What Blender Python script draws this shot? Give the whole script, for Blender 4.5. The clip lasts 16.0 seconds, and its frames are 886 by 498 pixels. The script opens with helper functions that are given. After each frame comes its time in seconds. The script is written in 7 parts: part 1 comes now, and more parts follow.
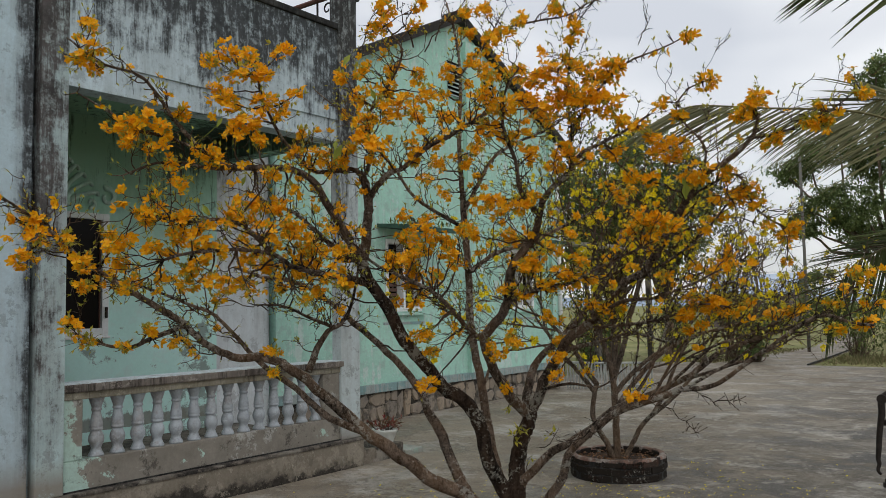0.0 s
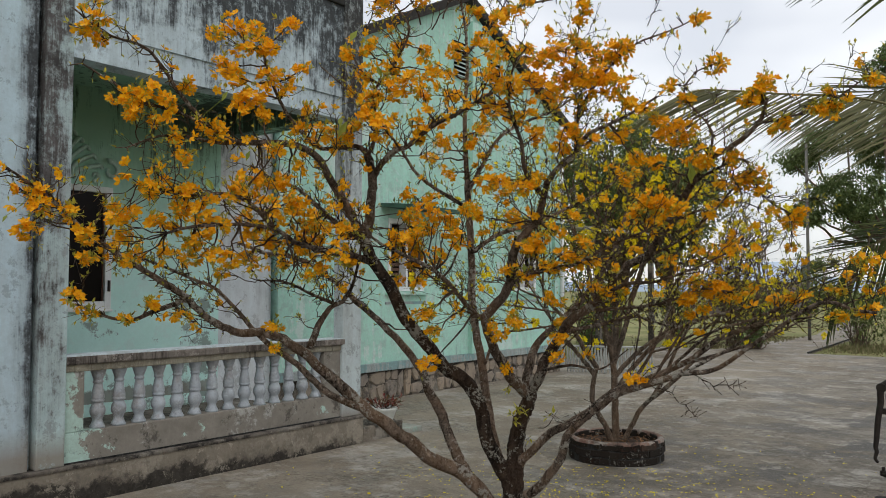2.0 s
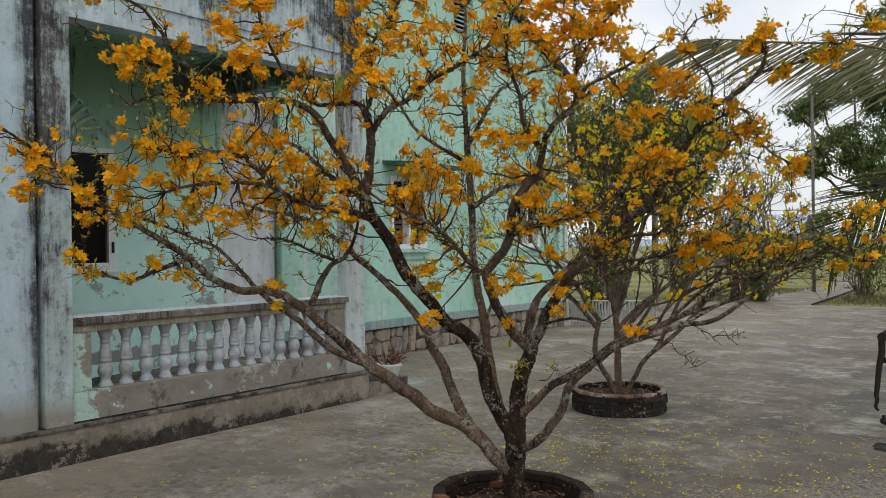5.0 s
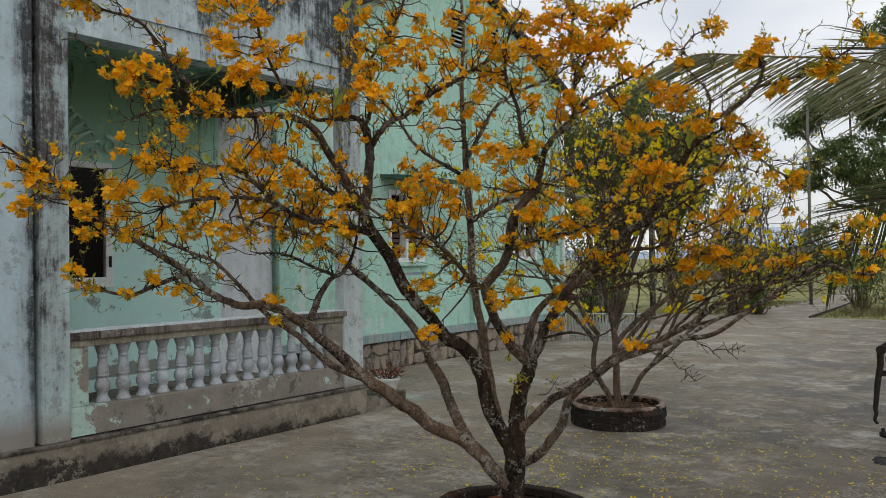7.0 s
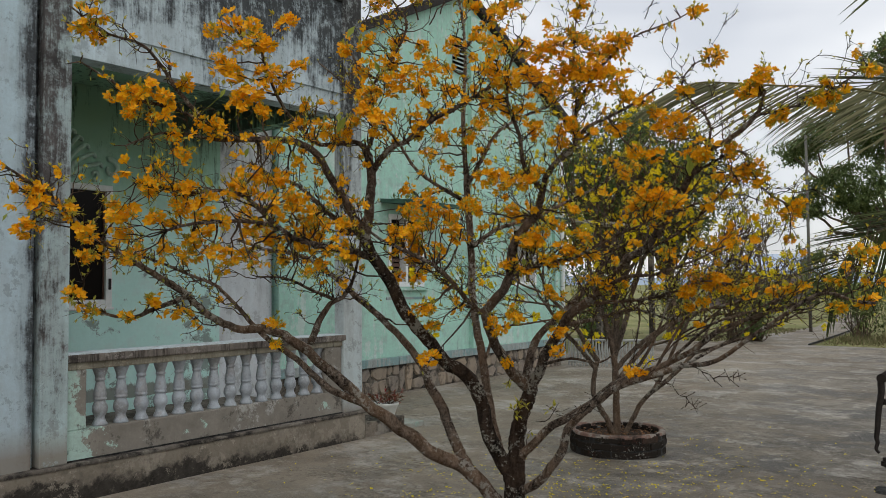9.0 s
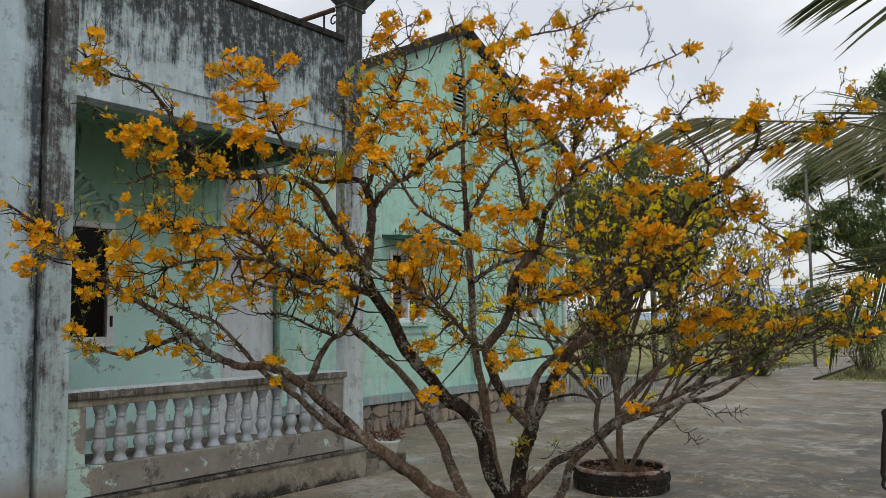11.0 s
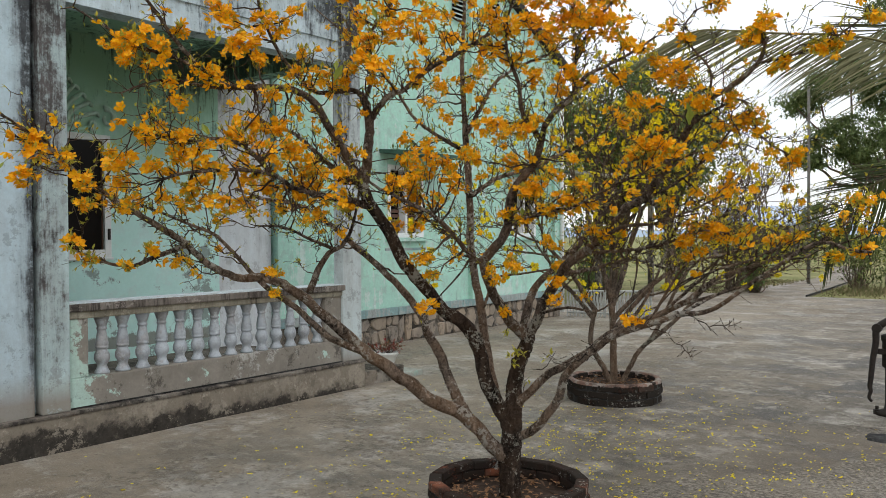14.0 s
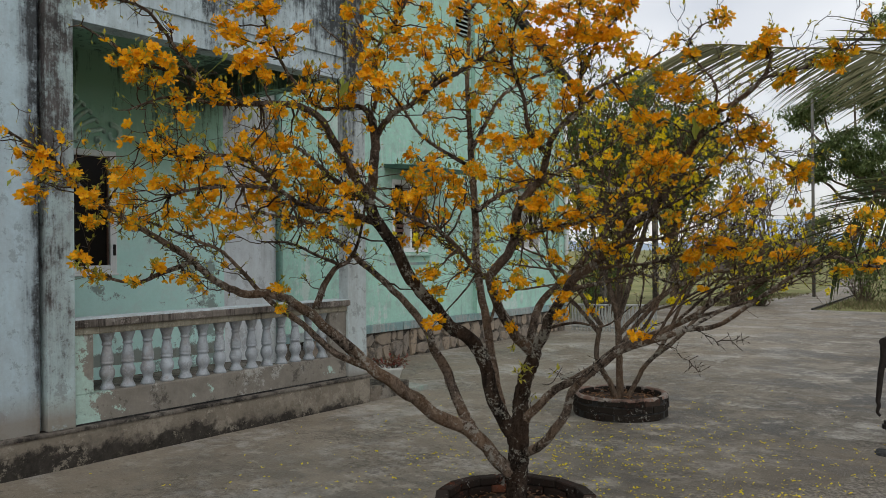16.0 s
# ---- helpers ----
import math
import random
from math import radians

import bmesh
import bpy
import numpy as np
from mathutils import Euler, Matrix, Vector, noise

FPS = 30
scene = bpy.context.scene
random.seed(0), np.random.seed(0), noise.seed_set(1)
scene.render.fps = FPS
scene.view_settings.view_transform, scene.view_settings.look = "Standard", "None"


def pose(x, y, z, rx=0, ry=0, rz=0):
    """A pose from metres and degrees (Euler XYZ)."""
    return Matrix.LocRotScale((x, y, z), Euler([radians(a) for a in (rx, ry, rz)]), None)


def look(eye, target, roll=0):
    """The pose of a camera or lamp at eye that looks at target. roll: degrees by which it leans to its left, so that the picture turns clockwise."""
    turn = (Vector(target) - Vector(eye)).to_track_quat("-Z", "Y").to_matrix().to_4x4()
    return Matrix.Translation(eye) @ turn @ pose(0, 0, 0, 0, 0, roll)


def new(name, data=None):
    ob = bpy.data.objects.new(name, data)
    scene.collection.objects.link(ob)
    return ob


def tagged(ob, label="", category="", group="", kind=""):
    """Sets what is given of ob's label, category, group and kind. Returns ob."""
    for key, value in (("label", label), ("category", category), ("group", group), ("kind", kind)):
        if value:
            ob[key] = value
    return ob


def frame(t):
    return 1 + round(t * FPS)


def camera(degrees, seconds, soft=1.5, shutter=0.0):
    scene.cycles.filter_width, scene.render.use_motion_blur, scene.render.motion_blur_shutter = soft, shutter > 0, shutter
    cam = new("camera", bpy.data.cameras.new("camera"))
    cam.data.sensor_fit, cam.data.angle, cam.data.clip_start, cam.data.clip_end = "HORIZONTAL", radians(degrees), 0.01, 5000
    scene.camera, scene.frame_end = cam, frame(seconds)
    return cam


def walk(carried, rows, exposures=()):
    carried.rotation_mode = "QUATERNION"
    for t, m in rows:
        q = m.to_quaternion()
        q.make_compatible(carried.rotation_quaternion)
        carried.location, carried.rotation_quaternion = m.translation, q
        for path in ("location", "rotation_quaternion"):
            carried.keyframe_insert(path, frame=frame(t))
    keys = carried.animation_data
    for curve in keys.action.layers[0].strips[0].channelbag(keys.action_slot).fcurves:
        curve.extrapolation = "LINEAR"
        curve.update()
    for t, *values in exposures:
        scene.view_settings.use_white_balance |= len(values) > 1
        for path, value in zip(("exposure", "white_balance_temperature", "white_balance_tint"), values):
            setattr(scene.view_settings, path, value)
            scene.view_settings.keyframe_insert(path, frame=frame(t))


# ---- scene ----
cam = camera(57.0, 16.0, 0.6)
walk(cam, [
    (0.0, pose(-0.002, 0.001, 1.667, 94.12, 1.03, 37.34)),
    (0.5, pose(-0.016, -0.014, 1.673, 94.86, 0.59, 37.36)),
    (1.0, pose(-0.011, -0.010, 1.662, 94.81, 0.20, 37.57)),
    (1.5, pose(-0.007, -0.006, 1.658, 94.39, -0.08, 37.42)),
    (2.0, pose(-0.008, 0.005, 1.656, 92.81, -0.15, 37.46)),
    (2.5, pose(-0.004, 0.005, 1.654, 91.91, -0.09, 37.41)),
    (3.0, pose(-0.000, 0.008, 1.650, 90.61, 0.18, 37.54)),
    (3.5, pose(0.004, 0.011, 1.651, 90.14, 0.26, 37.59)),
    (4.0, pose(0.007, 0.018, 1.648, 90.02, 0.38, 37.59)),
    (4.2, pose(0.025, 0.019, 1.645, 89.94, 0.70, 37.89)),
    (6.3, pose(0.005, 0.010, 1.643, 89.82, 0.73, 37.64)),
    (6.5, pose(0.005, 0.017, 1.652, 90.24, 0.75, 37.64)),
    (7.0, pose(0.008, 0.011, 1.650, 90.76, 0.81, 37.61)),
    (7.5, pose(0.009, 0.006, 1.651, 91.52, 0.78, 37.58)),
    (8.0, pose(0.005, 0.006, 1.651, 91.85, 0.62, 37.56)),
    (8.5, pose(0.004, 0.002, 1.653, 92.09, 0.47, 37.51)),
    (9.0, pose(0.002, 0.002, 1.653, 92.48, 0.39, 37.53)),
    (9.5, pose(0.005, -0.001, 1.658, 93.65, 0.56, 37.45)),
    (9.7, pose(0.003, 0.003, 1.665, 94.08, 0.58, 37.49)),
    (11.8, pose(0.031, -0.002, 1.650, 95.02, 0.63, 37.73)),
    (12.0, pose(0.017, 0.010, 1.651, 94.37, 0.59, 37.64)),
    (12.5, pose(0.022, 0.008, 1.647, 93.58, 0.69, 37.60)),
    (13.0, pose(0.013, 0.010, 1.643, 92.00, 0.64, 37.60)),
    (13.5, pose(0.007, 0.007, 1.640, 89.93, 0.48, 37.62)),
    (14.0, pose(0.011, 0.003, 1.639, 89.10, 0.32, 37.51)),
    (14.5, pose(0.008, 0.007, 1.640, 88.84, 0.24, 37.57)),
    (15.0, pose(0.007, 0.010, 1.639, 88.98, 0.21, 37.64)),
    (15.5, pose(0.008, 0.002, 1.647, 89.33, 0.19, 37.73)),
    (16.0, pose(-0.002, -0.001, 1.647, 90.08, 0.50, 37.77)),
], exposures=[
    (0.0, -0.74), (1.0, -0.72), (2.0, -0.54), (3.5, -0.34), (4.2, -0.42), (6.3, -0.66), (7.0, -0.68), (9.5, -0.70), (12.0, -0.59), (13.0, -0.42), (14.0, -0.22), (14.5, -0.20), (15.0, -0.28), (15.5, -0.53), (16.0, -0.70),
])

# ---- sky, sun ----
world = bpy.data.worlds.new("overcast")
scene.world = world
world.use_nodes = True
wn, wl = world.node_tree.nodes, world.node_tree.links
wn.clear()
w_out = wn.new("ShaderNodeOutputWorld")
w_bg = wn.new("ShaderNodeBackground")
w_sky = wn.new("ShaderNodeTexSky")
w_sky.sky_type = "NISHITA"
w_sky.sun_disc = False
w_sky.sun_elevation, w_sky.sun_rotation = radians(55), radians(150)
w_sky.air_density, w_sky.dust_density = 1.0, 2.0
w_co = wn.new("ShaderNodeTexCoord")
w_map = wn.new("ShaderNodeMapping")
w_map.inputs["Scale"].default_value = (1.0, 1.0, 2.6)
w_noise = wn.new("ShaderNodeTexNoise")
w_noise.inputs["Scale"].default_value = 4.2
w_noise.inputs["Detail"].default_value = 5.0
w_noise.inputs["Roughness"].default_value = 0.33
w_ramp = wn.new("ShaderNodeValToRGB")
w_ramp.color_ramp.elements[0].position, w_ramp.color_ramp.elements[1].position = 0.36, 0.66
w_ramp.color_ramp.elements[0].color = (0.94, 0.96, 1.0, 1)
w_ramp.color_ramp.elements[1].color = (1.37, 1.365, 1.35, 1)
# an overcast sky is about three times as bright overhead as at the horizon
w_sep = wn.new("ShaderNodeSeparateXYZ")
w_up = wn.new("ShaderNodeMapRange")
w_up.inputs["From Min"].default_value, w_up.inputs["From Max"].default_value = 0.15, 1.0
w_up.inputs["To Min"].default_value, w_up.inputs["To Max"].default_value = 1.0, 1.36
w_mul = wn.new("ShaderNodeVectorMath")
w_mul.operation = "SCALE"
w_skymul = wn.new("ShaderNodeVectorMath")
w_skymul.operation = "SCALE"
w_skymul.inputs["Scale"].default_value = 0.05
w_add = wn.new("ShaderNodeVectorMath")
w_add.operation = "ADD"
wl.new(w_co.outputs["Generated"], w_map.inputs["Vector"])
wl.new(w_map.outputs[0], w_noise.inputs["Vector"])
wl.new(w_noise.outputs["Fac"], w_ramp.inputs["Fac"])
wl.new(w_co.outputs["Generated"], w_sep.inputs[0])
wl.new(w_sep.outputs["Z"], w_up.inputs["Value"])
wl.new(w_ramp.outputs["Color"], w_mul.inputs[0])
wl.new(w_up.outputs[0], w_mul.inputs["Scale"])
wl.new(w_sky.outputs["Color"], w_skymul.inputs[0])
wl.new(w_mul.outputs[0], w_add.inputs[0])
wl.new(w_skymul.outputs[0], w_add.inputs[1])
wl.new(w_add.outputs[0], w_bg.inputs["Color"])
wl.new(w_bg.outputs[0], w_out.inputs["Surface"])
w_bg.inputs["Strength"].default_value = 1.0

sun_data = bpy.data.lights.new("sun", "SUN")
sun_data.energy, sun_data.angle, sun_data.color = 0.45, radians(25), (1.0, 0.96, 0.9)
sun = new("sun", sun_data)
sun.matrix_world = look((6, -4, 12), (-3, 5, 0))


# ---- materials ----
def mat_new(name, rough=0.8, spec=0.3):
    m = bpy.data.materials.new(name)
    m.use_nodes = True
    n, l = m.node_tree.nodes, m.node_tree.links
    b = n["Principled BSDF"]
    b.inputs["Roughness"].default_value = rough
    b.inputs["Specular IOR Level"].default_value = spec
    return m, n, l, b


def place_vec(n, l, scale=(1, 1, 1)):
    g = n.new("ShaderNodeNewGeometry")
    mp = n.new("ShaderNodeMapping")
    mp.inputs["Scale"].default_value = scale
    l.new(g.outputs["Position"], mp.inputs["Vector"])
    return mp.outputs[0]


def noise_fac(n, l, vec, scale, detail=5.0, rough=0.6, lo=0.4, hi=0.6):
    t = n.new("ShaderNodeTexNoise")
    t.inputs["Scale"].default_value, t.inputs["Detail"].default_value, t.inputs["Roughness"].default_value = scale, detail, rough
    l.new(vec, t.inputs["Vector"])
    r = n.new("ShaderNodeMapRange")
    r.inputs["From Min"].default_value, r.inputs["From Max"].default_value = lo, hi
    l.new(t.outputs["Fac"], r.inputs["Value"])
    return r.outputs[0]


def mix_col(n, l, fac, a, b, mode="MIX"):
    m = n.new("ShaderNodeMix")
    m.data_type, m.blend_type = "RGBA", mode
    for sock, v in ((m.inputs[0], fac), (m.inputs[6], a), (m.inputs[7], b)):
        if isinstance(v, (int, float)):
            sock.default_value = v
        elif isinstance(v, tuple):
            sock.default_value = (*v, 1)
        else:
            l.new(v, sock)
    return m.outputs[2]


def mul(n, l, a, b, op="MULTIPLY"):
    m = n.new("ShaderNodeMath")
    m.operation, m.use_clamp = op, True
    for sock, v in ((m.inputs[0], a), (m.inputs[1], b)):
        if isinstance(v, (int, float)):
            sock.default_value = v
        else:
            l.new(v, sock)
    return m.outputs[0]


def height_fac(n, l, lo, hi):
    """0 below lo metres, 1 above hi (or the other way round)."""
    g = n.new("ShaderNodeNewGeometry")
    s = n.new("ShaderNodeSeparateXYZ")
    r = n.new("ShaderNodeMapRange")
    r.inputs["From Min"].default_value, r.inputs["From Max"].default_value = lo, hi
    l.new(g.outputs["Position"], s.inputs[0])
    l.new(s.outputs["Z"], r.inputs["Value"])
    return r.outputs[0]


def bump(n, l, b, fac, strength=0.3, dist=0.01):
    p = n.new("ShaderNodeBump")
    p.inputs["Strength"].default_value, p.inputs["Distance"].default_value = strength, dist
    l.new(fac, p.inputs["Height"])
    l.new(p.outputs[0], b.inputs["Normal"])


def raw_noise(n, l, vec, scale, detail=6.0, rough=0.65):
    t = n.new("ShaderNodeTexNoise")
    t.inputs["Scale"].default_value, t.inputs["Detail"].default_value, t.inputs["Roughness"].default_value = scale, detail, rough
    l.new(vec, t.inputs["Vector"])
    return t.outputs["Fac"]


def blend_noise(n, l, parts, lo, hi, extra=None):
    """A mask from a weighted sum of noises; the weights add up to one."""
    total = None
    for fac, w in parts:
        k = n.new("ShaderNodeMath")
        k.operation = "MULTIPLY_ADD"
        k.inputs[1].default_value = w
        l.new(fac, k.inputs[0])
        if total is None:
            k.inputs[2].default_value = 0.0
        else:
            l.new(total, k.inputs[2])
        total = k.outputs[0]
    if extra is not None:
        k = n.new("ShaderNodeMath")
        k.operation = "ADD"
        l.new(total, k.inputs[0])
        l.new(extra, k.inputs[1])
        total = k.outputs[0]
    r = n.new("ShaderNodeMapRange")
    r.inputs["From Min"].default_value, r.inputs["From Max"].default_value = lo, hi
    l.new(total, r.inputs["Value"])
    return r.outputs[0]


def painted_plaster(name, paint, under, mould, streaks=0.5, peel=0.5, mould_lo=None, mould_hi=None, gain=0.16, iso=False, lean=None):
    """Old limewashed plaster: paint over a grey coat, worn off in patches, with black mould in runs.
    streaks, peel: the share of the face that is mouldy or worn, about 0 to 1."""
    m, n, l, b = mat_new(name, 0.85, 0.2)
    v = place_vec(n, l)
    vs = place_vec(n, l, (4, 4, 4) if iso else (9, 9, 0.7))
    vt = place_vec(n, l, (11, 11, 11) if iso else (26, 26, 2.2))
    big = noise_fac(n, l, v, 1.1, 6, 0.65, 0.34, 0.66)
    col = mix_col(n, l, big, tuple(c * 0.78 for c in paint), paint)
    tint = noise_fac(n, l, v, 3.2, 8, 0.7, 0.4, 0.65)
    col = mix_col(n, l, mul(n, l, tint, 0.35), col, tuple(0.5 * (c + 0.55 * d) for c, d in zip(paint, under)))
    th = 0.60 - 0.16 * peel
    worn = blend_noise(n, l, ((raw_noise(n, l, v, 2.0, 10, 0.7), 0.6), (raw_noise(n, l, vs, 1.0, 8, 0.7), 0.4)), th, th + 0.025)
    col = mix_col(n, l, mul(n, l, worn, 0.8), col, under)
    blot = blend_noise(n, l, ((raw_noise(n, l, v, 7, 10, 0.75), 1.0),), 0.52, 0.60)
    col = mix_col(n, l, mul(n, l, blot, 0.32 + 0.25 * peel), col, tuple(c * 0.55 for c in under))
    scuff = blend_noise(n, l, ((raw_noise(n, l, v, 11, 10, 0.78), 1.0),), 0.58, 0.61)
    col = mix_col(n, l, mul(n, l, scuff, 0.55), col, tuple(min(0.75, c * 1.3 + 0.05) for c in paint))
    fine = noise_fac(n, l, v, 38, 8, 0.78, 0.36, 0.68)
    col = mix_col(n, l, mul(n, l, fine, 0.38), col, tuple(c * 0.45 for c in under))
    extra = None
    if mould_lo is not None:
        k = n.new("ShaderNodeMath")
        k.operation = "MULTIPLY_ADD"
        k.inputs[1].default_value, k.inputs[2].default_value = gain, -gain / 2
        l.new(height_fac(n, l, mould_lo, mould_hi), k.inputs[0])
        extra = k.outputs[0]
    if lean is not None:
        side = ramp_of(n, l, "Y", *lean)
        extra = side if extra is None else plus(n, l, extra, side)
    th = 0.62 - 0.17 * streaks
    runs = blend_noise(n, l, ((raw_noise(n, l, vs, 0.8, 8, 0.65), 0.38), (raw_noise(n, l, v, 1.3, 8, 0.7), 0.34), (raw_noise(n, l, vt, 1.0, 6, 0.7), 0.28)), th, th + 0.07, extra)
    veil = blend_noise(n, l, ((raw_noise(n, l, vs, 0.75, 10, 0.72), 0.7), (raw_noise(n, l, vt, 1.0, 6, 0.7), 0.3)), th - 0.06, th + 0.10, extra)
    col = mix_col(n, l, mul(n, l, veil, 0.6), col, tuple(0.35 * c + 0.6 * d for c, d in zip(under, mould)))
    grain = blend_noise(n, l, ((raw_noise(n, l, vt, 1.7, 7, 0.8), 0.6), (raw_noise(n, l, v, 9, 8, 0.8), 0.4)), 0.36, 0.46)
    soot = mix_col(n, l, blend_noise(n, l, ((raw_noise(n, l, v, 6, 9, 0.78), 0.6), (raw_noise(n, l, vt, 1.2, 7, 0.75), 0.4)), 0.40, 0.60), tuple(c * 0.35 for c in mould), tuple(0.9 * c + 0.13 * d for c, d in zip(mould, under)))
    col = mix_col(n, l, mul(n, l, mul(n, l, runs, grain), 0.92), col, soot)
    flakes = blend_noise(n, l, ((raw_noise(n, l, v, 17, 10, 0.8), 0.7), (raw_noise(n, l, v, 2.5, 4, 0.6), 0.3)), 0.55, 0.58)
    col = mix_col(n, l, mul(n, l, flakes, 0.7), col, tuple(0.85 * c for c in paint))
    l.new(col, b.inputs["Base Color"])
    bump(n, l, b, fine, 0.3, 0.006)
    return m


def ramp_of(n, l, axis, lo, hi, amount):
    """From -amount to +amount along a world axis."""
    g = n.new("ShaderNodeNewGeometry")
    sp = n.new("ShaderNodeSeparateXYZ")
    rg = n.new("ShaderNodeMapRange")
    rg.inputs["From Min"].default_value, rg.inputs["From Max"].default_value = lo, hi
    rg.inputs["To Min"].default_value, rg.inputs["To Max"].default_value = -amount, amount
    l.new(g.outputs["Position"], sp.inputs[0])
    l.new(sp.outputs[axis], rg.inputs["Value"])
    return rg.outputs[0]


def plus(n, l, a, b):
    k = n.new("ShaderNodeMath")
    l.new(a, k.inputs[0])
    l.new(b, k.inputs[1])
    return k.outputs[0]


def weathered(name, paint, grey, black, cover, rise, lean=None, splash=None, soft=0.07, runny=0.4):
    """Pale limewash with cloudy black mould: rise (z0, z1, amount) and lean (y0, y1, amount) say where the mould gathers."""
    m, n, l, b = mat_new(name, 0.88, 0.18)
    v = place_vec(n, l)
    run = place_vec(n, l, (5.5, 5.5, 0.9))
    drip = place_vec(n, l, (17, 17, 1.6))
    col = mix_col(n, l, noise_fac(n, l, v, 0.9, 8, 0.7, 0.34, 0.66), tuple(c * 0.84 for c in paint), paint)
    wash = blend_noise(n, l, ((raw_noise(n, l, run, 1.0, 10, 0.72), 0.6), (raw_noise(n, l, v, 2.4, 11, 0.75), 0.4)), 0.44, 0.60)
    col = mix_col(n, l, mul(n, l, wash, 0.55), col, grey)
    chips = blend_noise(n, l, ((raw_noise(n, l, v, 6.5, 12, 0.78), 1.0),), 0.55, 0.58)
    col = mix_col(n, l, mul(n, l, chips, 0.5), col, tuple(0.6 * c for c in grey))
    grit = noise_fac(n, l, v, 34, 9, 0.8, 0.36, 0.66)
    col = mix_col(n, l, mul(n, l, grit, 0.22), col, tuple(0.55 * c for c in grey))
    extra = ramp_of(n, l, "Z", *rise)
    if lean is not None:
        extra = plus(n, l, extra, ramp_of(n, l, "Y", *lean))
    th = 0.60 - 0.18 * cover
    src = ((raw_noise(n, l, v, 1.15, 12, 0.74), 0.75 - runny), (raw_noise(n, l, run, 0.9, 11, 0.74), runny), (raw_noise(n, l, drip, 1.0, 7, 0.7), 0.25))
    veil = blend_noise(n, l, src, th - 0.09, th + 0.06, extra)
    col = mix_col(n, l, mul(n, l, veil, 0.55), col, tuple(0.45 * c + 0.4 * d for c, d in zip(grey, black)))
    mould = blend_noise(n, l, src, th, th + soft, extra)
    broken = blend_noise(n, l, ((raw_noise(n, l, v, 11, 11, 0.8), 0.6), (raw_noise(n, l, drip, 1.5, 8, 0.78), 0.4)), 0.41, 0.50)
    tone = mix_col(n, l, noise_fac(n, l, v, 5, 9, 0.75, 0.36, 0.64), tuple(c * 0.5 for c in black), tuple(c * 1.7 for c in black))
    col = mix_col(n, l, mul(n, l, mul(n, l, mould, broken), 0.94), col, tone)
    spots = blend_noise(n, l, ((raw_noise(n, l, v, 28, 6, 0.75), 1.0),), 0.60, 0.635)
    col = mix_col(n, l, mul(n, l, mul(n, l, spots, veil), 0.8), col, black)
    if splash is not None:
        dirt = mul(n, l, height_fac(n, l, splash, splash - 0.22), blend_noise(n, l, ((raw_noise(n, l, v, 2.6, 10, 0.74), 1.0),), 0.37, 0.43))
        col = mix_col(n, l, mul(n, l, dirt, 0.85), col, (0.24, 0.205, 0.165))
    l.new(col, b.inputs["Base Color"])
    bump(n, l, b, grit, 0.35, 0.006)
    return m


def veranda_paint():
    """Mint paint, darker and greener towards the ceiling, with black drips from it and flaked patches low down."""
    m, n, l, b = mat_new("veranda_wall_paint", 0.85, 0.2)
    v = place_vec(n, l)
    drip = place_vec(n, l, (13, 13, 1.3))
    col = mix_col(n, l, noise_fac(n, l, v, 1.0, 8, 0.7, 0.34, 0.66), (0.51, 0.80, 0.72), (0.64, 0.91, 0.85))
    fade = blend_noise(n, l, ((raw_noise(n, l, v, 2.8, 11, 0.74), 1.0),), 0.52, 0.60)
    col = mix_col(n, l, mul(n, l, fade, 0.4), col, (0.60, 0.74, 0.70))
    # darker green mask that grows with height, with a ragged lower edge
    dark_share = blend_noise(n, l, ((raw_noise(n, l, v, 1.0, 9, 0.7), 0.7), (raw_noise(n, l, drip, 0.8, 7, 0.7), 0.3)), 0.36, 0.66, ramp_of(n, l, "Z", 1.9, 3.3, 0.24))
    col = mix_col(n, l, mul(n, l, dark_share, 0.80), col, (0.23, 0.40, 0.25))
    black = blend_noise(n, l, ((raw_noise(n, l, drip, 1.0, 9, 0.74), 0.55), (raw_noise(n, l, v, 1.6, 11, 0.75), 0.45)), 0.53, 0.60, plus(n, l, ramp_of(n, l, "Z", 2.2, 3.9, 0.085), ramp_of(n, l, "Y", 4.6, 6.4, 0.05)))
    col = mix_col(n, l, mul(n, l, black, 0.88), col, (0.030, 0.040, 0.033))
    bare = blend_noise(n, l, ((raw_noise(n, l, v, 4.5, 12, 0.76), 0.6), (raw_noise(n, l, v, 0.8, 4, 0.6), 0.4)), 0.585, 0.61, ramp_of(n, l, "Z", 2.2, 0.9, 0.05))
    col = mix_col(n, l, mul(n, l, bare, 0.8), col, (0.20, 0.22, 0.20))
    dado = mul(n, l, height_fac(n, l, 0.72, 0.52), height_fac(n, l, 0.40, 0.44))
    dado = blend_noise(n, l, ((dado, 0.42), (raw_noise(n, l, v, 3.2, 11, 0.76), 0.58)), 0.60, 0.64)
    col = mix_col(n, l, mul(n, l, dado, 0.85), col, (0.22, 0.205, 0.175))
    grit = noise_fac(n, l, v, 34, 8, 0.8, 0.36, 0.66)
    col = mix_col(n, l, mul(n, l, grit, 0.15), col, (0.30, 0.42, 0.36))
    l.new(col, b.inputs["Base Color"])
    bump(n, l, b, grit, 0.3, 0.006)
    return m


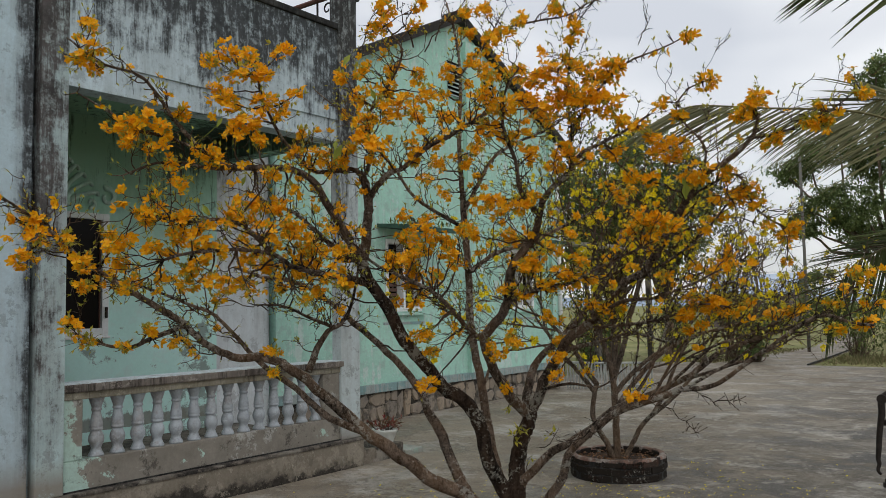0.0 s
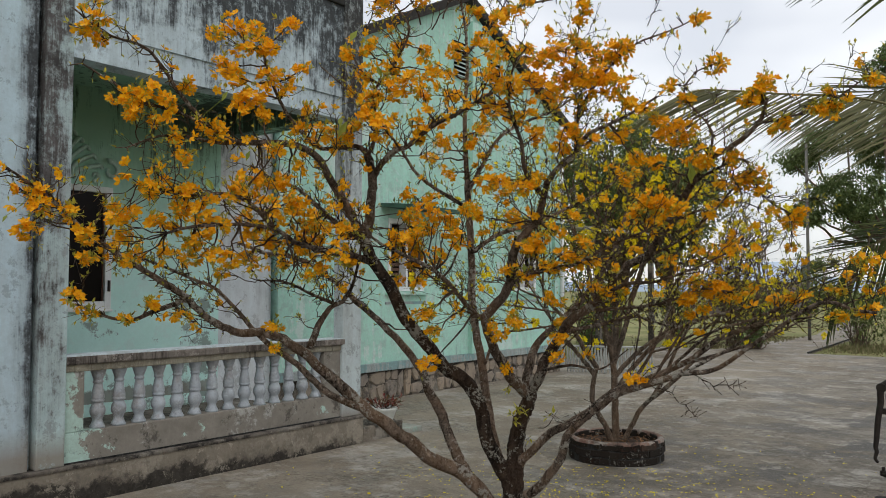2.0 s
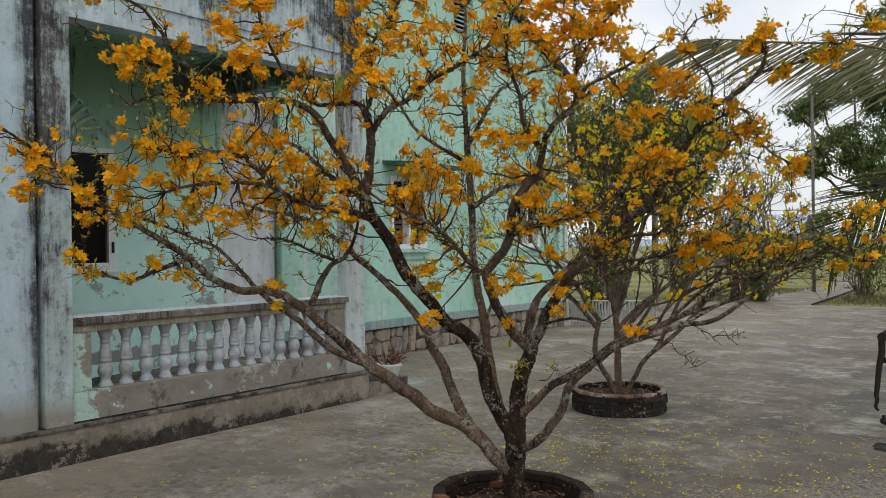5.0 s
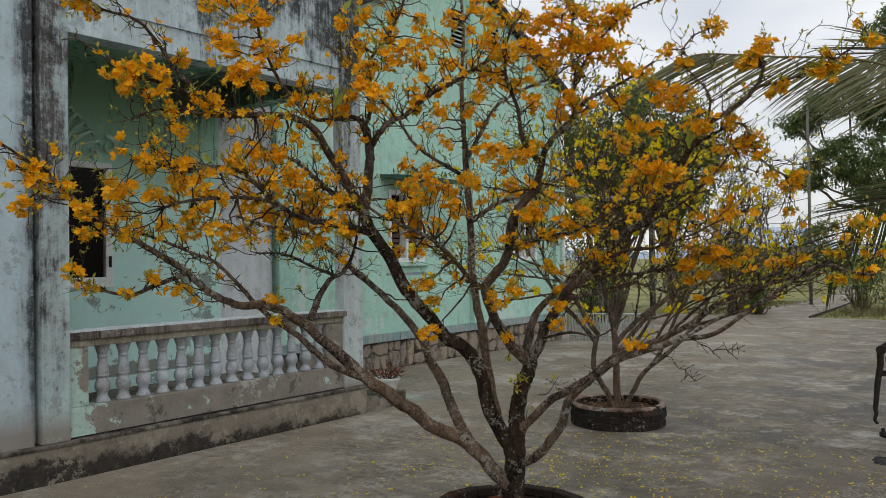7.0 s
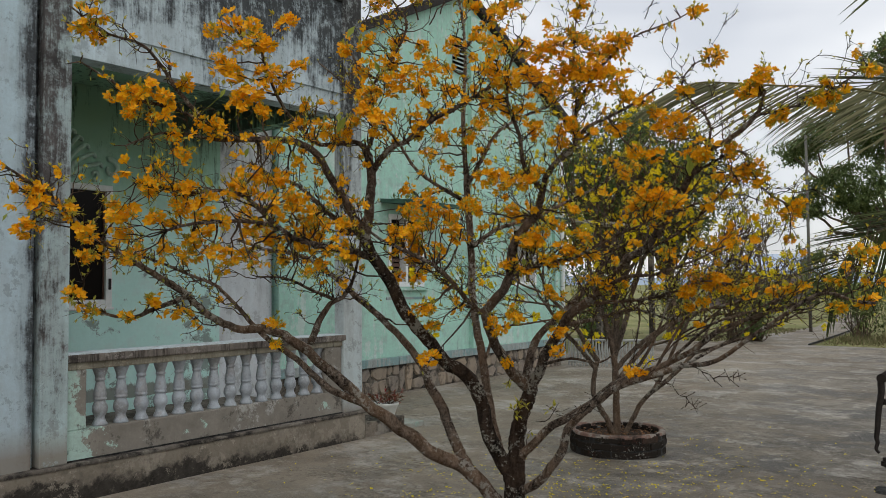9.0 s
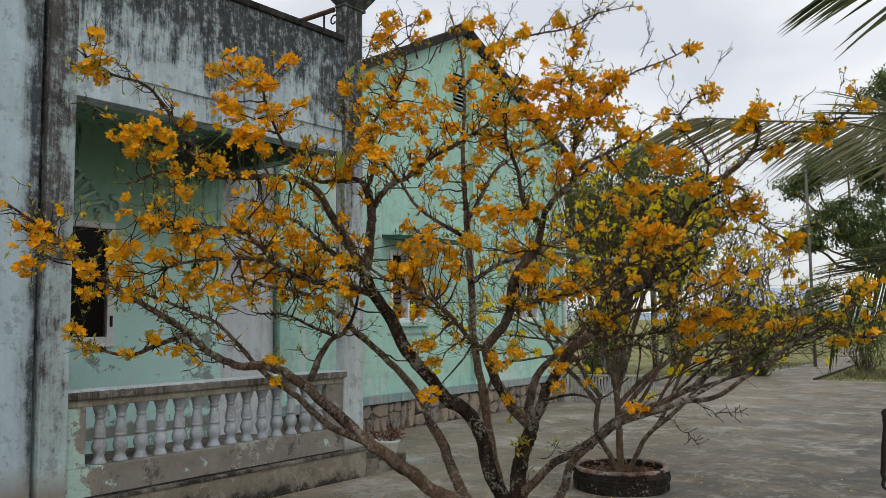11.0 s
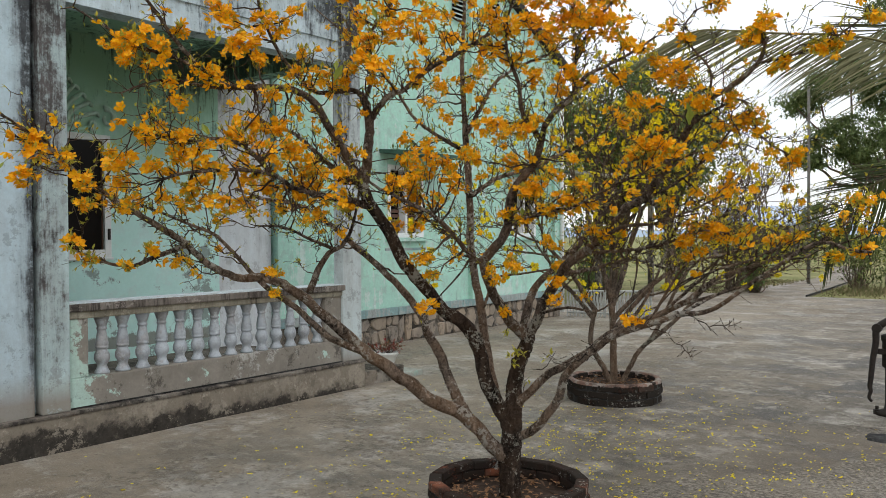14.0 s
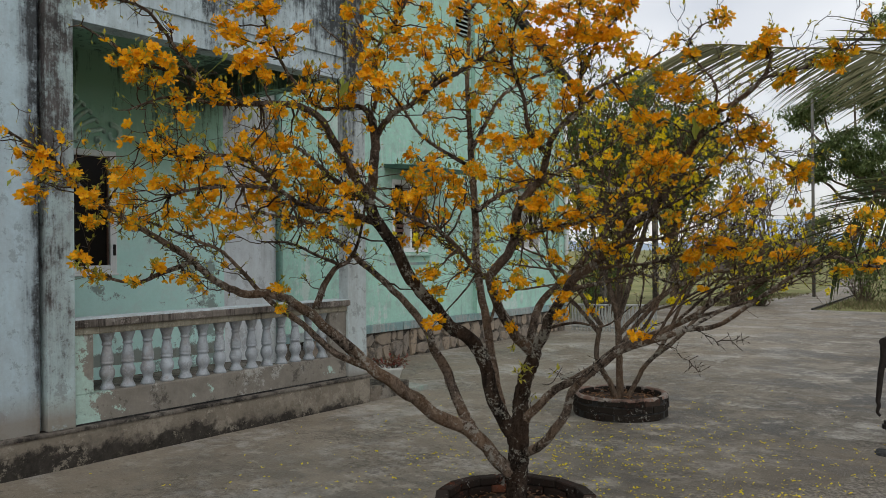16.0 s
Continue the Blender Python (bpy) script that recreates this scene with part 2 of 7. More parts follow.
def sill_cement():
    """Bare render, with old mint paint left near the column."""
    m, n, l, b = mat_new("sill_cement", 0.88, 0.18)
    v = place_vec(n, l)
    col = mix_col(n, l, noise_fac(n, l, v, 1.6, 9, 0.7, 0.36, 0.64), (0.195, 0.177, 0.150), (0.320, 0.296, 0.255))
    chalk = blend_noise(n, l, ((raw_noise(n, l, v, 7.0, 11, 0.78), 0.65), (raw_noise(n, l, v, 1.2, 4, 0.6), 0.35)), 0.545, 0.575)
    col = mix_col(n, l, mul(n, l, chalk, 0.7), col, (0.50, 0.50, 0.47))
    paint = blend_noise(n, l, ((raw_noise(n, l, v, 3.6, 11, 0.74), 1.0),), 0.56, 0.585, plus(n, l, ramp_of(n, l, "Y", 3.7, 3.3, 0.12), ramp_of(n, l, "Z", 0.95, 0.55, 0.06)))
    col = mix_col(n, l, mul(n, l, paint, 0.88), col, (0.50, 0.70, 0.62))
    mould = blend_noise(n, l, ((raw_noise(n, l, v, 2.4, 11, 0.75), 0.7), (raw_noise(n, l, v, 12, 9, 0.8), 0.3)), 0.545, 0.59)
    col = mix_col(n, l, mul(n, l, mould, 0.75), col, (0.050, 0.045, 0.038))
    grit = noise_fac(n, l, v, 38, 8, 0.8, 0.36, 0.66)
    col = mix_col(n, l, mul(n, l, grit, 0.3), col, (0.12, 0.105, 0.085))
    l.new(col, b.inputs["Base Color"])
    bump(n, l, b, grit, 0.4, 0.006)
    return m


CEMENT = (0.36, 0.345, 0.31)
m_front = weathered("pale_front_plaster", (0.50, 0.635, 0.69), (0.36, 0.40, 0.42), (0.040, 0.042, 0.044), 0.54, (0.8, 4.6, 0.065), (2.76, 2.99, 0.16), 0.62, 0.08, 0.2)
m_parapet = weathered("stained_parapet_plaster", (0.66, 0.79, 0.84), (0.40, 0.46, 0.48), (0.036, 0.038, 0.040), 0.86, (3.6, 4.7, 0.095), (3.3, 6.3, 0.015), None, 0.06, 0.25)
m_column = weathered("column_plaster", (0.52, 0.675, 0.68), (0.32, 0.32, 0.31), (0.060, 0.052, 0.050), 0.60, (0.9, 4.2, 0.08), (3.26, 3.10, 0.04), 0.60, 0.05, 0.2)
m_pillar = weathered("pillar_plaster", (0.60, 0.69, 0.70), (0.33, 0.34, 0.33), (0.034, 0.033, 0.032), 0.58, (1.2, 4.8, 0.14), None, 0.50)
# mould, and a darker base than the wall that paints in the recess's shade
m_groove = weathered("shaded_mouldy_groove", (0.36, 0.42, 0.43), (0.18, 0.19, 0.19), (0.022, 0.024, 0.025), 0.9, (0.3, 3.4, 0.09))
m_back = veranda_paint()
m_scroll = painted_plaster("scroll_paint", (0.56, 0.76, 0.64), (0.48, 0.58, 0.52), (0.08, 0.10, 0.08), 0.2, 0.3)
m_strip = weathered("bleached_wall_paint", (0.80, 0.86, 0.88), (0.55, 0.56, 0.56), (0.05, 0.05, 0.048), 0.38, (1.4, 3.9, 0.07))
m_gable = painted_plaster("mint_gable_paint", (0.45, 0.79, 0.65), (0.62, 0.72, 0.67), (0.2, 0.25, 0.22), 0.24, 0.32)
m_ledge = painted_plaster("blue_ledge_paint", (0.25, 0.42, 0.42), (0.4, 0.42, 0.4), (0.06, 0.065, 0.06), 0.45, 0.7)
m_cement = painted_plaster("bare_cement", (0.34, 0.315, 0.27), (0.22, 0.185, 0.145), (0.028, 0.025, 0.022), 0.88, 0.8, -0.05, 0.34, 0.06, True)
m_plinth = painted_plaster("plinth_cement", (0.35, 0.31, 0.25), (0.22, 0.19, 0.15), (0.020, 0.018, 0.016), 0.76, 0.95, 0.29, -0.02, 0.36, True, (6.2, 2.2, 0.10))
m_lip = painted_plaster("lip_cement", (0.29, 0.265, 0.225), (0.18, 0.155, 0.13), (0.020, 0.018, 0.016), 0.86, 0.9, iso=True)
m_sill = sill_cement()
m_rail = painted_plaster("rail_cement", (0.37, 0.335, 0.30), (0.20, 0.175, 0.15), (0.040, 0.032, 0.027), 0.80, 1.0)
# far paler than the rail: its lit upper edge is put into the colour
m_railtop = painted_plaster("lit_rail_top", (0.70, 0.80, 0.84), (0.48, 0.52, 0.53), (0.12, 0.12, 0.12), 0.25, 0.45, iso=True)
m_beige = painted_plaster("beige_moulding", (0.37, 0.345, 0.27), (0.25, 0.225, 0.17), (0.06, 0.05, 0.04), 0.55, 0.7)
m_baluster = painted_plaster("baluster_glaze", (0.48, 0.53, 0.575), (0.36, 0.36, 0.36), (0.12, 0.11, 0.10), 0.20, 0.45, iso=True)
m_baluster.node_tree.nodes["Principled BSDF"].inputs["Roughness"].default_value = 0.33
m_coping = painted_plaster("mouldy_coping", (0.07, 0.07, 0.066), (0.03, 0.03, 0.028), (0.012, 0.012, 0.012), 0.8, 0.8)
m_roofedge = painted_plaster("dark_verge", (0.04, 0.036, 0.033), (0.06, 0.055, 0.05), (0.015, 0.015, 0.015), 0.6, 0.7)


def plain(name, col, rough=0.6, spec=0.4, metal=0.0, var=0.25, scale=12.0, bumpy=0.15):
    m, n, l, b = mat_new(name, rough, spec)
    b.inputs["Metallic"].default_value = metal
    v = place_vec(n, l)
    f = noise_fac(n, l, v, scale, 6, 0.65, 0.3, 0.7)
    l.new(mix_col(n, l, f, tuple(c * (1 - var) for c in col), tuple(min(1, c * (1 + var * 0.5)) for c in col)), b.inputs["Base Color"])
    if bumpy:
        bump(n, l, b, f, bumpy, 0.004)
    return m


m_white = plain("white_window_paint", (0.76, 0.78, 0.77), 0.5, 0.4, 0, 0.12, 20)
m_brownframe = plain("brown_sash", (0.12, 0.06, 0.04), 0.5, 0.4)
m_pipe = plain("green_pipe", (0.20, 0.36, 0.30), 0.55, 0.4)
m_iron = plain("rusty_iron", (0.035, 0.028, 0.024), 0.7, 0.3, 0.3, 0.4, 25)
m_rust = plain("rust_red_pipe", (0.13, 0.06, 0.045), 0.75, 0.3, 0.1, 0.4, 25)
m_soil = plain("dry_soil", (0.065, 0.046, 0.034), 0.95, 0.1, 0, 0.5, 18, 0.8)
m_potwhite = plain("white_glazed_pot", (0.62, 0.64, 0.60), 0.4, 0.5, 0, 0.15)
m_mintstep = painted_plaster("mint_step", (0.34, 0.50, 0.42), CEMENT, (0.08, 0.08, 0.07), 0.2, 0.9)
m_canopy = plain("green_canopy_concrete", (0.06, 0.12, 0.09), 0.85, 0.2, 0, 0.5, 6)
m_pane = plain("dark_window_pane", (0.007, 0.005, 0.0045), 0.25, 0.10, 0, 0.2, 3, 0)
m_louvre = plain("louvre_slat_grey", (0.42, 0.50, 0.47), 0.8, 0.2)
m_dark = plain("dark_interior", (0.012, 0.012, 0.012), 0.95, 0.05, 0, 0.2, 5, 0)


def leafy(name, col, col2, rough=0.6, trans=0.0, var_scale=9.0):
    m, n, l, b = mat_new(name, rough, 0.25)
    g = n.new("ShaderNodeNewGeometry")
    r = g.outputs["Random Per Island"]
    l.new(mix_col(n, l, r, col, col2), b.inputs["Base Color"])
    if trans:
        out = n["Material Output"]
        t = n.new("ShaderNodeBsdfTranslucent")
        l.new(mix_col(n, l, r, col, col2), t.inputs["Color"])
        ms = n.new("ShaderNodeMixShader")
        ms.inputs[0].default_value = trans
        l.new(b.outputs[0], ms.inputs[1])
        l.new(t.outputs[0], ms.inputs[2])
        l.new(ms.outputs[0], out.inputs["Surface"])
    return m


def petals(name, col, col2):
    m = leafy(name, col, col2, 0.6, 0.35)
    n, l = m.node_tree.nodes, m.node_tree.links
    v = place_vec(n, l)
    f = noise_fac(n, l, v, 55, 3, 0.6, 0.38, 0.62)
    for mx in [x for x in n if x.bl_idname == "ShaderNodeMix"]:
        l.new(f, mx.inputs[0])
    return m


m_petal = petals("orange_petals", (0.94, 0.53, 0.010), (0.83, 0.345, 0.005))
m_petal2 = petals("yellow_petals", (0.88, 0.72, 0.012), (0.72, 0.58, 0.02))
m_eye = plain("stamen_orange", (0.62, 0.20, 0.008), 0.8, 0.2, 0, 0.2, 80, 0)
m_leaf = leafy("young_leaves", (0.58, 0.50, 0.07), (0.33, 0.33, 0.05), 0.5, 0.4)
m_leaf_olive = leafy("olive_young_leaves", (0.33, 0.32, 0.05), (0.14, 0.15, 0.035), 0.5, 0.32)
m_bigleaf = leafy("broad_young_leaf", (0.30, 0.35, 0.06), (0.22, 0.27, 0.05), 0.45, 0.35)
m_leaf_dark = leafy("tree_leaves", (0.085, 0.14, 0.042), (0.17, 0.23, 0.075), 0.55, 0.3)
m_leaf_mid = leafy("shrub_leaves", (0.10, 0.145, 0.045), (0.18, 0.205, 0.065), 0.55, 0.25)
m_palm = leafy("palm_leaflets", (0.075, 0.080, 0.034), (0.22, 0.21, 0.105), 0.5, 0.2)
m_palm_green = leafy("green_palm_leaflets", (0.03, 0.045, 0.018), (0.085, 0.10, 0.038), 0.6, 0.15)
m_leaf_tree = leafy("large_tree_leaves", (0.095, 0.142, 0.050), (0.25, 0.31, 0.125), 0.5, 0.36)
m_palm_green.node_tree.nodes["Principled BSDF"].inputs["Specular IOR Level"].default_value = 0.04
m_palm_dry = leafy("palm_rachis", (0.17, 0.15, 0.07), (0.13, 0.12, 0.05), 0.6, 0.0)
m_redleaf = leafy("red_croton_leaves", (0.28, 0.04, 0.04), (0.12, 0.10, 0.04), 0.5, 0.2)
m_dryleaf = leafy("dry_leaves", (0.30, 0.16, 0.075), (0.09, 0.055, 0.035), 0.9, 0.0)
m_grass = leafy("grass_blades", (0.10, 0.11, 0.04), (0.20, 0.16, 0.09), 0.8, 0.1)


def bark(name, dark, light, lichen, share=0.5):
    m, n, l, b = mat_new(name, 0.9, 0.12)
    v = place_vec(n, l)
    vb = place_vec(n, l, (1, 1, 0.4))
    f = blend_noise(n, l, ((raw_noise(n, l, vb, 17, 9, 0.78), 0.6), (raw_noise(n, l, v, 60, 6, 0.75), 0.4)), 0.43, 0.57)
    col = mix_col(n, l, f, dark, light)
    warm = noise_fac(n, l, v, 3.0, 5, 0.6, 0.42, 0.62)
    col = mix_col(n, l, mul(n, l, warm, 0.45), col, tuple(c * k for c, k in zip(light, (1.25, 1.0, 0.75))))
    th = 0.60 - 0.1 * share
    patch = blend_noise(n, l, ((raw_noise(n, l, v, 30, 9, 0.78), 0.62), (raw_noise(n, l, v, 4.0, 4, 0.6), 0.38)), th, th + 0.03)
    l.new(mix_col(n, l, mul(n, l, patch, 0.85), col, lichen), b.inputs["Base Color"])
    bump(n, l, b, f, 0.9, 0.014)
    return m


m_bark = bark("dark_bark", (0.007, 0.005, 0.004), (0.080, 0.057, 0.042), (0.40, 0.38, 0.32), 0.68)
m_twig = bark("twig_bark", (0.018, 0.013, 0.010), (0.132, 0.098, 0.073), (0.26, 0.235, 0.185), 0.42)
m_bark_brown = bark("brown_bark", (0.026, 0.019, 0.015), (0.285, 0.220, 0.170), (0.44, 0.41, 0.35), 0.68)
m_bark_mid = bark("brown_grey_bark", (0.024, 0.018, 0.014), (0.205, 0.156, 0.121), (0.36, 0.335, 0.28), 0.6)
m_bark2 = bark("grey_brown_bark", (0.045, 0.035, 0.028), (0.20, 0.158, 0.122), (0.26, 0.25, 0.20))
m_palmtrunk = bark("palm_trunk", (0.12, 0.11, 0.1), (0.25, 0.23, 0.2), (0.3, 0.3, 0.28))


def away_from_house(n, l, x0, x1):
    """0 beside the houses, 1 out on the open slab, which rain wets and green growth darkens."""
    g = n.new("ShaderNodeNewGeometry")
    sp = n.new("ShaderNodeSeparateXYZ")
    rg = n.new("ShaderNodeMapRange")
    rg.inputs["From Min"].default_value, rg.inputs["From Max"].default_value = x0, x1
    l.new(g.outputs["Position"], sp.inputs[0])
    l.new(sp.outputs["X"], rg.inputs["Value"])
    return rg.outputs[0]


def concrete_yard():
    m, n, l, b = mat_new("yard_concrete", 0.8, 0.3)
    v = place_vec(n, l)
    out = away_from_house(n, l, -5.0, -1.8)
    dark_share = mul(n, l, mul(n, l, out, 0.62), 0.28, "ADD")
    big = noise_fac(n, l, v, 0.42, 8, 0.66, 0.36, 0.64)
    col = mix_col(n, l, out, (0.290, 0.247, 0.188), (0.215, 0.196, 0.163))
    col = mix_col(n, l, mul(n, l, big, 0.35), col, (0.34, 0.305, 0.245))
    brown = blend_noise(n, l, ((raw_noise(n, l, v, 0.30, 7, 0.68), 1.0),), 0.47, 0.60)
    col = mix_col(n, l, mul(n, l, brown, 0.55), col, (0.175, 0.132, 0.085))
    pale = blend_noise(n, l, ((raw_noise(n, l, v, 1.0, 12, 0.72), 0.75), (raw_noise(n, l, v, 7.0, 9, 0.8), 0.25)), 0.51, 0.56)
    col = mix_col(n, l, mul(n, l, pale, 0.78), col, (0.47, 0.445, 0.395))
    mid = blend_noise(n, l, ((raw_noise(n, l, v, 2.2, 11, 0.76), 0.7), (raw_noise(n, l, v, 0.6, 4, 0.5), 0.3)), 0.47, 0.54)
    col = mix_col(n, l, mul(n, l, mid, mul(n, l, dark_share, 0.8)), col, (0.120, 0.106, 0.085))
    damp = blend_noise(n, l, ((raw_noise(n, l, v, 0.85, 12, 0.74), 0.72), (raw_noise(n, l, v, 5.0, 9, 0.8), 0.28)), 0.50, 0.545)
    col = mix_col(n, l, mul(n, l, mul(n, l, damp, dark_share), 1.1), col, (0.052, 0.047, 0.039))
    crust = blend_noise(n, l, ((raw_noise(n, l, v, 3.3, 12, 0.8), 1.0),), 0.555, 0.59)
    col = mix_col(n, l, mul(n, l, crust, 0.6), col, (0.42, 0.385, 0.32))
    slab = mul(n, l, away_from_house(n, l, -3.0, -1.5), blend_noise(n, l, ((raw_noise(n, l, v, 0.8, 9, 0.7), 1.0),), 0.46, 0.56, ramp_of(n, l, "Y", 8.3, 6.8, 0.25)))
    col = mix_col(n, l, mul(n, l, slab, 0.58), col, (0.125, 0.098, 0.068))
    stain = blend_noise(n, l, ((raw_noise(n, l, v, 1.5, 12, 0.74), 0.7), (raw_noise(n, l, v, 0.5, 5, 0.6), 0.3)), 0.50, 0.575)
    col = mix_col(n, l, mul(n, l, stain, mul(n, l, mul(n, l, out, 0.34), 0.15, "ADD")), col, (0.050, 0.045, 0.037))
    rough = blend_noise(n, l, ((raw_noise(n, l, v, 1.3, 10, 0.72), 1.0),), 0.50, 0.60, plus(n, l, ramp_of(n, l, "X", -2.4, -1.0, 0.14), ramp_of(n, l, "Y", 6.4, 5.4, 0.09)))
    rough = mul(n, l, rough, mul(n, l, ramp_of(n, l, "Y", 2.8, 4.8, 0.5), 0.5, "ADD"))
    crumbs = blend_noise(n, l, ((raw_noise(n, l, v, 32, 7, 0.75), 1.0),), 0.45, 0.55)
    grain = mix_col(n, l, crumbs, (0.36, 0.325, 0.265), (0.060, 0.050, 0.038))
    col = mix_col(n, l, mul(n, l, rough, 0.62), col, grain)
    dots = blend_noise(n, l, ((raw_noise(n, l, v, 13, 9, 0.8), 0.7), (raw_noise(n, l, v, 1.3, 3, 0.5), 0.3)), 0.53, 0.57)
    col = mix_col(n, l, mul(n, l, dots, 0.55), col, (0.058, 0.050, 0.039))
    fine = noise_fac(n, l, v, 45, 8, 0.8, 0.36, 0.66)
    col = mix_col(n, l, mul(n, l, fine, 0.30), col, (0.095, 0.082, 0.062))
    speck = blend_noise(n, l, ((raw_noise(n, l, v, 60, 4, 0.7), 1.0),), 0.60, 0.64)
    col = mix_col(n, l, mul(n, l, speck, 0.4), col, (0.42, 0.39, 0.32))
    l.new(col, b.inputs["Base Color"])
    rr = n.new("ShaderNodeMapRange")
    rr.inputs["To Min"].default_value, rr.inputs["To Max"].default_value = 0.85, 0.55
    l.new(damp, rr.inputs["Value"])
    l.new(rr.outputs[0], b.inputs["Roughness"])
    bump(n, l, b, fine, 0.5, 0.008)
    return m


m_yard = concrete_yard()


def brickwork(name, red):
    m, n, l, b = mat_new(name, 0.92, 0.12)
    v = place_vec(n, l)
    o = n.new("ShaderNodeObjectInfo")
    col = mix_col(n, l, o.outputs["Random"], red, tuple(c * 0.55 for c in red))
    grey = noise_fac(n, l, v, 5, 7, 0.7, 0.40, 0.60)
    col = mix_col(n, l, mul(n, l, grey, 0.85), col, (0.085, 0.066, 0.052))
    mould = blend_noise(n, l, ((raw_noise(n, l, v, 5, 9, 0.75), 0.6), (raw_noise(n, l, v, 22, 8, 0.8), 0.4)), 0.37, 0.44)
    keep = blend_noise(n, l, ((o.outputs["Random"], 0.6), (raw_noise(n, l, v, 4.0, 6, 0.7), 0.4)), 0.16, 0.26)
    col = mix_col(n, l, mul(n, l, mul(n, l, mould, keep), 0.94), col, (0.02, 0.017, 0.014))
    pale = blend_noise(n, l, ((raw_noise(n, l, v, 34, 9, 0.8), 0.7), (raw_noise(n, l, v, 6, 4, 0.6), 0.3)), 0.565, 0.60)
    col = mix_col(n, l, mul(n, l, pale, 0.75), col, (0.33, 0.32, 0.28))
    l.new(col, b.inputs["Base Color"])
    bump(n, l, b, mould, 0.9, 0.014)
    return m


m_brick = brickwork("mouldy_brick", (0.30, 0.10, 0.05))
m_brick_black = brickwork("black_mouldy_brick", (0.10, 0.05, 0.035))
m_rim = painted_plaster("planter_rim_mortar", (0.36, 0.33, 0.29), (0.23, 0.125, 0.09), (0.03, 0.027, 0.024), 0.72, 0.7, iso=True)


def rubble():
    m, n, l, b = mat_new("rubble_stone", 0.88, 0.2)
    v = place_vec(n, l)
    o = n.new("ShaderNodeObjectInfo")
    col = mix_col(n, l, o.outputs["Random"], (0.33, 0.26, 0.19), (0.17, 0.155, 0.14))
    f = noise_fac(n, l, v, 9, 8, 0.7, 0.35, 0.65)
    col = mix_col(n, l, mul(n, l, f, 0.5), col, (0.40, 0.33, 0.25))
    d = noise_fac(n, l, v, 6, 9, 0.75, 0.52, 0.62)
    col = mix_col(n, l, mul(n, l, d, 0.8), col, (0.06, 0.055, 0.05))
    l.new(col, b.inputs["Base Color"])
    bump(n, l, b, f, 0.6, 0.015)
    return m


m_stone = rubble()


def field():
    m, n, l, b = mat_new("dry_grass_ground", 0.95, 0.1)
    v = place_vec(n, l)
    col = mix_col(n, l, noise_fac(n, l, v, 0.5, 8, 0.7, 0.35, 0.65), (0.15, 0.18, 0.055), (0.34, 0.31, 0.15))
    col = mix_col(n, l, mul(n, l, noise_fac(n, l, v, 6, 8, 0.75, 0.4, 0.65), 0.6), col, (0.10, 0.095, 0.05))
    l.new(col, b.inputs["Base Color"])
    return m


m_field = field()

# ---- building helpers ----
def thing(name, at, label, category, group="", kind=""):
    ob = new(name)
    ob.location = at
    ob.empty_display_size = 0.1
    return tagged(ob, label, category, group, kind)


def origin_of(ob):
    p = Vector((0, 0, 0))
    while ob is not None:
        p += ob.location
        ob = ob.parent
    return p


def mesh_from(name, bm, material, smooth=False):
    me = bpy.data.meshes.new(name)
    bm.normal_update()
    bm.to_mesh(me)
    bm.free()
    me.materials.append(material)
    if smooth:
        for p in me.polygons:
            p.use_smooth = True
    return me


def part(name, bm, material, parent, label="", smooth=False):
    """One mesh object under a thing or under a part; bm is in world metres."""
    bmesh.ops.translate(bm, verts=bm.verts, vec=-origin_of(parent))
    ob = new(name, mesh_from(name, bm, material, smooth))
    ob.parent = parent
    return tagged(ob, label) if label else ob


def solid(name, bm, material, label, category, kind="", smooth=False):
    """A top-level thing of one mesh."""
    ob = new(name, mesh_from(name, bm, material, smooth))
    return tagged(ob, label, category, "", kind)


def box(bm, x0, x1, y0, y1, z0, z1, bevel=0.0):
    r = bmesh.ops.create_cube(bm, size=1.0)
    vs = r["verts"]
    for v in vs:
        v.co = Vector(((x0 + x1) / 2 + v.co.x * (x1 - x0), (y0 + y1) / 2 + v.co.y * (y1 - y0), (z0 + z1) / 2 + v.co.z * (z1 - z0)))
    if bevel:
        es = list({e for v in vs for e in v.link_edges})
        bmesh.ops.bevel(bm, geom=es, offset=bevel, segments=2, profile=0.6, affect="EDGES")
    return vs


def boxed(*args, **kw):
    bm = bmesh.new()
    box(bm, *args, **kw)
    return bm


def frame_axes(d):
    d = d.normalized()
    a = d.orthogonal().normalized()
    return a, d.cross(a)


def smooth_path(pts, per=5):
    """Catmull-Rom through the control points."""
    pts = [Vector(p) for p in pts]
    if len(pts) < 3:
        return pts
    ext = [2 * pts[0] - pts[1]] + pts + [2 * pts[-1] - pts[-2]]
    out = []
    for i in range(1, len(ext) - 2):
        p0, p1, p2, p3 = ext[i - 1:i + 3]
        for k in range(per):
            t = k / per
            out.append(0.5 * ((2 * p1) + (p2 - p0) * t + (2 * p0 - 5 * p1 + 4 * p2 - p3) * t * t + (3 * p1 - p0 - 3 * p2 + p3) * t ** 3))
    out.append(pts[-1])
    return out


